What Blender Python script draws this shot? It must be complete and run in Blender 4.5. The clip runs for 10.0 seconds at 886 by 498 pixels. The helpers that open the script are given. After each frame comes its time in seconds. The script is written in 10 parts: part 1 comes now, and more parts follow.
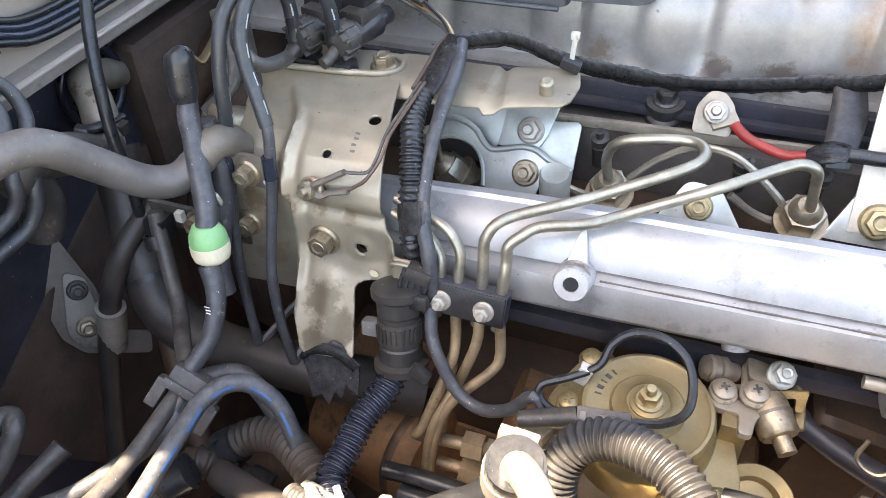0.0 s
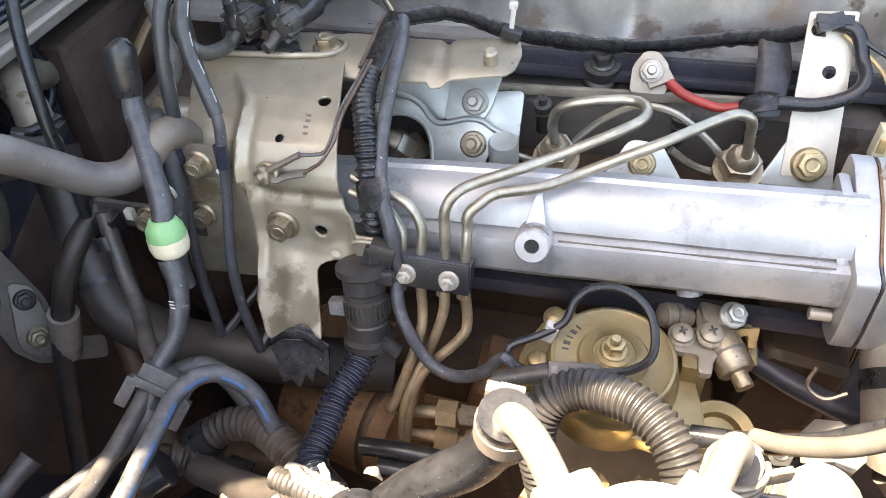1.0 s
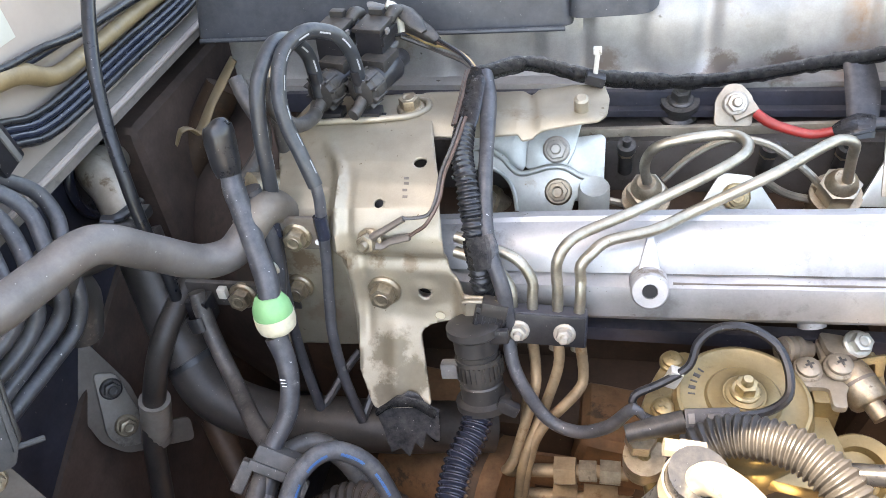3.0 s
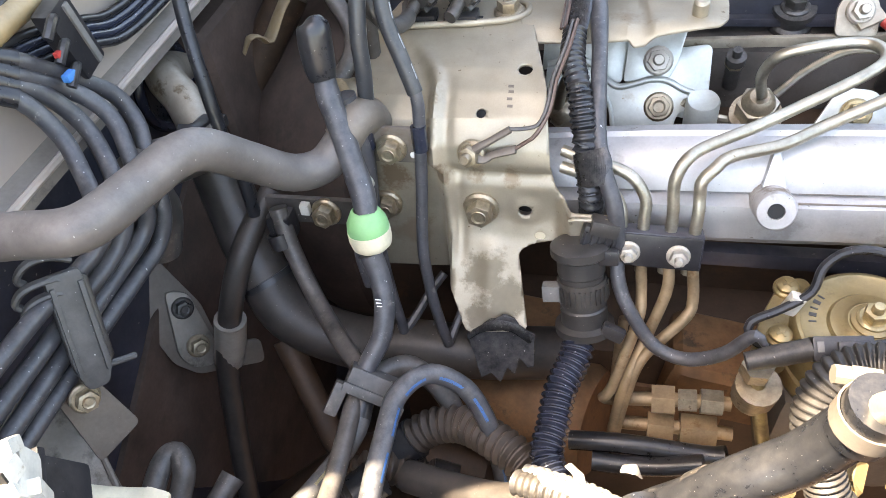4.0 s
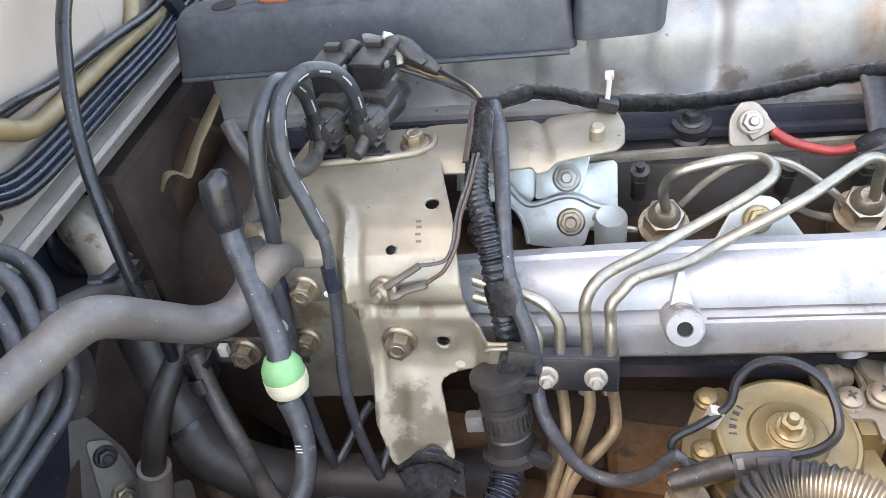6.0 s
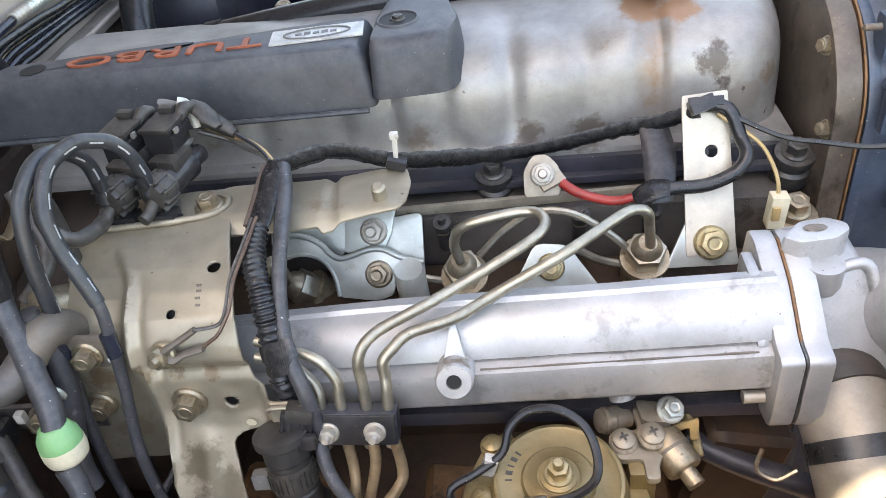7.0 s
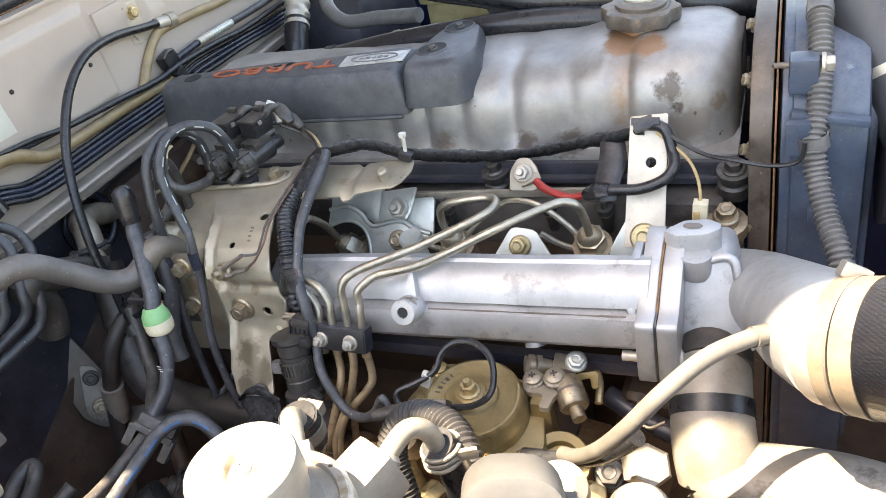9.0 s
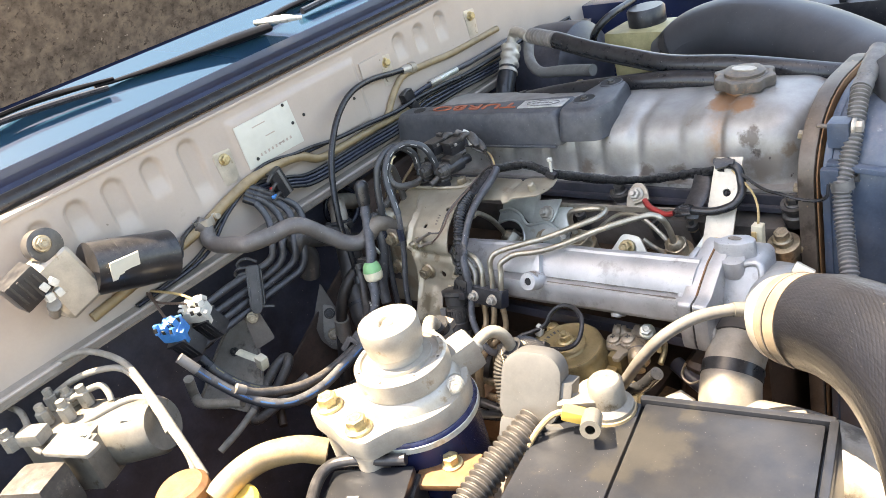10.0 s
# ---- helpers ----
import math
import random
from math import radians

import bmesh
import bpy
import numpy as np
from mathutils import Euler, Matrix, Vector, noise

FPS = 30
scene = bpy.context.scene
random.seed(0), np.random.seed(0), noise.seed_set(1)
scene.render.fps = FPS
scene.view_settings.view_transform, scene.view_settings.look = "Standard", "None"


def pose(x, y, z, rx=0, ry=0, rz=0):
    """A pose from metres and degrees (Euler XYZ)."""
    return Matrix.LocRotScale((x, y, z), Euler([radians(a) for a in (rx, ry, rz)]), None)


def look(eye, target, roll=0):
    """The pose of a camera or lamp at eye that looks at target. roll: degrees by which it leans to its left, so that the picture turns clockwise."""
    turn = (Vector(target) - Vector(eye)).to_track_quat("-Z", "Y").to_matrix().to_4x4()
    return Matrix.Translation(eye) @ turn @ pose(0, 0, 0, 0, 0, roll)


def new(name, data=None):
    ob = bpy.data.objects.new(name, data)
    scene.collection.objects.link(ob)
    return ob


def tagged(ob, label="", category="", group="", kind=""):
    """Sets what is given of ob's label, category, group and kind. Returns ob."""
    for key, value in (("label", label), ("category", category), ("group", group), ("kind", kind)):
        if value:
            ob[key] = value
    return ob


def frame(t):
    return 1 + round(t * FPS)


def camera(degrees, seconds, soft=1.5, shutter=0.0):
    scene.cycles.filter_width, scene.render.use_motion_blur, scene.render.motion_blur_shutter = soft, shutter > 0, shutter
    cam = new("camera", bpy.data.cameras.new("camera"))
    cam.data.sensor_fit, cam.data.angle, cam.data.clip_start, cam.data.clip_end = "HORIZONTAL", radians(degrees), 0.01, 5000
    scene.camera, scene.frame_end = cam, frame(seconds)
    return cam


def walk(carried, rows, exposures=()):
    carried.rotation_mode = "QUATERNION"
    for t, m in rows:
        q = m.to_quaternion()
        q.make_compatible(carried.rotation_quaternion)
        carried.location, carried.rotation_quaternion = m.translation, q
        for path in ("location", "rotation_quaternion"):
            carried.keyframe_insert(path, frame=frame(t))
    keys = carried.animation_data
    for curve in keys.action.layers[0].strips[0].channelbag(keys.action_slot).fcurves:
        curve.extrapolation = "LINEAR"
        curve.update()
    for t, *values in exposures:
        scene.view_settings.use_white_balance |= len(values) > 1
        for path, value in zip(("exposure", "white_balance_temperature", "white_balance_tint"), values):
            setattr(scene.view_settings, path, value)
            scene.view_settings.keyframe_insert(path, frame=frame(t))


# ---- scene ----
cam = camera(59.6, 10.0, soft=0.4)
PATH = [
    (0, (0.0282, 0.0428, 1.434), (-0.5302, 1.4375, 0.114), -2.4),
    (0.5, (0.0196, 0.04, 1.431), (-0.3823, 1.4582, 0.078), -2.9),
    (1, (0.0144, 0.0268, 1.435), (-0.3688, 1.4458, 0.079), -2.8),
    (1.5, (0.0155, -0.0055, 1.438), (-0.4433, 1.3774, 0.069), -6.0),
    (2, (0.0084, -0.0162, 1.438), (-0.456, 1.3712, 0.074), -8.3),
    (2.2, (0.0044, -0.0007, 1.434), (-0.4004, 1.4492, 0.117), -7.5),
    (3.3, (-0.0754, 0.0281, 1.439), (-0.4783, 1.5269, 0.177), -7.7),
    (3.5, (-0.0896, 0.0298, 1.436), (-0.5023, 1.5297, 0.179), -7.2),
    (4, (-0.1048, 0.0312, 1.417), (-0.5333, 1.4018, 0.025), -8.4),
    (4.5, (-0.1137, 0.023, 1.4), (-0.5565, 1.2565, -0.11), -9.9),
    (5, (-0.1112, 0.0091, 1.397), (-0.5689, 1.2073, -0.138), -10.9),
    (5.5, (-0.1053, 0.0394, 1.418), (-0.5041, 1.4576, 0.065), -8.7),
    (5.7, (-0.0955, 0.0478, 1.43), (-0.4786, 1.5279, 0.141), -9.0),
    (6.8, (-0.009, 0.0696, 1.446), (-0.197, 1.6257, 0.205), -7.2),
    (7, (0.0233, 0.0675, 1.451), (-0.1947, 1.6348, 0.228), -8.2),
    (7.5, (0.0883, 0.055, 1.461), (-0.2294, 1.6446, 0.29), -10.2),
    (8, (0.1723, 0.0297, 1.463), (-0.4344, 1.5538, 0.318), -11.2),
    (8.5, (0.2079, 0.0139, 1.471), (-0.5059, 1.5053, 0.347), -12.6),
    (9, (0.2413, -0.0404, 1.487), (-0.5526, 1.4355, 0.395), -14.1),
    (9.5, (0.3452, -0.1465, 1.537), (-0.6337, 1.2966, 0.557), -14.5),
    (10, (0.4697, -0.1996, 1.563), (-0.8502, 1.0149, 0.678), -17.2),
]
EXPOSURES = [(0.0, 2.96, 8200, 13), (1.0, 2.86, 8350, 13), (2.2, 2.82, 8500, 13), (3.3, 3.28, 8400, 13), (4.0, 3.20, 8500, 13), (4.5, 3.38, 8600, 13), (5.0, 3.50, 8600, 13), (5.7, 3.25, 8350, 13), (7.0, 2.75, 8650, 12), (8.0, 2.66, 8550, 12), (9.0, 2.64, 8550, 12), (10.0, 2.58, 8400, 12)]
walk(cam, [(t, look(eye, target, roll)) for t, eye, target, roll in PATH], EXPOSURES)

# ---- light: open sky, one warm sun from behind the near wing ----
SUN = Vector((-0.30, -0.18, 0.80)).normalized()
sun = new("sun", bpy.data.lights.new("sun", "SUN"))
sun.data.energy, sun.data.angle, sun.data.color = 5.0, radians(0.5), (1.0, 0.95, 0.86)
sun.matrix_world = look((0, 0, 6), Vector((0, 0, 6)) - SUN)
world = bpy.data.worlds.new("sky")
scene.world = world
world.use_nodes = True
wn = world.node_tree
sky = wn.nodes.new("ShaderNodeTexSky")
sky.sky_type, sky.sun_disc = "NISHITA", False
sky.sun_elevation = math.asin(SUN.z)
sky.sun_rotation = math.atan2(SUN.x, SUN.y)
sky.air_density, sky.dust_density = 1.0, 1.5
wn.links.new(sky.outputs[0], wn.nodes["Background"].inputs[0])
wn.nodes["Background"].inputs[1].default_value = 0.15


# ---- materials ----
def mat(name, col, rough=0.5, metal=0.0, var=0.25, scale=45.0, dust=0.0, dustcol=(0.42, 0.37, 0.30), bump=0.15, grain=600.0, stain=None, amount=0.0, coat=0.0, stainscale=22.0, speck=None, specks=0.0, speckscale=700.0, streak=None, patches=()):
    """Base colour varied at two scales, pale dust on what faces up, stains of a colour of their own, fine relief."""
    m = bpy.data.materials.new(name)
    m.use_nodes = True
    nt = m.node_tree
    b = nt.nodes["Principled BSDF"]
    co = nt.nodes.new("ShaderNodeTexCoord")

    def node(kind, **kw):
        n = nt.nodes.new(kind)
        for k, v in kw.items():
            n.inputs[k.replace("_", " ")].default_value = v
        return n

    def mix(fac, a, bb, mode="MIX"):
        n = nt.nodes.new("ShaderNodeMix")
        n.data_type, n.blend_type = "RGBA", mode
        for s, v in ((n.inputs[0], fac), (n.inputs[6], a), (n.inputs[7], bb)):
            if isinstance(v, (tuple, float, int)):
                s.default_value = v if isinstance(v, (float, int)) else (*v, 1)
            else:
                nt.links.new(v, s)
        return n.outputs[2]

    def ramp(src, lo, hi):
        n = nt.nodes.new("ShaderNodeMapRange")
        n.inputs[1].default_value, n.inputs[2].default_value = lo, hi
        nt.links.new(src, n.inputs[0])
        return n.outputs[0]

    def noi(s, detail=5.0, r=0.6):
        n = node("ShaderNodeTexNoise", Scale=s, Detail=detail, Roughness=r)
        nt.links.new(co.outputs["Object"], n.inputs["Vector"])
        return n.outputs[0]

    broad, fine = noi(scale), noi(grain, 3.0)
    c = mix(ramp(broad, 0.3, 0.7), tuple(x * (1 - var) for x in col), tuple(min(1.0, x * (1 + var)) for x in col))
    c = mix(0.6 * min(1, var * 2), c, mix(ramp(fine, 0.3, 0.7), (0.72, 0.72, 0.72), (1.06, 1.06, 1.06)), "MULTIPLY")
    rgh = rough
    if stain:
        spot = ramp(noi(stainscale, 8.0, 0.7), 0.64 - amount * 0.3, 0.72 - amount * 0.25)
        c = mix(spot, c, stain)
    if streak:
        sx = nt.nodes.new("ShaderNodeSeparateXYZ")
        nt.links.new(co.outputs["Object"], sx.inputs[0])
        off = nt.nodes.new("ShaderNodeMath")
        off.operation = "SUBTRACT"
        nt.links.new(sx.outputs[0], off.inputs[0])
        off.inputs[1].default_value = streak[0]
        ab = nt.nodes.new("ShaderNodeMath")
        ab.operation = "ABSOLUTE"
        nt.links.new(off.outputs[0], ab.inputs[0])
        near = ramp(ab.outputs[0], streak[1], 0.0)
        mk = nt.nodes.new("ShaderNodeMath")
        mk.operation = "MULTIPLY"
        nt.links.new(near, mk.inputs[0])
        nt.links.new(ramp(noi(35, 8.0, 0.7), 0.38, 0.62), mk.inputs[1])
        c = mix(mk.outputs[0], c, streak[2])
    for spot_at, size, colour in patches:
        dist = nt.nodes.new("ShaderNodeVectorMath")
        dist.operation = "DISTANCE"
        nt.links.new(co.outputs["Object"], dist.inputs[0])
        dist.inputs[1].default_value = spot_at
        wob = nt.nodes.new("ShaderNodeMath")
        wob.operation = "MULTIPLY_ADD"
        nt.links.new(noi(1.1 / size, 7.0, 0.7), wob.inputs[0])
        wob.inputs[1].default_value = 2.4 * size
        nt.links.new(dist.outputs["Value"], wob.inputs[2])
        c = mix(ramp(wob.outputs[0], 2.15 * size, 1.75 * size), c, colour)
    if speck:
        c = mix(ramp(noi(speckscale, 2.0, 0.5), 0.735 - specks * 0.2, 0.77 - specks * 0.2), c, speck)
    if dust:
        geo = nt.nodes.new("ShaderNodeNewGeometry")
        sep = nt.nodes.new("ShaderNodeSeparateXYZ")
        nt.links.new(geo.outputs["Normal"], sep.inputs[0])
        up = ramp(sep.outputs[2], -0.4, 1.0)
        mul = nt.nodes.new("ShaderNodeMath")
        mul.operation = "MULTIPLY"
        nt.links.new(up, mul.inputs[0])
        nt.links.new(ramp(noi(scale * 2.3, 7.0, 0.75), 0.35, 0.75), mul.inputs[1])
        mul2 = nt.nodes.new("ShaderNodeMath")
        mul2.operation = "MULTIPLY"
        nt.links.new(mul.outputs[0], mul2.inputs[0])
        mul2.inputs[1].default_value = dust
        c = mix(mul2.outputs[0], c, dustcol)
        rr = nt.nodes.new("ShaderNodeMapRange")
        rr.inputs[3].default_value, rr.inputs[4].default_value = rough, min(1.0, rough + 0.45)
        nt.links.new(mul2.outputs[0], rr.inputs[0])
        nt.links.new(rr.outputs[0], b.inputs["Roughness"])
        if metal:
            mm = nt.nodes.new("ShaderNodeMapRange")
            mm.inputs[3].default_value, mm.inputs[4].default_value = metal, 0.0
            nt.links.new(mul2.outputs[0], mm.inputs[0])
            nt.links.new(mm.outputs[0], b.inputs["Metallic"])
    else:
        rr = nt.nodes.new("ShaderNodeMapRange")
        rr.inputs[3].default_value, rr.inputs[4].default_value = max(0.03, rough - 0.1), min(1.0, rough + 0.15)
        nt.links.new(broad, rr.inputs[0])
        nt.links.new(rr.outputs[0], b.inputs["Roughness"])
        b.inputs["Metallic"].default_value = metal
    nt.links.new(c, b.inputs["Base Color"])
    b.inputs["Coat Weight"].default_value = coat
    if bump:
        bp = nt.nodes.new("ShaderNodeBump")
        bp.inputs["Strength"].default_value, bp.inputs["Distance"].default_value = bump, 0.001
        nt.links.new(mix(0.22, broad, fine), bp.inputs["Height"])
        nt.links.new(bp.outputs[0], b.inputs["Normal"])
    return m


def banded(m, col, period=0.02, duty=0.6, centre=0.25, width=0.05, wobble=0.0):
    """Adds dashes along a hose to a material: u runs along in metres, v once round."""
    nt = m.node_tree
    b = nt.nodes["Principled BSDF"]
    uv = nt.nodes.new("ShaderNodeUVMap")
    sep = nt.nodes.new("ShaderNodeSeparateXYZ")
    nt.links.new(uv.outputs[0], sep.inputs[0])

    def op(kind, a, v):
        n = nt.nodes.new("ShaderNodeMath")
        n.operation = kind
        for s, x in zip(n.inputs, (a, v)):
            if isinstance(x, (int, float)):
                s.default_value = x
            else:
                nt.links.new(x, s)
        return n.outputs[0]

    along = op("LESS_THAN", op("FRACT", op("DIVIDE", sep.outputs[0], period), 0), duty)
    around = op("LESS_THAN", op("ABSOLUTE", op("SUBTRACT", sep.outputs[1], centre), 0), width)
    n = nt.nodes.new("ShaderNodeTexNoise")
    n.inputs["Scale"].default_value = 260
    worn = op("GREATER_THAN", n.outputs[0], 0.40)
    fac = op("MULTIPLY", op("MULTIPLY", along, around), worn)
    mx = nt.nodes.new("ShaderNodeMix")
    mx.data_type = "RGBA"
    src = b.inputs["Base Color"].links[0].from_socket
    nt.links.new(fac, mx.inputs[0])
    nt.links.new(src, mx.inputs[6])
    mx.inputs[7].default_value = (*col, 1)
    nt.links.new(mx.outputs[2], b.inputs["Base Color"])
    return m


def wrapped(m, pitch, depth=0.6, slant=0.004, tint=0.0):
    """Adds the ridges of wound tape or a braid along a hose."""
    nt = m.node_tree
    b = nt.nodes["Principled BSDF"]
    uv = nt.nodes.new("ShaderNodeUVMap")
    w = nt.nodes.new("ShaderNodeTexWave")
    w.wave_type, w.bands_direction, w.wave_profile = "BANDS", "X", "SAW"
    w.inputs["Scale"].default_value = 0.314 / pitch
    w.inputs["Distortion"].default_value, w.inputs["Detail"].default_value, w.inputs["Detail Scale"].default_value = 1.5, 2.0, 1.5
    mp = nt.nodes.new("ShaderNodeMapping")
    mp.inputs["Rotation"].default_value = (0, 0, slant)
    nt.links.new(uv.outputs[0], mp.inputs[0])
    nt.links.new(mp.outputs[0], w.inputs[0])
    bp = nt.nodes.new("ShaderNodeBump")
    bp.inputs["Strength"].default_value, bp.inputs["Distance"].default_value = depth, 0.0012
    nt.links.new(w.outputs[1], bp.inputs["Height"])
    # Groove shade and dusty ridges put into the colour along the same wave.
    if tint:
        tr = nt.nodes.new("ShaderNodeMapRange")
        tr.inputs[3].default_value, tr.inputs[4].default_value = 1 - tint, 1 + tint
        nt.links.new(w.outputs[1], tr.inputs[0])
        vm = nt.nodes.new("ShaderNodeVectorMath")
        vm.operation = "SCALE"
        nt.links.new(b.inputs["Base Color"].links[0].from_socket, vm.inputs[0])
        nt.links.new(tr.outputs[0], vm.inputs["Scale"])
        nt.links.new(vm.outputs[0], b.inputs["Base Color"])
    old = b.inputs["Normal"].links
    if old:
        nt.links.new(old[0].from_socket, bp.inputs["Normal"])
    nt.links.new(bp.outputs[0], b.inputs["Normal"])
    return m


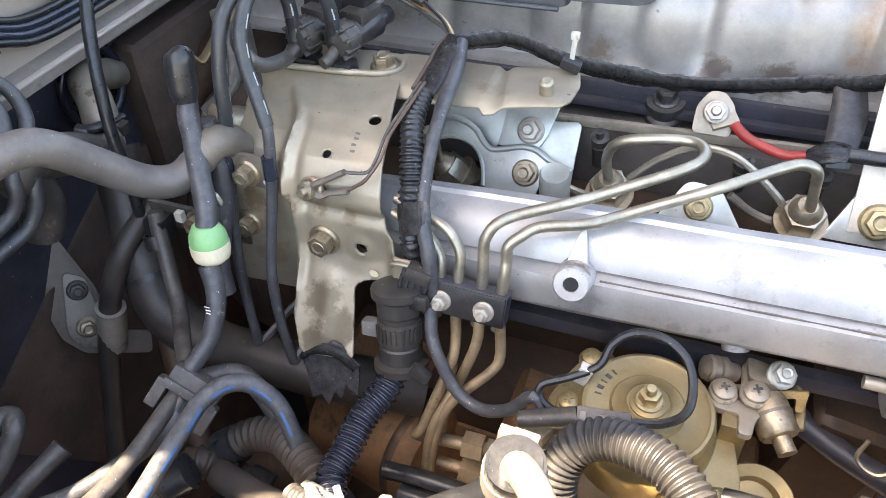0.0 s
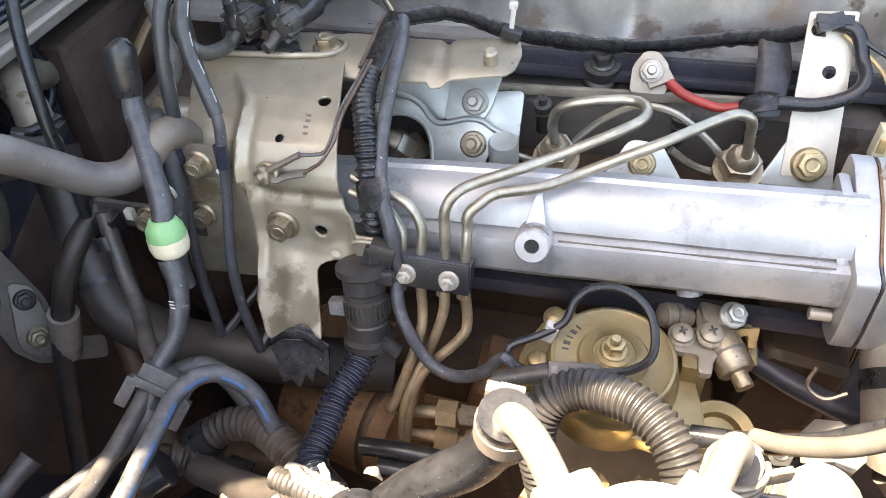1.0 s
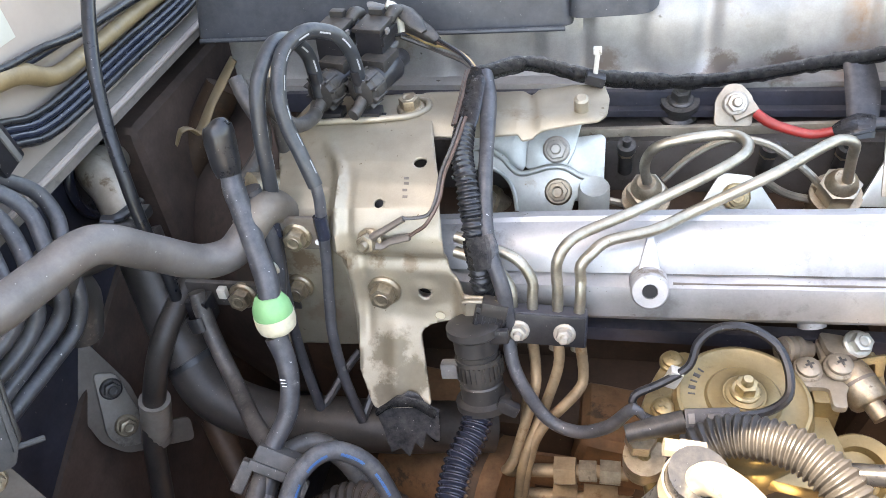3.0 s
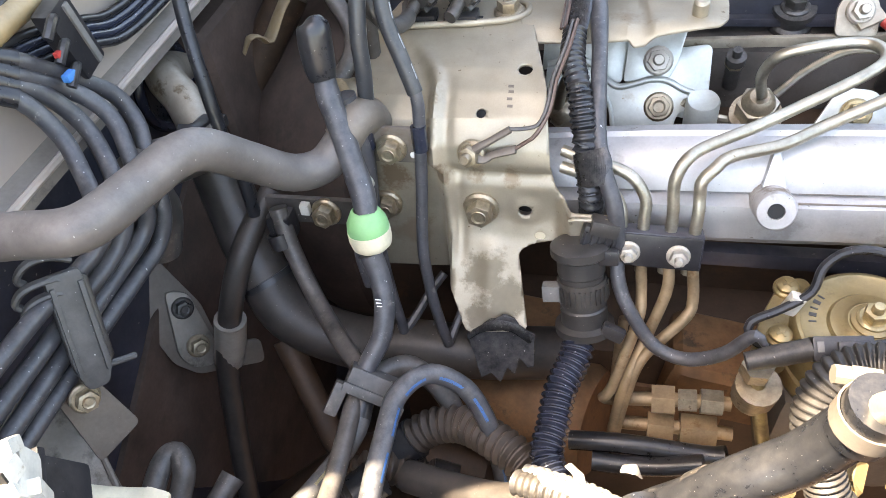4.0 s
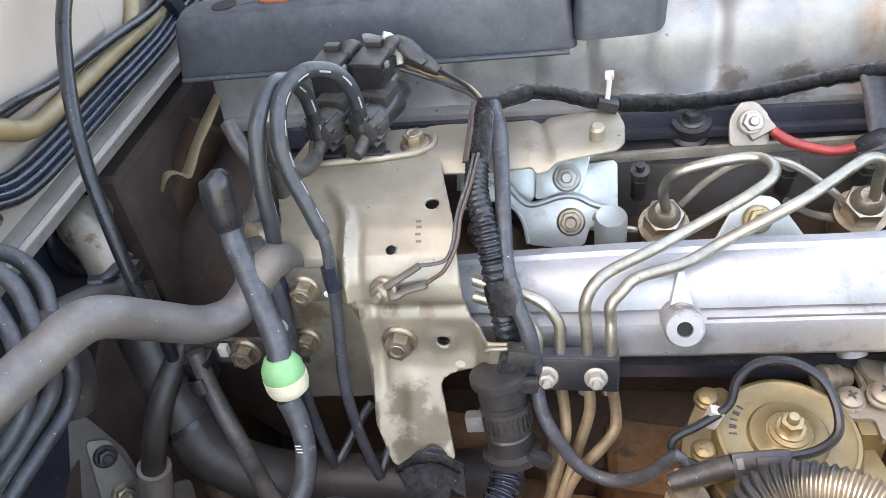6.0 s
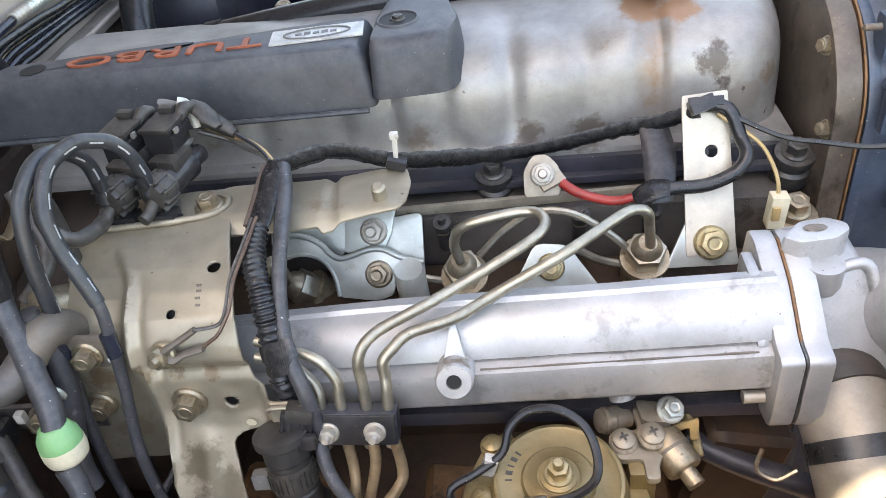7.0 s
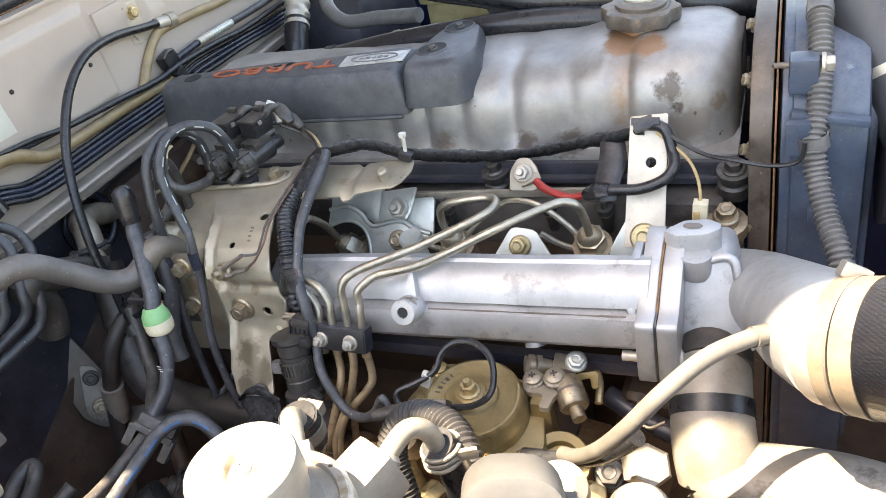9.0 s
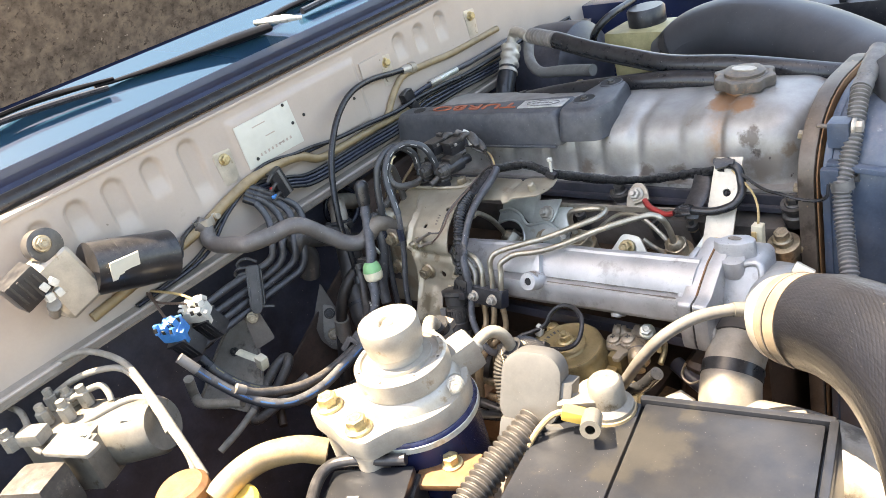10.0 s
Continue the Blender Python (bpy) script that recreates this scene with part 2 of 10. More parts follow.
M = dict(
    alu=mat("cast_aluminium", (0.475, 0.472, 0.465), 0.46, 0.62, 0.20, 26, 0.18, (0.44, 0.42, 0.39), 0.22, 700, (0.33, 0.32, 0.305), 0.26, stainscale=35, speck=(0.22, 0.21, 0.19), specks=0.05, speckscale=420),
    oldalu=mat("old_aluminium", (0.36, 0.315, 0.25), 0.42, 0.5, 0.25, 50, 0.35, (0.36, 0.29, 0.20), 0.25, 600, (0.15, 0.11, 0.07), 0.2, stainscale=60),
    alurough=mat("cast_aluminium_dull", (0.50, 0.49, 0.48), 0.45, 0.5, 0.22, 35, 0.3, (0.36, 0.31, 0.25), 0.35, 800, (0.20, 0.15, 0.11), 0.2, speck=(0.15, 0.13, 0.11), specks=0.1),
    cover=mat("valve_cover_metal", (0.335, 0.32, 0.30), 0.40, 0.42, 0.30, 25, 0.2, (0.40, 0.35, 0.30), 0.18, 900, (0.25, 0.21, 0.18), 0.17, stainscale=20, speck=(0.10, 0.085, 0.075), specks=0.0, speckscale=110, streak=(0.117, 0.016, (0.30, 0.165, 0.085)), patches=(((0.155, 0.563, 1.213), 0.014, (0.12, 0.10, 0.085)), ((0.162, 0.561, 1.196), 0.007, (0.09, 0.075, 0.065)), ((0.135, 0.60, 1.235), 0.020, (0.32, 0.17, 0.09)), ((0.11, 0.61, 1.235), 0.022, (0.30, 0.16, 0.085)), ((0.03, 0.557, 1.168), 0.014, (0.17, 0.14, 0.12)), ((0.07, 0.557, 1.166), 0.016, (0.15, 0.125, 0.105)), ((-0.05, 0.557, 1.17), 0.012, (0.2, 0.165, 0.14)), ((0.17, 0.557, 1.18), 0.022, (0.24, 0.21, 0.185)), ((0.198, 0.563, 1.2), 0.012, (0.22, 0.17, 0.13)))),
    zinc=mat("zinc_steel", (0.53, 0.478, 0.39), 0.36, 0.45, 0.22, 40, 0.4, (0.54, 0.46, 0.35), 0.2, 900, (0.30, 0.235, 0.165), 0.22, stainscale=30, speck=(0.20, 0.15, 0.10), specks=0.0, speckscale=240),
    dirtysteel=mat("dirty_steel", (0.17, 0.145, 0.12), 0.5, 0.2, 0.3, 30, 0.3, (0.26, 0.20, 0.15), 0.25, 500, (0.12, 0.085, 0.06), 0.2, speck=(0.4, 0.36, 0.3), specks=-0.02),
    fuzz=mat("brown_insulation", (0.085, 0.056, 0.043), 0.8, 0, 0.4, 25, 0.2, (0.12, 0.09, 0.07), 0.6, 300, (0.06, 0.045, 0.035), 0.25),
    headgrime=mat("grimy_head_casting", (0.105, 0.092, 0.082), 0.5, 0.25, 0.4, 25, 0.3, (0.22, 0.17, 0.13), 0.3, 500, (0.05, 0.038, 0.03), 0.25, stainscale=30, speck=(0.30, 0.26, 0.21), specks=0.0),
    bright=mat("bright_zinc", (0.54, 0.56, 0.51), 0.32, 0.55, 0.2, 40, 0.2, bump=0.15, stain=(0.36, 0.31, 0.22), amount=0.12, speck=(0.30, 0.25, 0.18), specks=-0.02, speckscale=200),
    bolt=mat("bolt_steel", (0.38, 0.315, 0.225), 0.35, 0.8, 0.35, 160, 0.35, (0.40, 0.32, 0.22), 0.2, 900, (0.16, 0.12, 0.08), 0.2, stainscale=160),
    brass=mat("brass_bolt", (0.50, 0.40, 0.22), 0.38, 0.75, 0.3, 160, 0.25, bump=0.15, stain=(0.25, 0.18, 0.09), amount=0.15, stainscale=160),
    darkbolt=mat("dark_bolt", (0.07, 0.068, 0.066), 0.4, 0.6, 0.4, 100, 0.35, (0.30, 0.27, 0.23), 0.2),
    pipe=mat("steel_pipe", (0.43, 0.395, 0.32), 0.34, 0.88, 0.28, 90, 0.34, (0.36, 0.29, 0.19), 0.1, speck=(0.25, 0.19, 0.12), specks=0.0, speckscale=300),
    rustpipe=mat("rusty_pipe", (0.33, 0.235, 0.14), 0.5, 0.5, 0.35, 60, 0.35, (0.34, 0.22, 0.12), 0.2, stain=(0.20, 0.11, 0.05), amount=0.2, stainscale=70),
    pump=mat("pump_yellow_chromate", (0.31, 0.235, 0.115), 0.36, 0.6, 0.25, 50, 0.3, (0.36, 0.29, 0.19), 0.2, 600, (0.20, 0.14, 0.07), 0.22, stainscale=45, speck=(0.14, 0.10, 0.06), specks=0.05),
    rubber=mat("black_rubber", (0.014, 0.015, 0.018), 0.27, 0, 0.3, 60, 0.16, (0.24, 0.22, 0.20), 0.2, speck=(0.36, 0.34, 0.31), specks=0.045),
    dirtypipe=mat("grimy_pipe", (0.30, 0.27, 0.23), 0.42, 0.3, 0.3, 30, 0.4, (0.36, 0.30, 0.23), 0.25, 500, (0.10, 0.085, 0.07), 0.3, stainscale=24),
    ribbedhose=mat("ribbed_hose_rubber", (0.030, 0.028, 0.027), 0.4, 0, 0.35, 40, 0.22, (0.20, 0.17, 0.14), 0.2, speck=(0.36, 0.32, 0.27), specks=0.03),
    heaterhose=mat("weathered_hose", (0.105, 0.094, 0.088), 0.40, 0, 0.3, 35, 0.5, (0.30, 0.265, 0.24), 0.15, stain=(0.16, 0.14, 0.12), amount=0.1, stainscale=30, speck=(0.5, 0.47, 0.43), specks=0.04, speckscale=520),
    linegrey=mat("sheathed_line", (0.044, 0.045, 0.051), 0.33, 0, 0.35, 60, 0.40, (0.25, 0.235, 0.225), 0.2, stain=(0.13, 0.125, 0.12), amount=0.12, stainscale=110, speck=(0.5, 0.49, 0.47), specks=0.075, speckscale=520),
    clampgrey=mat("clamp_plastic", (0.055, 0.054, 0.054), 0.45, 0, 0.3, 60, 0.4, (0.25, 0.23, 0.21), 0.2, speck=(0.55, 0.53, 0.5), specks=0.09, speckscale=520),
    rubbergrey=mat("dusty_rubber", (0.056, 0.051, 0.048), 0.34, 0, 0.4, 50, 0.42, (0.27, 0.235, 0.20), 0.2, stain=(0.14, 0.12, 0.105), amount=0.15, stainscale=70, speck=(0.45, 0.42, 0.39), specks=0.045, speckscale=620),
    plastic=mat("black_plastic", (0.014, 0.014, 0.017), 0.28, 0, 0.3, 50, 0.24, (0.26, 0.24, 0.22), 0.15, speck=(0.28, 0.26, 0.24), specks=0.0),
    tape=wrapped(mat("black_tape", (0.028, 0.029, 0.033), 0.18, 0, 0.35, 90, 0.32, (0.34, 0.32, 0.30), 0.3, speck=(0.35, 0.33, 0.31), specks=0.03), 0.006, 1.0, 0.3),
    bluesheen=mat("shiny_conduit", (0.016, 0.020, 0.034), 0.2, 0, 0.25, 60, 0.14, (0.25, 0.24, 0.23), 0.15, speck=(0.36, 0.36, 0.37), specks=0.03),
    conduit=mat("dusty_conduit", (0.030, 0.028, 0.027), 0.40, 0, 0.3, 70, 0.38, (0.27, 0.225, 0.175), 0.2, speck=(0.36, 0.32, 0.27), specks=0.0),
    brownconduit=mat("brown_dusty_conduit", (0.045, 0.034, 0.027), 0.45, 0, 0.35, 60, 0.4, (0.17, 0.12, 0.085), 0.2, speck=(0.30, 0.24, 0.18), specks=0.0),
    conduitgrey=mat("grey_conduit", (0.12, 0.117, 0.112), 0.45, 0, 0.25, 60, 0.45, (0.36, 0.34, 0.31), 0.15, speck=(0.40, 0.38, 0.35), specks=0.0),
    wiperblack=mat("wiper_black", (0.006, 0.006, 0.007), 0.4, 0, 0.3, 40, 0, bump=0.1),
    darkmetal=mat("dark_painted_metal", (0.036, 0.038, 0.052), 0.30, 0.1, 0.5, 22, 0.40, (0.19, 0.16, 0.14), 0.2, 300, speck=(0.22, 0.20, 0.18), specks=0.0, speckscale=260),
    block=mat("oily_iron", (0.072, 0.042, 0.026), 0.5, 0.2, 0.5, 18, 0.35, (0.15, 0.095, 0.055), 0.4, 300, (0.11, 0.06, 0.03), 0.18, speck=(0.25, 0.17, 0.10), specks=0.05),
    rust=mat("rusty_iron", (0.20, 0.095, 0.040), 0.6, 0.2, 0.45, 40, 0.4, (0.36, 0.23, 0.12), 0.4, 400, (0.06, 0.035, 0.02), 0.3, stainscale=40),
    beige=mat("cowl_paint", (0.41, 0.345, 0.295), 0.36, 0, 0.07, 12, 0.2, (0.42, 0.36, 0.30), 0.06, 300, (0.36, 0.31, 0.26), 0.02, speck=(0.2, 0.16, 0.13), specks=-0.16, speckscale=90),
    ledge=mat("dirty_ledge", (0.27, 0.235, 0.20), 0.38, 0.2, 0.25, 25, 0.45, (0.34, 0.29, 0.24), 0.15, 400, (0.10, 0.09, 0.08), 0.2),
    bodyblue=mat("dark_blue_paint", (0.016, 0.028, 0.085), 0.2, 0.2, 0.15, 8, 0.12, (0.35, 0.33, 0.32), 0.03, 400, coat=0.6, speck=(0.3, 0.3, 0.3), specks=-0.08),
    greyblue=mat("blue_grey_plastic", (0.042, 0.064, 0.100), 0.34, 0, 0.4, 18, 0.35, (0.36, 0.34, 0.32), 0.2, 500, (0.25, 0.27, 0.30), 0.1, speck=(0.4, 0.4, 0.4), specks=-0.03),
    greasyplate=mat("greasy_backplate", (0.125, 0.100, 0.080), 0.40, 0.3, 0.4, 30, 0.3, (0.22, 0.17, 0.125), 0.3, 500, (0.045, 0.032, 0.024), 0.3, stainscale=26, speck=(0.26, 0.17, 0.10), specks=0.06, speckscale=180),
    turbo=mat("cover_plastic", (0.040, 0.044, 0.053), 0.42, 0, 0.25, 30, 0.34, (0.33, 0.31, 0.285), 0.25, 1200, speck=(0.30, 0.30, 0.31), specks=-0.02),
    orange=mat("orange_letters", (0.37, 0.095, 0.045), 0.5, 0, 0.35, 120, 0.15, bump=0.1, stain=(0.10, 0.06, 0.05), amount=0.15, stainscale=120),
    badge=mat("badge_silver", (0.55, 0.55, 0.53), 0.35, 0.4, 0.3, 90, 0.3, stain=(0.18, 0.18, 0.18), amount=0.2, stainscale=150),
    green=mat("green_plastic", (0.20, 0.45, 0.19), 0.4, 0, 0.12, 80, 0.2, (0.4, 0.42, 0.3), speck=(0.3, 0.35, 0.2), specks=0.0),
    cream=mat("cream_plastic", (0.72, 0.65, 0.47), 0.42, 0, 0.15, 80, 0.25, speck=(0.4, 0.33, 0.2), specks=0.0),
    white=mat("white_plastic", (0.58, 0.56, 0.50), 0.45, 0, 0.2, 80, 0.25, (0.38, 0.34, 0.27), stain=(0.34, 0.31, 0.25), amount=0.2, stainscale=120),
    blue=mat("blue_plastic", (0.03, 0.19, 0.48), 0.4, 0, 0.2, 80, 0.15),
    red=mat("red_sleeve", (0.36, 0.030, 0.026), 0.35, 0, 0.2, 80, 0.1),
    yellow=mat("yellow_plastic", (0.55, 0.36, 0.07), 0.4, 0, 0.15, 80, 0.15),
    tan=mat("tan_hose", (0.26, 0.185, 0.095), 0.45, 0, 0.25, 50, 0.4, stain=(0.2, 0.15, 0.09), amount=0.15, stainscale=70),
    greyhose=mat("grey_hose", (0.19, 0.175, 0.16), 0.45, 0, 0.2, 60, 0.3, stain=(0.2, 0.18, 0.16), amount=0.12, stainscale=80),
    agedhose=mat("aged_hose", (0.120, 0.112, 0.100), 0.45, 0, 0.25, 60, 0.35, (0.20, 0.175, 0.14), 0.2, stain=(0.08, 0.07, 0.06), amount=0.15, stainscale=90),
    filterwhite=mat("filter_head_metal", (0.38, 0.36, 0.325), 0.42, 0.6, 0.2, 40, 0.45, (0.42, 0.36, 0.28), 0.25, 600, (0.27, 0.21, 0.145), 0.2, stainscale=40),
    coverdust=mat("dusty_cover_plastic", (0.085, 0.082, 0.078), 0.45, 0, 0.2, 30, 0.35, (0.16, 0.145, 0.125), 0.12, 600, (0.06, 0.055, 0.05), 0.1, stainscale=40, speck=(0.22, 0.20, 0.17), specks=0.0),
    canister=mat("navy_canister", (0.014, 0.022, 0.075), 0.25, 0.1, 0.2, 40, 0.15, (0.3, 0.26, 0.2), 0.05, speck=(0.3, 0.27, 0.22), specks=0.0),
    battery=mat("battery_case", (0.015, 0.017, 0.022), 0.30, 0, 0.35, 14, 0.05, (0.30, 0.26, 0.21), 0.12, 500, (0.040, 0.036, 0.032), 0.16, stainscale=14, speck=(0.32, 0.29, 0.25), specks=-0.03, speckscale=900, patches=(((0.234, 0.150, 1.168), 0.030, (0.028, 0.0265, 0.0245)), ((0.222, 0.118, 1.168), 0.018, (0.027, 0.0255, 0.0235)), ((0.250, 0.186, 1.168), 0.010, (0.028, 0.0265, 0.0245)), ((0.213, 0.150, 1.166), 0.014, (0.028, 0.0265, 0.0245)))),
    dustyalu=mat("dusty_aluminium", (0.52, 0.475, 0.41), 0.45, 0.7, 0.2, 40, 0.5, (0.50, 0.42, 0.32), 0.25, 600, (0.30, 0.24, 0.17), 0.15, stainscale=60),
    unitmetal=mat("dusty_unit_metal", (0.20, 0.185, 0.16), 0.45, 0.45, 0.25, 40, 0.4, (0.24, 0.20, 0.15), 0.25, 600, (0.10, 0.08, 0.055), 0.2, stainscale=60),
    palepipe=mat("sun_bleached_pipe", (0.24, 0.225, 0.195), 0.45, 0.1, 0.25, 80, 0.35, (0.26, 0.22, 0.16), 0.15, 600, (0.12, 0.10, 0.07), 0.15, stainscale=90),
    plate=mat("dirty_plate_steel", (0.37, 0.322, 0.245), 0.42, 0.5, 0.22, 22, 0.28, (0.40, 0.33, 0.22), 0.10, 1200, (0.26, 0.205, 0.145), 0.14, stainscale=30, speck=(0.15, 0.11, 0.07), specks=0.03, speckscale=260, patches=(((-0.205, 0.366, 1.1365), 0.008, (0.22, 0.165, 0.11)), ((-0.185, 0.366, 1.1365), 0.007, (0.21, 0.155, 0.10)), ((-0.163, 0.366, 1.1375), 0.008, (0.22, 0.165, 0.11)), ((-0.235, 0.372, 1.130), 0.012, (0.22, 0.155, 0.10)), ((-0.178, 0.345, 1.078), 0.018, (0.17, 0.14, 0.095)), ((-0.166, 0.338, 1.066), 0.016, (0.15, 0.125, 0.085)), ((-0.182, 0.333, 1.056), 0.014, (0.14, 0.115, 0.08)), ((-0.230, 0.372, 1.085), 0.014, (0.28, 0.22, 0.16)))),
    duct=mat("satin_duct", (0.050, 0.053, 0.060), 0.40, 0, 0.25, 14, 0.15, (0.22, 0.21, 0.20), 0.15, 500, speck=(0.25, 0.25, 0.25), specks=-0.03),
    capplastic=mat("stained_cap", (0.085, 0.075, 0.065), 0.45, 0, 0.35, 60, 0.55, (0.36, 0.27, 0.18), 0.2, 600, (0.26, 0.15, 0.08), 0.2, stainscale=60),
    scuttle=mat("scuttle_paint", (0.010, 0.017, 0.048), 0.42, 0.0, 0.25, 8, 0.08, (0.20, 0.19, 0.19), 0.03, 400, speck=(0.2, 0.2, 0.22), specks=-0.06),
    brownrubber=mat("grimy_rubber", (0.036, 0.031, 0.028), 0.42, 0, 0.4, 40, 0.4, (0.15, 0.12, 0.095), 0.25, speck=(0.22, 0.19, 0.16), specks=0.0),
    cuff=mat("dusty_cuff", (0.19, 0.145, 0.10), 0.5, 0.1, 0.35, 40, 0.3, (0.28, 0.215, 0.15), 0.2, 600, (0.13, 0.095, 0.065), 0.2, stainscale=50),
    paper=mat("dusty_sticker", (0.55, 0.545, 0.48), 0.45, 0, 0.06, 40, 0.15, bump=0.02),
    # Black for print, and for shade painted into holes, wells and slots.
    inkshade=mat("ink_and_hole_shade", (0.012, 0.012, 0.012), 0.6, 0, 0.2, 80),
    dash=mat("white_print", (0.75, 0.75, 0.72), 0.6, 0, 0.1, 80),
    copper=mat("copper_wire", (0.10, 0.058, 0.043), 0.4, 0, 0.2, 90, 0.2),
    tanwire=mat("tan_wire", (0.46, 0.32, 0.14), 0.45, 0, 0.2, 90, 0.2),
    reservoir=mat("old_reservoir", (0.46, 0.40, 0.20), 0.4, 0, 0.25, 40, 0.3),
    lining=mat("speckled_lining", (0.16, 0.125, 0.095), 0.9, 0, 0.5, 60, 0, bump=0.8, grain=160, stain=(0.05, 0.036, 0.026), amount=0.35, stainscale=110, speck=(0.30, 0.25, 0.20), specks=0.12, speckscale=130),
    ground=mat("ground_gravel", (0.19, 0.15, 0.115), 0.9, 0, 0.35, 3, 0, bump=0.6, grain=60, stain=(0.10, 0.075, 0.055), amount=0.25, stainscale=8),
)
M["dashed"] = banded(mat("marked_hose", (0.026, 0.030, 0.036), 0.32, 0, 0.25, 60, 0.22, (0.30, 0.28, 0.25), 0.1, speck=(0.3, 0.3, 0.3), specks=-0.02), (0.42, 0.43, 0.44), 0.017, 0.5, 0.5, 0.019)
M["bluedash"] = banded(mat("blue_marked_hose", (0.042, 0.044, 0.050), 0.36, 0, 0.25, 60, 0.42, (0.30, 0.29, 0.28), 0.12, speck=(0.35, 0.33, 0.3), specks=0.0), (0.028, 0.115, 0.29), 0.026, 0.64, 0.5, 0.026)
M["tandash"] = banded(mat("tan_marked_hose", (0.044, 0.045, 0.048), 0.36, 0, 0.25, 60, 0.42, (0.29, 0.275, 0.255), 0.12, speck=(0.35, 0.33, 0.3), specks=0.0), (0.23, 0.195, 0.09), 0.024, 0.52, 0.5, 0.024)
M["wiperblack"].node_tree.nodes["Principled BSDF"].inputs["Specular IOR Level"].default_value = 0.12
M["braid"] = wrapped(mat("woven_hose", (0.013, 0.014, 0.019), 0.30, 0, 0.15, 30, 0.02, (0.30, 0.27, 0.24), 0.10, speck=(0.35, 0.32, 0.28), specks=-0.05), 0.0036, 0.9, 0.35, 0.35)

# ---- building helpers ----
PLACE = {}


def thing(name, at, label, category, group=""):
    ob = tagged(new(name), label, category, group)
    ob.location = at
    ob.empty_display_size = 0.01
    PLACE[ob.name] = Matrix.Translation(at)
    return ob


def link(name, data, parent=None, m=None, label=""):
    ob = new(name, data)
    m = m or Matrix.Identity(4)
    if parent:
        ob.parent = parent
        ob.matrix_parent_inverse = PLACE[parent.name].inverted()
    ob.matrix_basis = m
    PLACE[ob.name] = m
    return tagged(ob, label) if label else ob


def finish(bm, name, material, sharp=38):
    me = bpy.data.meshes.new(name)
    bmesh.ops.recalc_face_normals(bm, faces=bm.faces)
    bm.to_mesh(me)
    bm.free()
    me.materials.append(M[material])
    me.polygons.foreach_set("use_smooth", [True] * len(me.polygons))
    me.set_sharp_from_angle(angle=radians(sharp))
    return me


def part(name, bm, material, parent=None, label="", m=None, sharp=38):
    return link(name, finish(bm, name, material, sharp), parent, m, label)


def solo(name, bm, material, label, category, group="", kind="", sharp=38):
    return tagged(part(name, bm, material, sharp=sharp), label, category, group, kind)


def frame_of(axis, up=(0, 0, 1)):
    z = Vector(axis).normalized()
    u = Vector(up)
    if abs(z.dot(u.normalized())) > 0.98:
        u = Vector((1, 0, 0))
    x = u.cross(z).normalized()
    return Matrix((x, z.cross(x), z)).transposed()


def at(pos, axis=(0, 0, 1), up=(0, 1, 0)):
    return Matrix.Translation(pos) @ frame_of(axis, up).to_4x4()


def spline(pts, step):
    """Points along a smooth line through pts."""
    p = [Vector(q) for q in pts]
    p = [p[0] * 2 - p[1]] + p + [p[-1] * 2 - p[-2]]
    out, where = [], []
    for i in range(1, len(p) - 2):
        a, b, c, d = p[i - 1:i + 3]
        n = max(2, int((c - b).length / step + 0.5))
        for k in range(n):
            t = k / n
            out.append(0.5 * ((2 * b) + (c - a) * t + (2 * a - 5 * b + 4 * c - d) * t * t + (3 * b - a - 3 * c + d) * t ** 3))
            where.append(i - 1 + t)
    out.append(p[-2])
    where.append(len(pts) - 1)
    return out, where


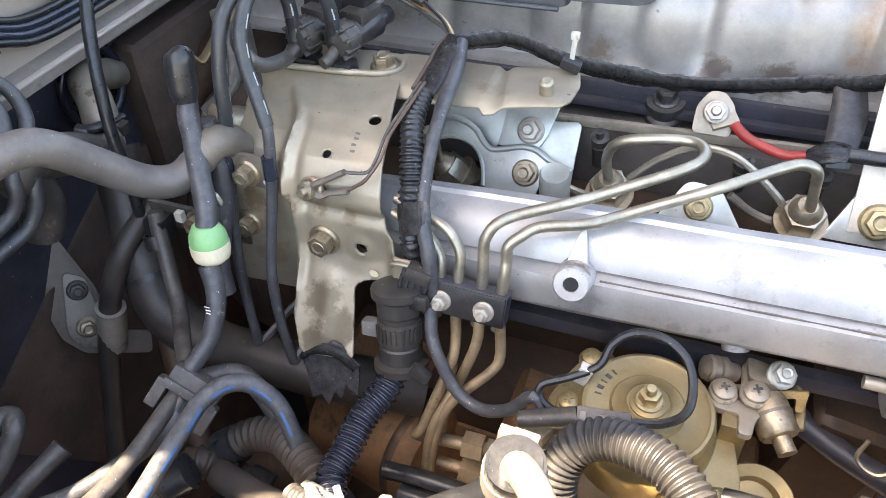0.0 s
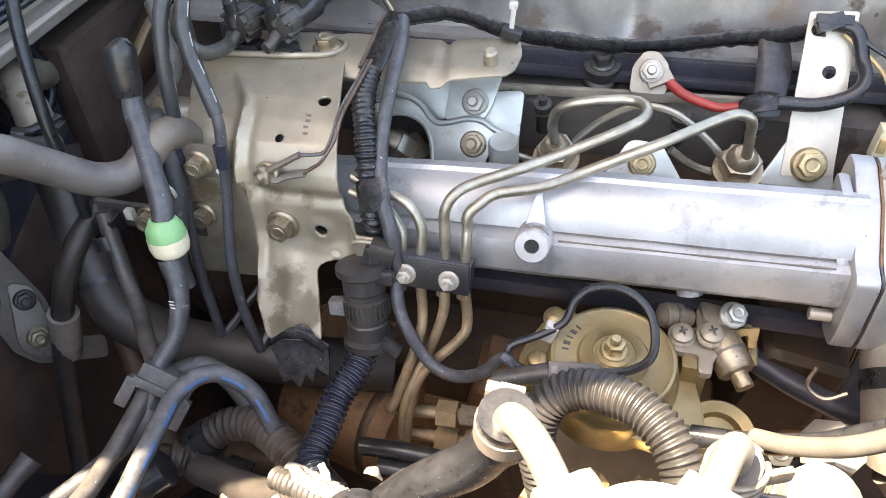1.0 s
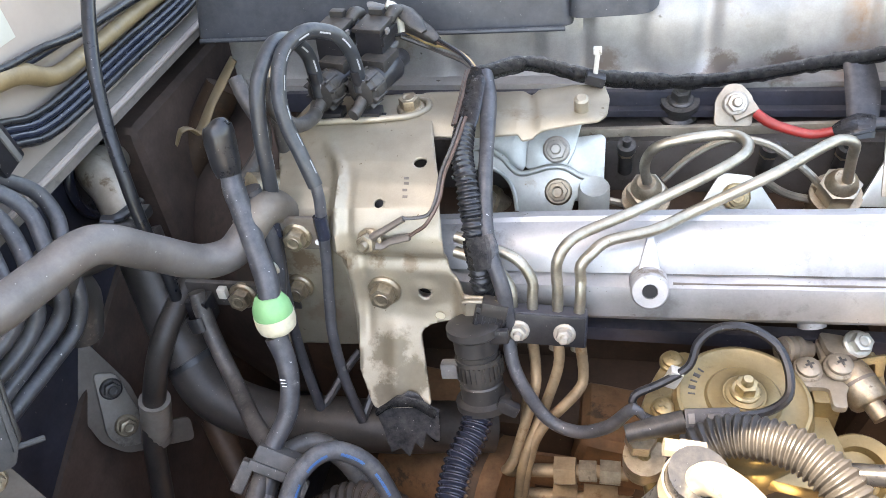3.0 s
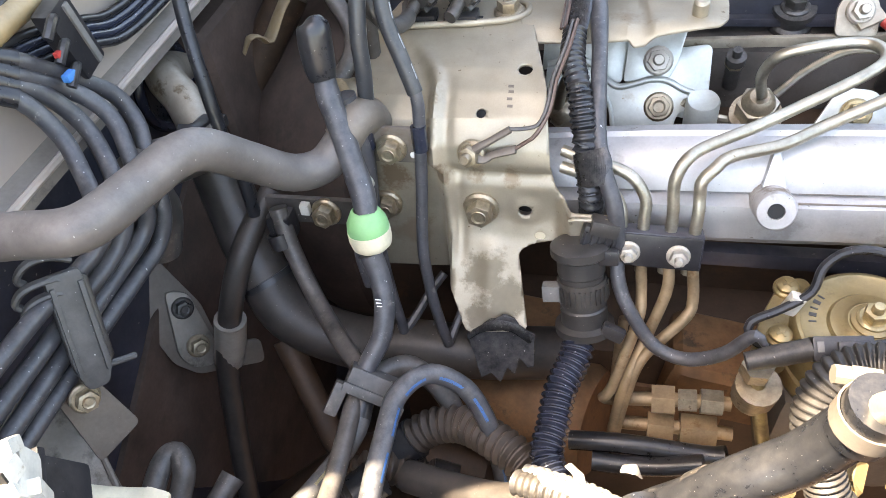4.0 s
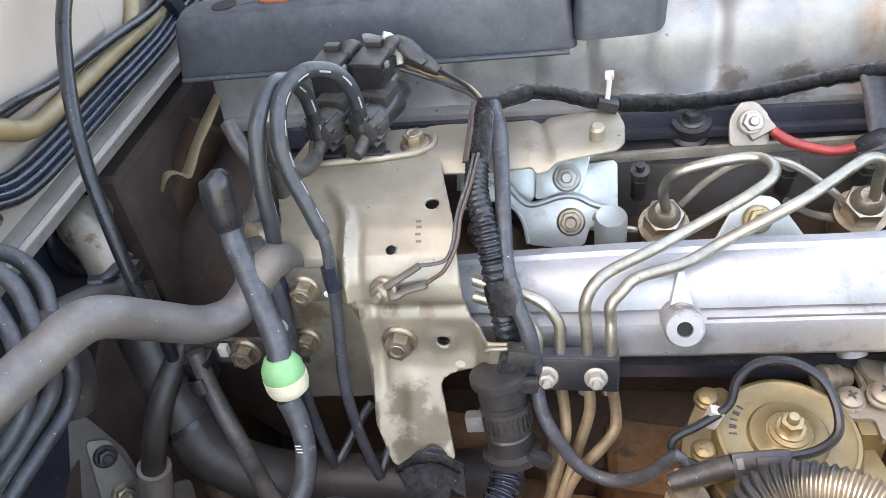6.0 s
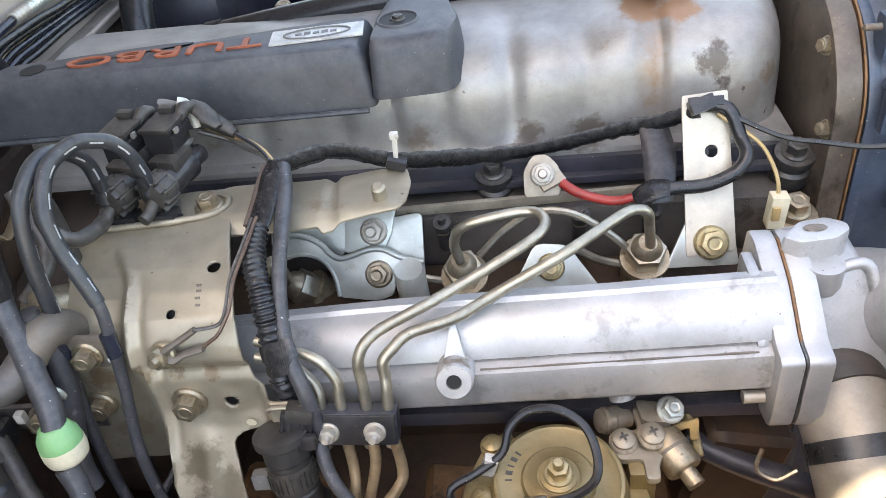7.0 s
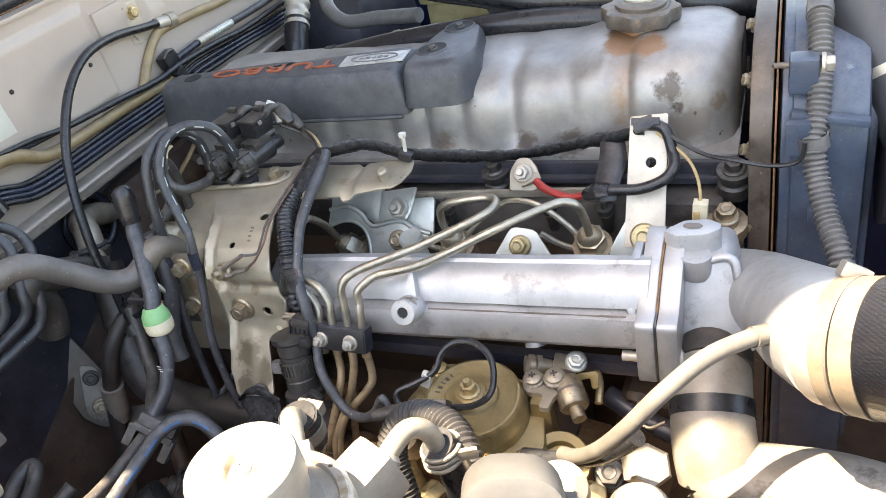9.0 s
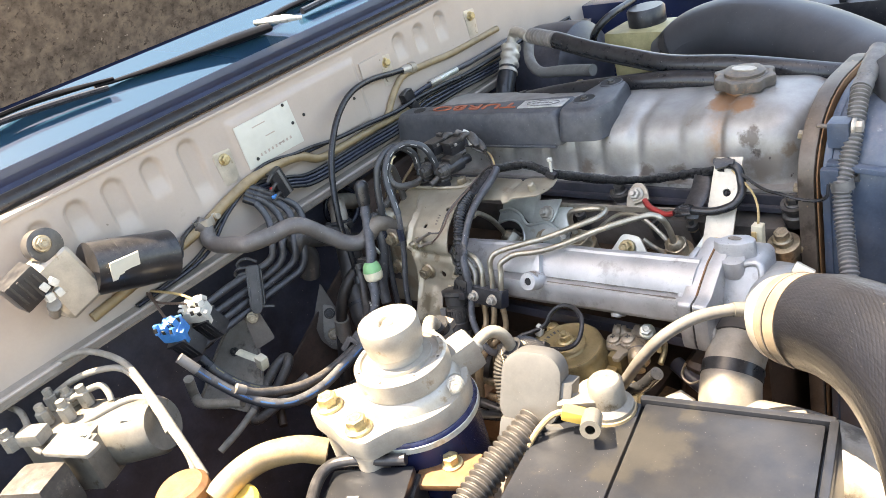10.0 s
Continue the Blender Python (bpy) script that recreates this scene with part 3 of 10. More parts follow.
def tube(pts, r, seg=12, step=0.005, ribs=None, flat=1.0, caps=True, bm=None, rough=0.0, mark=None):
    """A hose or pipe through pts. r: radius, or one for each point; ribs: (pitch, depth) of a corrugated one."""
    bm = bm or bmesh.new()
    uvl = bm.loops.layers.uv.verify()
    line, where = spline(pts, step)
    if ribs:
        dense = []
        gap = ribs[0] / 6
        acc = 0.0
        for a, b in zip(line, line[1:]):
            length = (b - a).length
            while acc < length:
                dense.append(a.lerp(b, acc / length))
                acc += gap
            acc -= length
        line = dense
        where = [0.0] * len(line)
    rad = (lambda w: r) if isinstance(r, (int, float)) else (lambda w: np.interp(w, range(len(r)), r))
    t0 = (line[1] - line[0]).normalized()
    n = t0.orthogonal().normalized() if abs(t0.z) > 0.95 else t0.cross(Vector((0, 0, 1))).normalized()
    if mark:
        n = Vector(mark)
    rings, u, us = [], 0.0, []
    for i, q in enumerate(line):
        t = (line[min(i + 1, len(line) - 1)] - line[max(i - 1, 0)]).normalized()
        n = (n - t * n.dot(t)).normalized()
        b = t.cross(n)
        rr = rad(where[i])
        if ribs:
            rr *= (1.0, 1.0, 1.0 - ribs[1] * 0.5, 1.0 - ribs[1], 1.0 - ribs[1], 1.0 - ribs[1] * 0.4)[i % 6]
        if rough:
            rr *= 1 + rough * (noise.noise(q * 90) + 0.5 * noise.noise(q * 260))
        if i:
            u += (q - line[i - 1]).length
        us.append(u)
        rings.append([bm.verts.new(q + (n * math.cos(a) + b * math.sin(a) * flat) * rr) for a in (2 * math.pi * k / seg + math.pi for k in range(seg))])
    for i in range(len(rings) - 1):
        for k in range(seg):
            k2 = (k + 1) % seg
            f = bm.faces.new((rings[i][k], rings[i][k2], rings[i + 1][k2], rings[i + 1][k]))
            for lp, uvv in zip(f.loops, ((us[i], k / seg), (us[i], (k + 1) / seg), (us[i + 1], (k + 1) / seg), (us[i + 1], k / seg))):
                lp[uvl].uv = uvv
    if caps:
        bm.faces.new(rings[0])
        bm.faces.new(rings[-1])
    return bm


def lathe(profile, seg=28, m=None, bm=None):
    """A turned body: profile of (radius, height), about z of m."""
    bm = bm or bmesh.new()
    m = m or Matrix.Identity(4)
    rings = []
    for r, h in profile:
        if r < 1e-6:
            rings.append([bm.verts.new(m @ Vector((0, 0, h)))])
        else:
            rings.append([bm.verts.new(m @ Vector((r * math.cos(2 * math.pi * k / seg), r * math.sin(2 * math.pi * k / seg), h))) for k in range(seg)])
    for a, b in zip(rings, rings[1:]):
        for k in range(seg):
            k2 = (k + 1) % seg
            if len(a) == 1 and len(b) > 1:
                bm.faces.new((a[0], b[k], b[k2]))
            elif len(b) == 1 and len(a) > 1:
                bm.faces.new((a[k], a[k2], b[0]))
            elif len(a) > 1:
                bm.faces.new((a[k], a[k2], b[k2], b[k]))
    return bm


def box(size, m=None, bevel=0.001, bm=None, segs=2, taper=1.0):
    """A rounded block about the middle of m."""
    b2 = bmesh.new()
    bmesh.ops.create_cube(b2, size=1)
    for v in b2.verts:
        k = taper if v.co.z > 0 else 1.0
        v.co = Vector((v.co.x * size[0] * k, v.co.y * size[1] * k, v.co.z * size[2]))
    if bevel:
        bmesh.ops.bevel(b2, geom=b2.edges[:], offset=min(bevel, min(size) * 0.45), segments=segs, profile=0.7, affect="EDGES")
    if m:
        b2.transform(m)
    if bm is None:
        return b2
    return merge(bm, b2)


def merge(bm, other):
    """Joins other into bm."""
    me = bpy.data.meshes.new("join")
    other.to_mesh(me)
    other.free()
    bm.from_mesh(me)
    bpy.data.meshes.remove(me)
    return bm


def prism(outline, depth, m=None, bevel=0.0, holes=(), seg=14):
    """A plate: outline in x, y of m, its face at z = 0 and its back at -depth. holes: (x, y, radius)."""
    bm = bmesh.new()
    loops = [[bm.verts.new((x, y, 0)) for x, y in outline]]
    for hx, hy, hr in holes:
        loops.append([bm.verts.new((hx + hr * math.cos(2 * math.pi * k / seg), hy + hr * math.sin(2 * math.pi * k / seg), 0)) for k in range(seg)])
    edges = []
    for lp in loops:
        edges += [bm.edges.new((lp[i], lp[(i + 1) % len(lp)])) for i in range(len(lp))]
    bmesh.ops.triangle_fill(bm, edges=edges, use_beauty=True, use_dissolve=False)
    bmesh.ops.recalc_face_normals(bm, faces=bm.faces)
    out = bmesh.ops.extrude_face_region(bm, geom=bm.faces[:])
    for v in out["geom"]:
        if isinstance(v, bmesh.types.BMVert):
            v.co.z -= depth
    bmesh.ops.recalc_face_normals(bm, faces=bm.faces)
    if bevel:
        rim = [e for e in bm.edges if len(e.link_faces) == 2 and e.calc_face_angle(0) > 0.9 and abs(e.verts[0].co.z - e.verts[1].co.z) < 1e-6]
        bmesh.ops.bevel(bm, geom=rim, offset=bevel, segments=2, profile=0.6, affect="EDGES")
    if m:
        bm.transform(m)
    return bm


def rounded(w, h, r, seg=5, cx=0.0, cy=0.0):
    """The outline of a rounded rectangle."""
    out = []
    for sx, sy, a0 in ((1, 1, 0), (-1, 1, 90), (-1, -1, 180), (1, -1, 270)):
        for k in range(seg + 1):
            a = radians(a0 + 90 * k / seg)
            out.append((cx + sx * (w / 2 - r) + r * math.cos(a), cy + sy * (h / 2 - r) + r * math.sin(a)))
    return out


def smooth_outline(pts, r=0.004, seg=4):
    """An outline with its corners rounded."""
    out, n = [], len(pts)
    for i in range(n):
        p, a, b = Vector(pts[i]), Vector(pts[i - 1]), Vector(pts[(i + 1) % n])
        d = min(r, (a - p).length * 0.45, (b - p).length * 0.45)
        s, e = p + (a - p).normalized() * d, p + (b - p).normalized() * d
        for k in range(seg + 1):
            t = k / seg
            q = s * (1 - t) ** 2 + p * 2 * t * (1 - t) + e * t * t
            out.append((q.x, q.y))
    return out


BOLTS = {}


def bolt_mesh(r, material, kind):
    """A fastener of flange radius r: hex, nut (with its stud), cross (a screw) or cap."""
    key = (round(r, 4), material, kind)
    if key not in BOLTS:
        bm = lathe([(0, -0.001), (r, -0.001), (r, r * 0.14), (r * 0.86, r * 0.26), (0, r * 0.26)], 20)
        if kind == "cross":
            lathe([(r * 0.8, r * 0.26), (r * 0.8, r * 0.55), (r * 0.55, r * 0.72), (0, r * 0.74)], 18, bm=bm)
            for a in (0.5, 0.5 + math.pi / 2):
                box((r * 0.9, r * 0.16, r * 0.1), Matrix.Translation((0, 0, r * 0.74)) @ Matrix.Rotation(a, 4, "Z"), 0, bm)
        else:
            h = r * (0.75 if kind != "low" else 0.5)
            hexa = [(r * 0.74 * math.cos(radians(60 * k + 10)), r * 0.74 * math.sin(radians(60 * k + 10))) for k in range(6)]
            b2 = prism(hexa, h, Matrix.Translation((0, 0, r * 0.2 + h)), r * 0.09)
            merge(bm, b2)
            top = r * 0.2 + h
            if kind == "nut":
                lathe([(r * 0.40, top - 0.0005), (r * 0.36, top + r * 0.45), (r * 0.30, top + r * 0.52), (0, top + r * 0.52)], 14, bm=bm)
            else:
                lathe([(r * 0.44, top), (r * 0.40, top + r * 0.05), (r * 0.22, top - r * 0.02), (0, top - r * 0.02)], 14, bm=bm)
        BOLTS[key] = finish(bm, "bolt", material)
    return BOLTS[key]


def bolt(parent, pos, axis=(0, -1, 0.2), r=0.0085, material="bolt", kind="hex", name="bolt", label=""):
    return link(name, bolt_mesh(r, material, kind), parent, at(pos, axis), label)


def hose(name, pts, r, material, label, category="hose", group="", **kw):
    """A hose or wire as a thing of its own."""
    return solo(name, tube(pts, r, **kw), material, label, category, group)


def cuffed_hose(name, pts, r, material, label, category="hose", group="", cuff="rubber", **kw):
    """A hose with a thicker moulded cuff at either end."""
    ob = thing(name, pts[0], label, category, group)
    part("hose_wall", tube(pts, r, **kw), material, ob)
    for a, b in ((pts[0], pts[1]), (pts[-1], pts[-2])):
        a, b = Vector(a), Vector(b)
        e = a + (b - a).normalized() * 0.016
        part("end_cuff", tube([a, a.lerp(e, 0.5), e], r * 1.14, 14, 0.003), cuff, ob)
    return ob


def clamp(parent, pos, axis, r, material="bright", width=0.009, name="clamp", label="worm-drive hose clamp"):
    """A band with its screw housing round a hose."""
    m = at(pos, axis)
    bm = lathe([(r, -width / 2), (r + 0.0009, -width / 2), (r + 0.0009, width / 2), (r, width / 2)], 26, m)
    box((0.011, 0.007, width * 0.95), m @ Matrix.Translation((0, r + 0.003, 0)), 0.001, bm)
    lathe([(0, 0), (0.0038, 0), (0.0038, 0.006), (0, 0.006)], 8, m @ Matrix.Translation((0.005, r + 0.004, 0)) @ Matrix.Rotation(radians(90), 4, "Y"), bm)
    return part(name, bm, material, parent, label)


# ---- the engine bay ----
def block(name, lo, hi, material, bevel=0.004):
    c = [(a + b) / 2 for a, b in zip(lo, hi)]
    return tagged(part(name, box([b - a for a, b in zip(lo, hi)], Matrix.Translation(c), bevel), material), kind="structure")


gb = bmesh.new()
bmesh.ops.create_grid(gb, x_segments=40, y_segments=40, size=400)
tagged(part("ground", gb, "ground"), "brown gravel ground under the vehicle", kind="structure")
tagged(block("wall_firewall", (-0.46, -0.35, 0.5), (-0.425, 1.45, 1.178), "darkmetal"), "dark firewall panel of the engine bay")
tagged(block("wall_far_wing", (-0.44, 1.16, 0.5), (1.0, 1.2, 1.22), "bodyblue"), "blue far inner wing panel")
tagged(block("wall_near_wing", (-0.44, -0.22, 0.5), (1.0, -0.18, 1.13), "darkmetal"), "dark near inner wing panel")
tagged(block("wall_radiator_support", (0.86, -0.2, 0.5), (0.9, 1.18, 1.2), "darkmetal"), "dark radiator support panel")
tagged(block("floor", (-0.44, -0.2, 0.46), (0.9, 1.18, 0.5), "block"), "dirty brown tray under the engine")

NOTCHES = [(0.048, 0.015, 1.338, 1.300), (0.093, 0.016, 1.340, 1.289), (0.141, 0.016, 1.343, 1.270), (0.193, 0.016, 1.344, 1.290), (0.246, 0.016, 1.344, 1.255), (0.645, 0.015, 1.341, 1.295), (0.693, 0.015, 1.340, 1.290), (0.746, 0.015, 1.342, 1.290)]

# cowl: pressed panel with half-round notches, folded ledge below, rubber seal and scuttle above
def ease_in(w):
    w = min(1.0, max(0.0, w))
    return w * w * (3 - 2 * w)


cowl = bmesh.new()
ny, nz = 860, 66
grid = []
for i in range(ny + 1):
    y = -0.35 + 1.75 * i / ny
    row = []
    for k in range(nz + 1):
        z = 1.175 + 0.178 * k / nz
        d = 0.0
        for y0, half, ztop, zlow in NOTCHES:
            rise = max(0.0, z - ztop + half)
            inside = half - math.hypot(y - y0, rise)
            if inside > 0 and z > zlow:
                d = max(d, 0.006 * ease_in(inside / 0.006) * ease_in((z - zlow) / 0.03))
        if 0.305 < y < 0.545 and 1.24 < z < 1.340:
            d -= 0.004 * ease_in(min(y - 0.305, 0.545 - y, 1.340 - z, z - 1.24) / 0.008)
        row.append(cowl.verts.new((-0.405 + (1.353 - z) * 0.02 - d, y, z)))
    grid.append(row)
for i in range(ny):
    for k in range(nz):
        cowl.faces.new((grid[i][k], grid[i + 1][k], grid[i + 1][k + 1], grid[i][k + 1]))
tagged(part("wall_cowl", cowl, "beige", sharp=60), "pinkish beige pressed cowl panel with embossed notches", kind="structure")
tagged(part("trim_cowl_flange", box((0.02, 1.75, 0.004), Matrix.Translation((-0.412, 0.52, 1.354)), 0.001), "beige"), "folded beige top flange of the cowl", kind="structure")
led = prism([(-0.426, 1.200), (-0.426, 1.176), (-0.391, 1.182), (-0.387, 1.184), (-0.387, 1.190), (-0.391, 1.193)], 1.8, Matrix(((1, 0, 0, 0), (0, 0, -1, -0.36), (0, 1, 0, 0), (0, 0, 0, 1))), 0.001)
tagged(part("trim_ledge", led, "ledge"), "grey dusty folded ledge along the firewall", kind="structure")
tagged(part("trim_ledge_lip", tube([(-0.388, -0.35, 1.192), (-0.388, 0.5, 1.192), (-0.388, 1.4, 1.192)], 0.0024, 8, 0.2), "beige"), "pale worn edge of the ledge", kind="structure")
tagged(part("trim_cowl_seal", tube([(-0.434, -0.35, 1.361), (-0.434, 0.5, 1.363), (-0.434, 1.4, 1.361)], 0.0125, 14, 0.1, flat=0.8), "rubber"), "black rubber bonnet seal along the cowl", kind="structure")
scut = prism([(-0.44, 1.353), (-0.455, 1.374), (-0.475, 1.378), (-0.50, 1.366), (-0.56, 1.372), (-0.60, 1.362), (-0.66, 1.352), (-0.66, 1.33), (-0.44, 1.33)], 1.9, Matrix(((1, 0, 0, 0), (0, 0, -1, -0.4), (0, 1, 0, 0), (0, 0, 0, 1))), 0.0015)
tagged(part("trim_scuttle", scut, "scuttle"), "dark blue painted scuttle panel below the windscreen", kind="structure")
gl = bpy.data.materials.new("windscreen_glass")
gl.use_nodes = True
g = gl.node_tree.nodes["Principled BSDF"]
# Blue of the mirrored sky is partly put into the base colour.
g.inputs["Base Color"].default_value = (0.016, 0.050, 0.085, 1)
g.inputs["Roughness"].default_value, g.inputs["IOR"].default_value, g.inputs["Specular IOR Level"].default_value = 0.03, 1.52, 0.9
g.inputs["Coat Weight"].default_value = 0.45
M["glass"] = gl
ws = bmesh.new()
bmesh.ops.create_grid(ws, x_segments=24, y_segments=24, size=0.5)
for v in ws.verts:
    s, w = v.co.x + 0.5, v.co.y * 2
    v.co = Vector((-0.635 - 0.62 * s - 0.10 * (1 - w * w) * -1 - 0.10, 0.58 + w * 0.95, 1.352 + 0.42 * s))
tagged(part("window_windscreen", ws, "glass"), "dark windscreen that mirrors the sky", kind="structure")


# ---- engine body ----
eng = thing("engine_block", (0, 0.55, 0.5), "dark oily iron engine block with rust-brown patches", "engine")
part("crankcase", box((0.50, 0.30, 0.50), Matrix.Translation((-0.05, 0.60, 0.79)), 0.02), "block", eng)
part("cylinder_head", box((0.50, 0.20, 0.095), Matrix.Translation((-0.05, 0.613, 1.085)), 0.006), "headgrime", eng, "grimy dark cylinder head")
part("head_ledge", box((0.46, 0.05, 0.035), Matrix.Translation((-0.05, 0.487, 1.073)), 0.004), "block", eng)
part("gasket_frame", box((0.50, 0.215, 0.017), Matrix.Translation((-0.05, 0.648, 1.148)), 0.003), "darkmetal", eng, "black valve cover base frame")
part("frame_rib", box((0.43, 0.010, 0.006), Matrix.Translation((-0.02, 0.5385, 1.142)), 0.002), "darkmetal", eng)
part("side_casting", box((0.30, 0.10, 0.22), Matrix.Translation((-0.06, 0.43, 0.86)), 0.02), "block", eng, "rust-brown casting on the side of the engine")
for bx, by, bz, bsx, bsy, bsz in ((-0.17, 0.395, 0.93, 0.07, 0.05, 0.11), (-0.02, 0.39, 0.95, 0.09, 0.06, 0.05), (0.07, 0.40, 0.92, 0.08, 0.06, 0.09), (0.15, 0.43, 0.97, 0.06, 0.08, 0.12)):
    part("casting_boss", box((bsx, bsy, bsz), Matrix.Translation((bx, by, bz)) @ Matrix.Rotation(0.2, 4, "Y"), 0.014, segs=3), "rust" if bx < 0.1 else "block", eng)

# valve cover: a fluted pressed hood with a rounded end
vc = thing("valve_cover", (-0.06, 0.64, 1.156), "fluted grey valve cover with oil stains and rust near the cap", "engine cover")
hood = bmesh.new()
nx, ns = 150, 30
prof = [(0.552, 1.156), (0.557, 1.160), (0.559, 1.185), (0.561, 1.199), (0.566, 1.212), (0.577, 1.222), (0.595, 1.228), (0.625, 1.231), (0.67, 1.230), (0.71, 1.219), (0.735, 1.195), (0.74, 1.156)]
line, _ = spline([(0, a, b) for a, b in prof], 0.009)
rows_ = []
for i in range(nx + 1):
    x = -0.345 + 0.553 * i / nx
    lift = 0.009 * min(1, max(0, (x - 0.055) / 0.045)) ** 1.5 - 0.006 * min(1, max(0, (-0.02 - x) / 0.2))
    end = max(0.0, (x - 0.172) / 0.036)
    row = []
    for q in line:
        hgt = max(0.0, (q.z - 1.156) / 0.075)
        inset = (1 - math.sqrt(max(0.0, 1 - min(1, end) ** 2))) * 0.030
        groove = 0.0
        for gx, gw, gd in ((-0.235, 0.008, 0.004), (-0.165, 0.008, 0.004), (-0.105, 0.007, 0.004), (-0.068, 0.006, 0.0055), (-0.030, 0.007, 0.003), (0.018, 0.008, 0.0065), (0.071, 0.008, 0.0025), (0.112, 0.008, 0.0035), (0.121, 0.004, 0.004)):
            groove += gd * math.exp(-((x - gx) / gw) ** 2) * min(1, hgt * 5) * (1 if q.y < 0.62 else 0.3)
        cy = 0.648
        side = 1 if q.y < cy else -1
        row.append(hood.verts.new((x, q.y + side * (inset * 1.2 + groove), q.z + lift * hgt ** 1.4 - inset * 0.5 * hgt - groove * 0.5 * hgt)))
    rows_.append(row)
for a, b in zip(rows_, rows_[1:]):
    for k in range(len(a) - 1):
        hood.faces.new((a[k], a[k + 1], b[k + 1], b[k]))
hood.faces.new(rows_[-1])
hood.faces.new(rows_[0])
part("hood", hood, "cover", vc, sharp=50)
part("hood_flange", box((0.553, 0.20, 0.006), Matrix.Translation((-0.067, 0.645, 1.158)), 0.002), "cover", vc)
capc = Vector((0.1235, 0.642, 1.249))
neckm = Matrix.Translation((capc.x, capc.y, 1.228))
part("filler_neck", lathe([(0.026, -0.01), (0.0245, 0.002), (0.0235, 0.02), (0.0235, 0.024)], 28, neckm), "cover", vc, "rust-stained filler neck")
capt = thing("oil_filler_cap", (capc.x, capc.y, 1.235), "dark grey lobed oil filler cap with an oval emblem", "oil cap")
lobes = [((0.0325 + 0.0024 * math.cos(8 * a)) * math.cos(a), (0.0325 + 0.0024 * math.cos(8 * a)) * math.sin(a)) for a in (2 * math.pi * k / 64 for k in range(64))]
part("cap_body", prism(lobes, 0.013, Matrix.Translation((capc.x, capc.y, 1.256)) @ Matrix.Rotation(radians(4), 4, "Y"), 0.003), "capplastic", capt)
disc_ = part("cap_disc", lathe([(0.022, 0.0), (0.022, 0.003), (0.018, 0.0045), (0, 0.0045)], 32, Matrix.Translation((capc.x, capc.y, 1.256)) @ Matrix.Rotation(radians(4), 4, "Y")), "capplastic", capt)
part("cap_emblem", lathe([(0.014, 0.0), (0.014, 0.0012), (0, 0.0012)], 32, Matrix.Translation((capc.x, capc.y, 1.2606)) @ Matrix.Rotation(radians(4), 4, "Y") @ Matrix.Diagonal((1, 0.55, 1, 1))), "dustyalu", disc_, "worn oval emblem")
part("cap_skirt", lathe([(0.024, -0.016), (0.0255, -0.010), (0.0255, -0.001)], 32, Matrix.Translation((capc.x, capc.y, 1.256))), "capplastic", capt)
for px_, py_, pz_ in ((0.002, 0.540, 1.146), (0.207, 0.532, 1.150)):
    b_ = thing("cover_bolt", (px_, py_, pz_), "dark oily valve cover bolt with a thick washer and rubber bush", "bolt", "valve cover bolts")
    mm = at((px_, py_, pz_), (0, -0.25, 1))
    part("bush", lathe([(0.0, -0.02), (0.0135, -0.02), (0.0135, -0.008), (0.011, -0.006), (0.011, 0), (0.0135, 0.001), (0.0135, 0.005), (0, 0.006)], 22, mm), "darkbolt", b_)
    bolt(b_, mm @ Vector((0, 0, 0.005)), (0, -0.25, 1), 0.0095, "darkbolt")

# dark plastic cover with raised orange letters
tc = thing("turbo_cover", (-0.17, 0.58, 1.22), "dark grey plastic engine cover with raised orange letters and a badge", "engine cover")
tm = Matrix.Translation((-0.17, 0.5875, 1.231)) @ Matrix.Rotation(radians(1.6), 4, "Z")


def shell(outline, top, drop, lip, name):
    """A moulded cap: flat top that curls down to a skirt."""
    bm = bmesh.new()
    rings = []
    cx = sum(p[0] for p in outline) / len(outline)
    cy = sum(p[1] for p in outline) / len(outline)
    for grow, z in ((-0.010, top), (-0.004, top - 0.001), (0.0, top - 0.005), (0.003, top - 0.012), (0.005 + lip, top - drop)):
        ring = []
        for x, y in outline:
            d = Vector((x - cx, y - cy))
            n_ = Vector((math.copysign(1, d.x) * min(1, abs(d.x) * 9), math.copysign(1, d.y) * min(1, abs(d.y) * 30))).normalized()
            ring.append(bm.verts.new((x + n_.x * grow, y + n_.y * grow, z)))
        rings.append(ring)
    for a, b in zip(rings, rings[1:]):
        for k in range(len(a)):
            k2 = (k + 1) % len(a)
            bm.faces.new((a[k], a[k2], b[k2], b[k]))
    bm.faces.new(rings[0])
    bm.transform(tm)
    return bm


back_edge = [(0.088 - 0.0045 * k, 0.022 - 0.0006 * k + 0.0016 * abs(math.sin(k * 0.42))) for k in range(59)]
shell_ob = part("cover_shell", shell(smooth_outline([(-0.184, -0.036), (0.088, -0.036)] + back_edge + [(-0.184, -0.012)], 0.008), 0.0155, 0.042, 0.004, "a"), "turbo", tc)
part("skirt_lip", tube([tm @ Vector(q) for q in ((-0.186, -0.0465, -0.0265), (-0.05, -0.0465, -0.0265), (0.089, -0.0465, -0.0265))], 0.0018, 8, 0.01), "turbo", tc)
part("cover_end", shell(smooth_outline([(0.0935, -0.038), (0.146, -0.034), (0.156, -0.004), (0.142, 0.062), (0.128, 0.070), (0.106, 0.066), (0.094, 0.020)], 0.010), 0.0180, 0.038, 0.003, "b"), "turbo", tc)
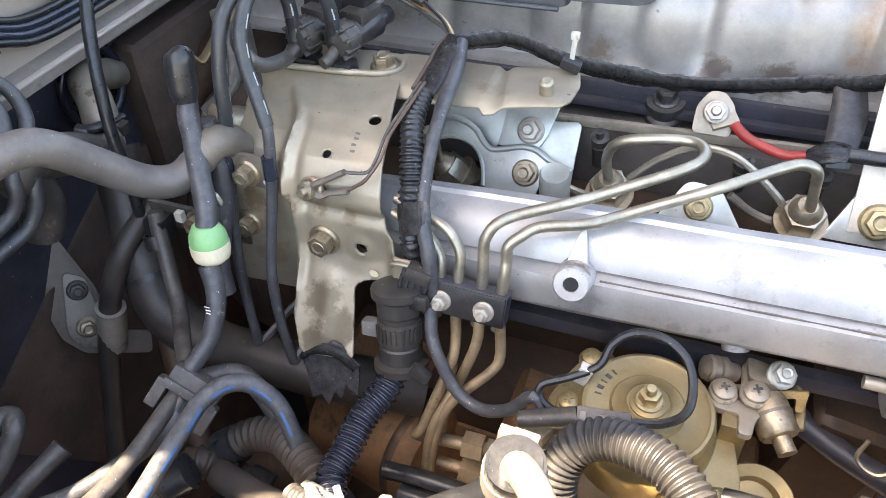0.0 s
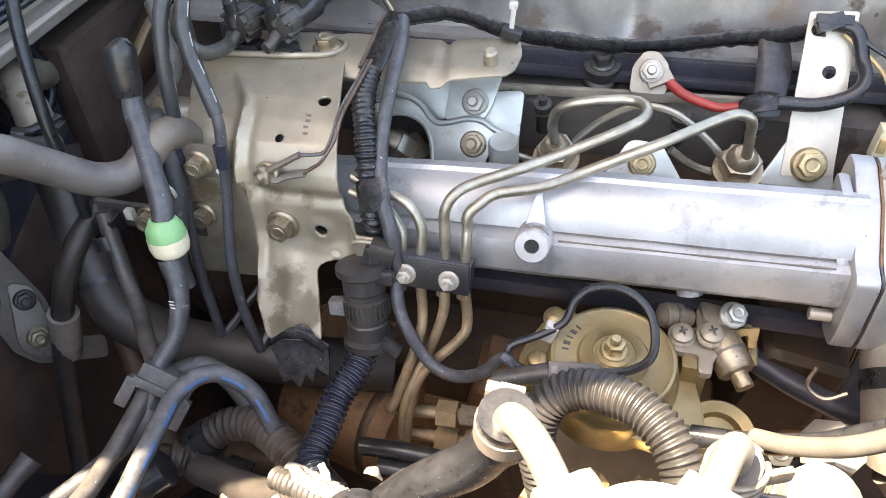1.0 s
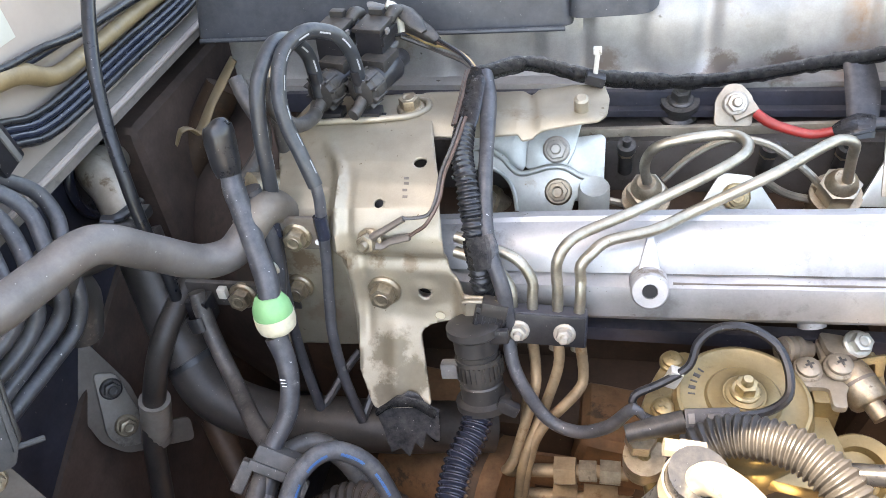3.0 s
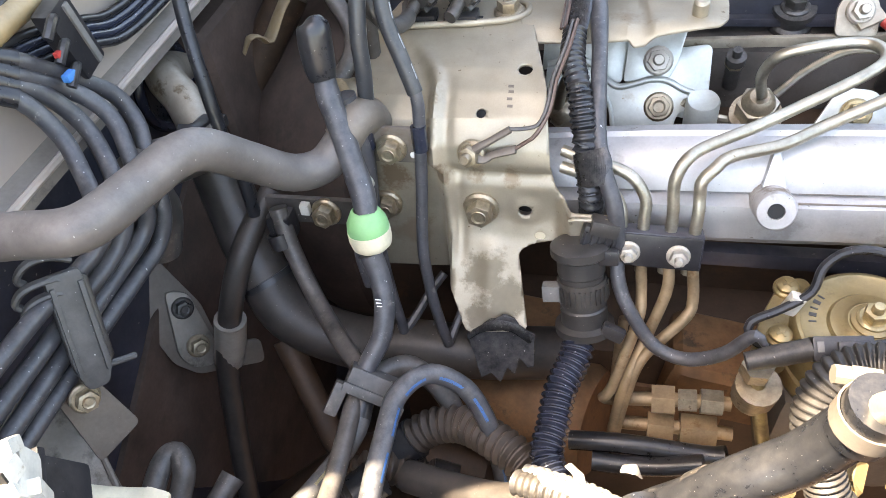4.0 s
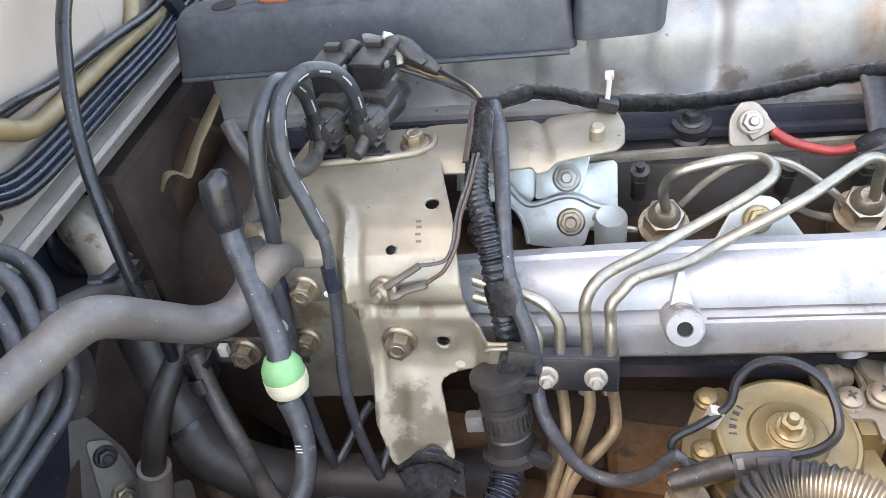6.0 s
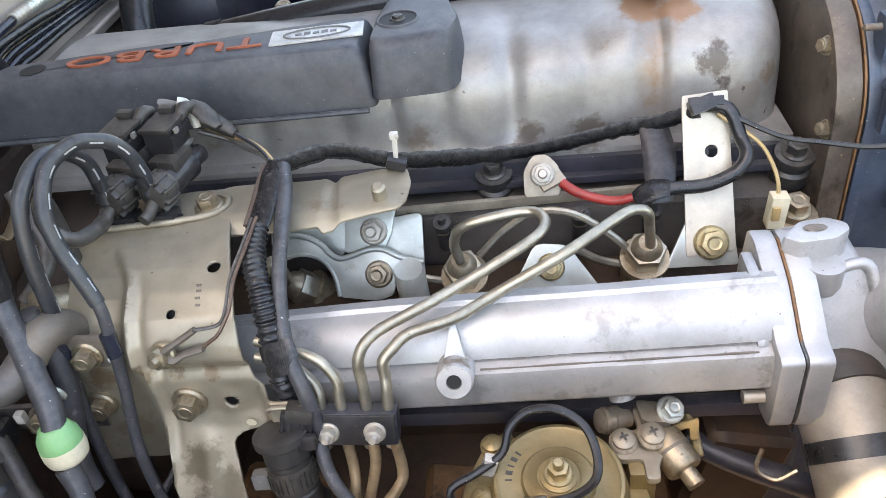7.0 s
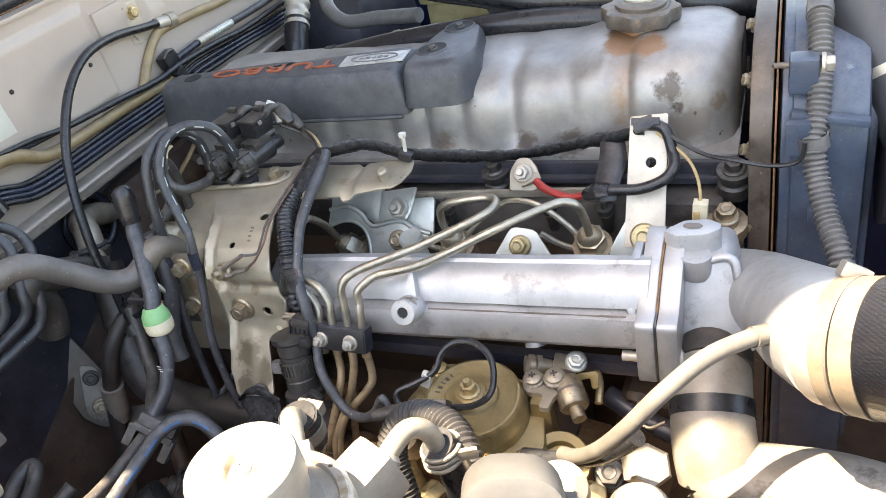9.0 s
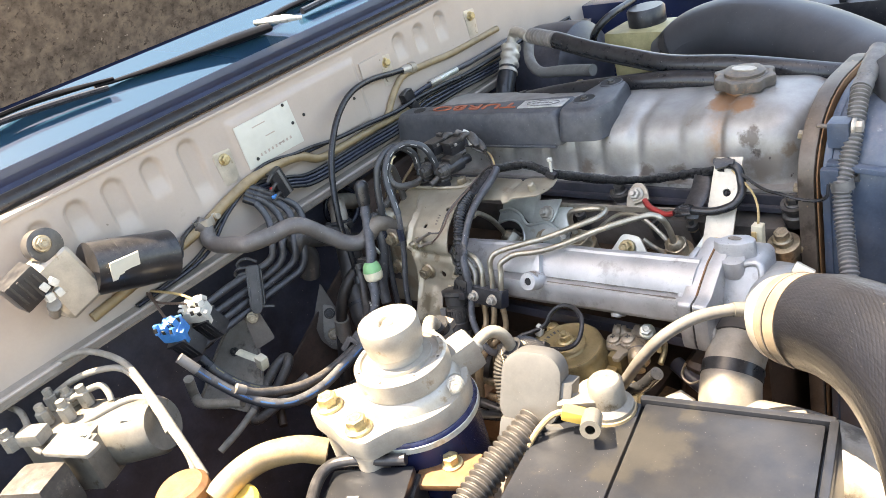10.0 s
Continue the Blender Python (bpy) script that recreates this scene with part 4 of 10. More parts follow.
for hx, hy in ((0.112, 0.000), (0.122, 0.054)):
    # Flat black disc paints the shade of a well; nothing is sunk.
    part("well_shade", lathe([(0.0, 0.0184), (0.0125, 0.0185), (0.0135, 0.0186), (0.0135, 0.0178)], 26, tm @ Matrix.Translation((hx, hy, 0))), "inkshade", tc, "flat dark disc for the shade in a bolt well")
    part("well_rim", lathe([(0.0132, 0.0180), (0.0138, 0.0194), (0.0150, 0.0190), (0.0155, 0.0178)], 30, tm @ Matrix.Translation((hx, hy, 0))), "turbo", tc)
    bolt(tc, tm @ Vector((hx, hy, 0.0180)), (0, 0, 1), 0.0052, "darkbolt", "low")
part("well_shade", lathe([(0.0, 0.0160), (0.009, 0.0161), (0.009, 0.0155)], 22, tm @ Matrix.Translation((-0.150, -0.020, 0))), "inkshade", tc, "flat dark disc for the shade in a bolt well")
fc = bpy.data.curves.new("letters", "FONT")
fc.body, fc.size, fc.extrude, fc.bevel_depth, fc.offset, fc.align_x, fc.align_y = "TURBO", 0.030, 0.0006, 0.0002, -0.0002, "CENTER", "CENTER"
fo = new("letters_source", fc)
lm = bpy.data.meshes.new_from_object(fo.evaluated_get(bpy.context.evaluated_depsgraph_get()))
bpy.data.objects.remove(fo)
lm.materials.append(M["orange"])
link("letters", lm, shell_ob, tm @ Matrix.Translation((-0.055, -0.0125, 0.0164)) @ Matrix.Rotation(math.pi + 0.05, 4, "Z") @ Matrix.Diagonal((1.46, 0.74, 1, 1)), "raised faded orange letters")
badge_ob = part("badge_plate", box((0.066, 0.024, 0.0014), tm @ Matrix.Translation((0.055, -0.007, 0.0164)) @ Matrix.Rotation(0.06, 4, "Z"), 0.0004), "badge", tc, "worn silver badge plate")
ring_ = [(0.0235 * math.cos(a), 0.0085 * math.sin(a), 0.0) for a in (2 * math.pi * k / 24 for k in range(25))]
bdm = tm @ Matrix.Translation((0.055, -0.007, 0.0174)) @ Matrix.Rotation(0.06, 4, "Z")
part("badge_oval", tube([bdm @ Vector(q) for q in ring_], 0.0007, 6, 0.003, caps=False), "conduitgrey", badge_ob, "worn grey oval line on the badge")
for k in range(5):
    part("badge_bar", box((0.0045, 0.0028 + 0.0012 * (k % 2), 0.0005), bdm @ Matrix.Translation((-0.013 + 0.0062 * k, 0.0006 * (k % 2), 0)), 0), "conduitgrey", badge_ob)

# belt cover at the front of the engine
belt = thing("timing_cover", (0.26, 0.6, 0.9), "blue-grey plastic timing belt cover with a dirty metal backplate", "timing cover")
bp_out = smooth_outline([(0.500, 0.80), (0.78, 0.80), (0.78, 1.20), (0.72, 1.250), (0.60, 1.258), (0.545, 1.245), (0.510, 1.205)], 0.03)
YZ = Matrix(((0, 0, 1, 0), (1, 0, 0, 0), (0, 1, 0, 0), (0, 0, 0, 1)))
part("backplate", prism(bp_out, 0.016, Matrix.Translation((0.2345, 0, 0)) @ YZ, 0.002), "greasyplate", belt, "greasy brown-grey metal backplate")
part("seam", prism([(y * 0.985 + 0.0095, z) for y, z in bp_out], 0.0016, Matrix.Translation((0.2375, 0, 0)) @ YZ, 0.0005), "rust", belt, "rusty seam")
c_out = smooth_outline([(0.508, 0.80), (0.77, 0.80), (0.77, 1.20), (0.71, 1.244), (0.60, 1.253), (0.550, 1.240), (0.516, 1.200)], 0.03)
part("front_cover", prism(c_out, 0.060, Matrix.Translation((0.299, 0, 0)) @ YZ, 0.007), "greyblue", belt)
part("cover_rim", prism([(y * 1.02 - 0.0125, z * 1.003 - 0.003) for y, z in c_out], 0.008, Matrix.Translation((0.248, 0, 0)) @ YZ, 0.002), "greyblue", belt)
part("cover_lug", box((0.020, 0.020, 0.026), Matrix.Translation((0.254, 0.532, 1.234)), 0.004), "greyblue", belt)
bolt(belt, (0.266, 0.532, 1.240), (1, 0, 0), 0.008, "dustyalu", label="grey cover bolt")
part("bolt_tip", lathe([(0, -0.004), (0.0022, -0.002), (0.0022, 0.012), (0, 0.012)], 12, at((0.236, 0.532, 1.240), (1, 0, 0))), "dirtysteel", belt)
for y_, z_ in ((0.512, 1.185), (0.507, 1.12), (0.535, 1.232), (0.60, 1.250)):
    bolt(belt, (0.2185, y_ + 0.006, z_ - 0.006), (-1, -0.3, 0.3), 0.0065, "bolt")
part("cover_ledge", box((0.052, 0.010, 0.006), Matrix.Translation((0.272, 0.514, 1.206)) @ Matrix.Rotation(0.15, 4, "Y"), 0.002), "greyblue", belt)
part("cover_step", prism(smooth_outline([(0.530, 0.85), (0.74, 0.85), (0.74, 1.19), (0.70, 1.222), (0.61, 1.230), (0.565, 1.218), (0.536, 1.185)], 0.02), 0.008, Matrix.Translation((0.306, 0, 0)) @ YZ, 0.003), "greyblue", belt)
for z_ in (1.19, 1.13, 1.06, 0.98):
    part("cover_tab", box((0.010, 0.006, 0.014), Matrix.Translation((0.266, 0.506, z_)), 0.002), "greyblue", belt)

# brown bulkhead padding and gearbox housing behind the engine
tagged(part("wall_padding", box((0.03, 0.60, 0.34), Matrix.Translation((-0.415, 0.78, 0.99)), 0.012, segs=3), "fuzz"), "brown fibrous padding on the firewall", kind="structure")
gbx = thing("bell_housing", (-0.34, 0.62, 0.7), "dirty brown gearbox bell housing behind the engine", "gearbox")
part("housing", lathe([(0, 0.05), (0.15, 0.05), (0.17, 0.03), (0.17, 0.0), (0.13, -0.08), (0, -0.08)], 40, at((-0.345, 0.62, 0.96), (1, 0, 0))), "fuzz", gbx)
for a_ in (40, 75, 110, 145):
    bolt(gbx, (-0.292, 0.62 + 0.158 * math.cos(radians(a_)), 0.96 + 0.158 * math.sin(radians(a_))), (1, 0, 0), 0.011, "darkbolt")
tun = [(p[1], p[2]) for p in ((-0.423, 0.228, 0.959), (-0.423, 0.372, 1.038), (-0.423, 0.432, 1.068), (-0.423, 0.491, 1.067), (-0.423, 0.708, 0.900), (-0.423, 0.465, 0.566))]
tagged(part("wall_insulation", prism(smooth_outline(tun, 0.006), 0.012, Matrix.Translation((-0.4205, 0, 0)) @ YZ, 0.002), "fuzz"), "grimy brown insulation sheet on the firewall", kind="structure")
# raised bonnet over the scuttle, hinged by the windscreen, wider at the hinge
bon = thing("bonnet", (-0.62, 0.6, 1.40), "raised dark blue bonnet with a brown lined underside", "bonnet")
bon_m = Matrix.Translation((-0.62, 0.0, 1.42)) @ Matrix.Rotation(radians(-63), 4, "Y")
# Near edge and hinge corner shaped to place the shade on the engine.
bon_out = [(0.0, -0.15), (0.15, -0.10), (0.21, -0.05), (0.27, 0.065), (1.36, 0.073), (1.36, 1.41), (0.0, 1.41)]
part("skin", prism(bon_out, 0.006, bon_m @ Matrix.Translation((0, 0, 0.015)), 0.002), "bodyblue", bon)
part("lining", prism([(0.012 + x * 0.98, 0.005 + y * 0.995) for x, y in bon_out], 0.010, bon_m @ Matrix.Translation((0, 0, 0.008)), 0.003), "lining", bon, "brown speckled insulation mat")
# ---- intake manifold ----
man = thing("intake_manifold", (0.0, 0.41, 1.09), "bright cast aluminium intake manifold with a bolted flange and elbow", "intake manifold")
mp = [(0.425, 1.130), (0.4185, 1.1460), (0.4135, 1.1510), (0.4060, 1.1522), (0.4038, 1.1498), (0.3990, 1.1488), (0.3945, 1.1468), (0.3900, 1.1438), (0.3865, 1.1405), (0.3835, 1.1365), (0.3812, 1.1325), (0.3795, 1.1290), (0.3820, 1.1272), (0.3765, 1.1258), (0.3722, 1.1245), (0.3706, 1.1205), (0.3690, 1.112), (0.3688, 1.1035), (0.3740, 1.0965), (0.392, 1.091), (0.425, 1.089)]
mb = bmesh.new()
rings = []
for i in range(49):
    x = -0.165 + 0.325 * i / 48
    k = 1.0 - 0.10 * max(0.0, (-0.06 - x) / 0.1)
    ring = []
    for y, z in mp:
        yy, zz = 0.410 + (y - 0.410) * k, 1.122 + (z - 1.122) * k
        ring.append(mb.verts.new((x, yy - 0.004 * (x - 0.05) / 0.1 * 0.3, zz + 0.045 * (x - 0.1) + 0.0006 * noise.noise(Vector((x * 30, y * 40, z * 40))))))
    rings.append(ring)
for a, b in zip(rings, rings[1:]):
    for k in range(len(a)):
        mb.faces.new((a[k], a[(k + 1) % len(a)], b[(k + 1) % len(b)], b[k]))
mb.faces.new(rings[0])
mb.faces.new(rings[-1])
part("manifold_tube", mb, "alu", man, sharp=26)
part("end_web", prism(smooth_outline([(0.3755, 1.10), (0.3755, 1.129), (0.398, 1.1500), (0.409, 1.1550), (0.430, 1.155), (0.430, 1.092), (0.392, 1.092)], 0.004), 0.007, Matrix.Translation((0.1525, 0, 0)) @ YZ, 0.0025), "alu", man)
part("lower_nub", lathe([(0, -0.008), (0.008, -0.006), (0.008, 0.006), (0, 0.008)], 16, at((0.073, 0.381, 1.094), (0.2, -0.6, -1)), None), "alu", man)
part("top_nub", lathe([(0.0055, -0.003), (0.0055, 0.0015), (0, 0.002)], 18, at((0.070, 0.4035, 1.1455), (0, -0.6, 1))), "alu", man)
rb = lathe([(0.0045, 0.0135), (0.0098, 0.0135), (0.0108, 0.0120), (0.0112, -0.01), (0.0, -0.012)], 28, at((-0.022, 0.372, 1.1225), (0, -0.92, 0.42)))
lathe([(0.0045, 0.0135), (0.0042, 0.004), (0, 0.003)], 20, at((-0.022, 0.372, 1.1225), (0, -0.92, 0.42)), rb)
boss_ob = part("threaded_boss", rb, "alurough", man, "round threaded boss with a hole")
# Black disc puts the hole's shade into colour.
part("boss_hole_shade", lathe([(0.0042, 0.0125), (0, 0.0125)], 18, at((-0.022, 0.372, 1.1225), (0, -0.92, 0.42))), "inkshade", boss_ob)
part("boss_web", prism([(-0.007, 0), (0.007, 0), (0.0015, 0.024), (-0.0015, 0.024)], 0.012, at((-0.022, 0.3735, 1.128), (0, -0.80, 0.6), (0, 0.6, 0.8)) @ Matrix.Rotation(math.pi, 4, "Z") @ Matrix.Rotation(math.pi, 4, "Z"), 0.001), "alu", man)
part("vacuum_nipple", lathe([(0.0, -0.05), (0.0105, -0.05), (0.0105, 0.006), (0.0095, 0.008), (0.008, 0.0075), (0.0, 0.0065)], 24, at((-0.056, 0.460, 1.123), (0, -0.2, 1))), "bright", man)
for y_, z_, x_end in ((0.3806, 1.1283, 0.148), (0.3752, 1.1256, 0.146)):
    part("dirt_seam", tube([(x_, y_ - 0.012 * (x_ - 0.05) - 0.0003, z_ + 0.045 * (x_ - 0.1)) for x_ in (-0.008 + (x_end + 0.008) * k / 12 for k in range(13))], [0.0003 + 0.0005 * abs(math.sin(k * 2.3 + y_ * 900)) for k in range(13)], 6, 0.003, rough=0.3), "dirtysteel", man, "dirt packed along the casting groove")
# flange pair with the gasket seam between
fo_ = smooth_outline([(0.3610, 1.078), (0.380, 1.074), (0.396, 1.082), (0.405, 1.09), (0.456, 1.09), (0.446, 1.158), (0.432, 1.160), (0.404, 1.152), (0.388, 1.1425), (0.3735, 1.1335), (0.3600, 1.1325), (0.3590, 1.09)], 0.005)
part("flange", prism(fo_, 0.013, Matrix.Translation((0.1665, 0, 0)) @ YZ, 0.0018), "alu", man)
part("flange_gasket", prism([(0.425 + (y - 0.425) * 0.992, 1.12 + (z - 1.12) * 0.992) for y, z in fo_], 0.0012, Matrix.Translation((0.1678, 0, 0)) @ YZ), "darkbolt", man, "thin dark gasket")
part("rust_line", prism(smooth_outline([(0.444, 1.155), (0.432, 1.1605), (0.404, 1.1525), (0.388, 1.143), (0.3735, 1.134), (0.3745, 1.131), (0.42, 1.130)], 0.002), 0.0016, Matrix.Translation((0.1680, 0, 0)) @ YZ, 0.0004), "rust", man, "rusty edge of the gasket")
part("elbow_flange", prism(fo_, 0.014, Matrix.Translation((0.1820, 0, 0)) @ YZ, 0.0018), "alu", man)
bolt(man, (0.1825, 0.373, 1.092), (1, 0, 0), 0.0085, "dustyalu", "hex")
part("stud", lathe([(0, -0.012), (0.004, -0.012), (0.004, 0.0), (0, 0.0)], 12, at((0.153, 0.373, 1.092), (1, 0, 0))), "zinc", man)
XZ = Matrix(((1, 0, 0, 0), (0, 0, -1, 0), (0, 1, 0, 0), (0, 0, 0, 1)))
el = tube([(0.184, 0.448, 1.103), (0.206, 0.447, 1.104), (0.231, 0.430, 1.113), (0.250, 0.388, 1.133), (0.264, 0.346, 1.155), (0.278, 0.3150, 1.171)], [0.027, 0.027, 0.0290, 0.0330, 0.0360, 0.0362], 40, 0.004)
part("elbow", el, "alu", man, sharp=70)
lean = Matrix(((1, 0, 0, 0), (0, 1, 0.55, 0.415 - 0.55 * 1.147), (0, 0, 1, 0), (0, 0, 0, 1)))
part("elbow_wall", prism(smooth_outline([(0.176, 1.094), (0.176, 1.150), (0.2085, 1.1505), (0.2140, 1.1465), (0.2165, 1.1370), (0.2190, 1.125), (0.2225, 1.110), (0.2275, 1.0955), (0.2100, 1.0925)], 0.003), 0.040, lean @ XZ, 0.002), "alu", man)
lip_run = [(0.176, 1.1485), (0.1957, 1.1488), (0.2045, 1.1510), (0.2105, 1.1512), (0.2150, 1.1478), (0.2170, 1.1375), (0.2195, 1.1255), (0.2233, 1.1105), (0.2285, 1.0955)]
part("wall_lip", tube([lean @ Vector((x, -0.001, z)) for x, z in lip_run], [0.0026, 0.0030, 0.0034, 0.0036, 0.0036, 0.0030, 0.0028, 0.0026, 0.0012], 10, 0.003), "alu", man)
top_run = [(p[0], p[1]) for p in ((0.166, 0.424, 1.167), (0.175, 0.418, 1.167), (0.194, 0.420, 1.167), (0.205, 0.428, 1.167), (0.205, 0.435, 1.167), (0.195, 0.441, 1.167), (0.179, 0.438, 1.167))]
block_ob = part("top_block", prism(smooth_outline(top_run, 0.003), 0.024, Matrix.Translation((0, 0, 1.1675)), 0.0022), "alu", man)
boss_at = Vector((0.189, 0.415, 1.142))
part("elbow_boss", lathe([(0, -0.009), (0.005, -0.0085), (0.009, -0.0065), (0.0108, -0.002), (0.0108, 0.012), (0, 0.012)], 26, Matrix.Translation(boss_at)), "alu", man)
# Raised dark disc paints the shade of a recess in the block's top.
part("recess_shade", lathe([(0.0052, 0.0), (0.0048, 0.0006), (0, 0.0006)], 20, Matrix.Translation((0.186, 0.430, 1.168)) @ Matrix.Diagonal((1.3, 0.6, 1, 1))), "dirtysteel", block_ob, "dark disc for the shade in a recess")
part("hose_spigot", tube([(0.270, 0.3200, 1.167), (0.278, 0.3150, 1.171), (0.292, 0.3085, 1.1755)], 0.0355, 40, 0.004), "dustyalu", man)
part("nipple", lathe([(0, -0.03), (0.0046, -0.03), (0.0046, 0.0), (0.0040, 0.002), (0, 0.002)], 16, at((0.232, 0.3150, 1.1705), (-0.75, -0.62, 0.25))), "dustyalu", man)

# ---- big woven air hose on the elbow ----
ah = thing("air_hose", (0.30, 0.28, 1.18), "large black woven rubber air hose, dusty on top", "air hose")
hp = [(0.2840, 0.3120, 1.1730), (0.2925, 0.3080, 1.1758), (0.3230, 0.2935, 1.1850), (0.3560, 0.2720, 1.1860), (0.3860, 0.2440, 1.1720), (0.4080, 0.2140, 1.1440), (0.4200, 0.1900, 1.1050), (0.4250, 0.1750, 1.0500), (0.4260, 0.1700, 0.9900)]
part("hose_wall", tube(hp, [0.0352, 0.0372, 0.0400, 0.0420, 0.0425, 0.0425, 0.0425, 0.0425, 0.0425], 48, 0.004), "braid", ah)
part("clamp", tube([(0.2755, 0.3160, 1.1700), (0.2835, 0.3122, 1.1728)], [0.0368, 0.0374], 48, 0.002), "cuff", ah, "wide dusty steel hose clamp")
part("clamp_rib", tube([(0.2835, 0.3122, 1.1728), (0.2847, 0.3116, 1.1732)], 0.0381, 48, 0.001), "dirtysteel", ah)
part("clamp_cuff", tube([(0.2847, 0.3116, 1.1732), (0.2950, 0.3068, 1.1766)], [0.0376, 0.0384], 48, 0.002), "cuff", ah, "brownish dusty cuff")
part("clamp_screw", box((0.016, 0.010, 0.009), at((0.2800, 0.3380, 1.2020), (0.4, 0.5, 0.8)), 0.002), "dustyalu", ah, "clamp screw housing")
bh = thing("breather_hose", (0.16, 0.28, 1.10), "grey dusty breather hose from elbow down to the pump", "hose")
part("hose_wall", tube([(0.2400, 0.3230, 1.1680), (0.2285, 0.3120, 1.1720), (0.2070, 0.2920, 1.1730), (0.1860, 0.2720, 1.1630), (0.1660, 0.2640, 1.1400), (0.1460, 0.2690, 1.1110), (0.1270, 0.2830, 1.0840), (0.1120, 0.2960, 1.0680)], 0.0052, 16, 0.004), "agedhose", bh)
part("hose_end", tube([(0.2385, 0.3215, 1.1685), (0.2300, 0.3135, 1.1716)], 0.0062, 16, 0.003), "agedhose", bh)

# ---- aluminium air pipe under the flange ----
ap = thing("air_pipe", (0.22, 0.36, 1.0), "dusty cast air pipe with a black band, below the elbow", "air pipe")
# Dark colour here stands for shade on the top of the pipe.
part("upper_hose", tube([(0.1985, 0.415, 1.070), (0.1990, 0.402, 1.076), (0.2000, 0.388, 1.079), (0.2010, 0.378, 1.078)], 0.0290, 32, 0.005), "brownrubber", ap, "dark upper length for the pipe's shaded top")
part("pipe_neck", tube([(0.2005, 0.384, 1.079), (0.2020, 0.366, 1.073), (0.2040, 0.348, 1.062), (0.2070, 0.334, 1.048), (0.211, 0.326, 1.034)], [0.0275, 0.0275, 0.0280, 0.0285, 0.0290], 34, 0.004), "dirtypipe", ap)
part("band", tube([(0.2028, 0.3590, 1.0695), (0.2040, 0.3490, 1.0630)], 0.0287, 34, 0.002), "rubber", ap, "black rubber band")
part("pipe_bend", tube([(0.2110, 0.327, 1.036), (0.222, 0.321, 1.030), (0.246, 0.320, 1.030), (0.290, 0.316, 1.030), (0.340, 0.305, 1.020), (0.40, 0.28, 0.99)], [0.0292, 0.0305, 0.032, 0.034, 0.036, 0.038], 34, 0.006), "dirtypipe", ap)
part("lug", box((0.016, 0.012, 0.014), Matrix.Translation((0.305, 0.300, 1.062)) @ Matrix.Rotation(0.5, 4, "Z"), 0.003), "dustyalu", ap)

# ---- pressed mounting plate on the end of the head ----
plate = thing("mounting_plate", (-0.19, 0.37, 1.05), "dirty zinc-plated pressed steel bracket plate with ribs and holes", "bracket")


PROFILE = [(0.3225, 1.0440), (0.3330, 1.0565), (0.3490, 1.0780), (0.3610, 1.0960), (0.3655, 1.1060), (0.3668, 1.1140), (0.3668, 1.1300), (0.3672, 1.1420), (0.3708, 1.1535), (0.3800, 1.1670), (0.3930, 1.1765), (0.4080, 1.1825), (0.4350, 1.1862), (0.4620, 1.1880), (0.4900, 1.1892)]
ALONG = [0.0]
for (ya, za), (yb, zb) in zip(PROFILE, PROFILE[1:]):
    ALONG.append(ALONG[-1] + math.hypot(yb - ya, zb - za))


def ease(x, lo, hi):
    t = max(0.0, min(1.0, (x - lo) / (hi - lo)))
    return t * t * (3 - 2 * t)


def by_z(u, z):
    return (u, float(np.interp(z, [q[1] for q in PROFILE], ALONG)))


def by_y(u, y):
    return (u, float(np.interp(y, [q[0] for q in PROFILE[7:]], ALONG[7:])))


def bent(u, v):
    """Unrolled plate to place: it hangs before the head, rolls over and runs back; v is the length along it."""
    y, z = float(np.interp(v, ALONG, [q[0] for q in PROFILE])), float(np.interp(v, ALONG, [q[1] for q in PROFILE]))
    ya, za = float(np.interp(v - 0.004, ALONG, [q[0] for q in PROFILE])), float(np.interp(v - 0.004, ALONG, [q[1] for q in PROFILE]))
    yb, zb = float(np.interp(v + 0.004, ALONG, [q[0] for q in PROFILE])), float(np.interp(v + 0.004, ALONG, [q[1] for q in PROFILE]))
    k = math.hypot(yb - ya, zb - za)
    ny, nz_ = -(zb - za) / k, (yb - ya) / k
    over = ease(z, 1.137, 1.143)
    rim = -0.2085 + 0.006 * (1 - over) - 0.016 * ease(y, 0.395, 0.435)
    d = -0.0058 * ease(-u, -rim, -rim + 0.007) * (1 - ease(y, 0.415, 0.44))
    d += 0.0022 * math.exp(-((u - rim - 0.001) / 0.0030) ** 2) * (1 - ease(y, 0.40, 0.44)) * ease(z, 1.070, 1.085)
    d -= 0.0020 * math.exp(-((u - rim - 0.0075) / 0.0030) ** 2) * (1 - ease(y, 0.385, 0.41)) * ease(z, 1.078, 1.09)
    d -= 0.0042 * math.exp(-((z - 1.1375) / 0.0046) ** 2) * ease(u, rim - 0.002, rim + 0.004)
    d += 0.0016 * math.exp(-((u + 0.176) / 0.006) ** 2) * (1 - ease(z, 1.088, 1.10)) * ease(z, 1.05, 1.06)
    d += 0.0022 * math.exp(-(((u + 0.1562) ** 2 + (z - 1.114) ** 2) / 0.0085 ** 2) ** 2) * (1 if y < 0.375 else 0)
    d += 0.0014 * ease(z, 1.150, 1.156) * (1 - ease(y, 0.378, 0.392)) * math.exp(-((u + 0.183) / 0.020) ** 4)
    if z < 1.114:
        flat_ = ease(-u, 0.199, 0.208)
        y, ny, nz_ = y + (0.3668 - y) * flat_, ny + (-1 - ny) * flat_, nz_ * (1 - flat_)
    if y < 0.4:
        y -= 0.0135 * ease(u, -0.139, -0.128) * (1 - ease(z, 1.1225, 1.128))
    wave = 0.0005 * noise.noise(Vector((u * 55, v * 55, 3.0)))
    return Vector((u, y + ny * (d + wave), z + nz_ * (d + wave)))


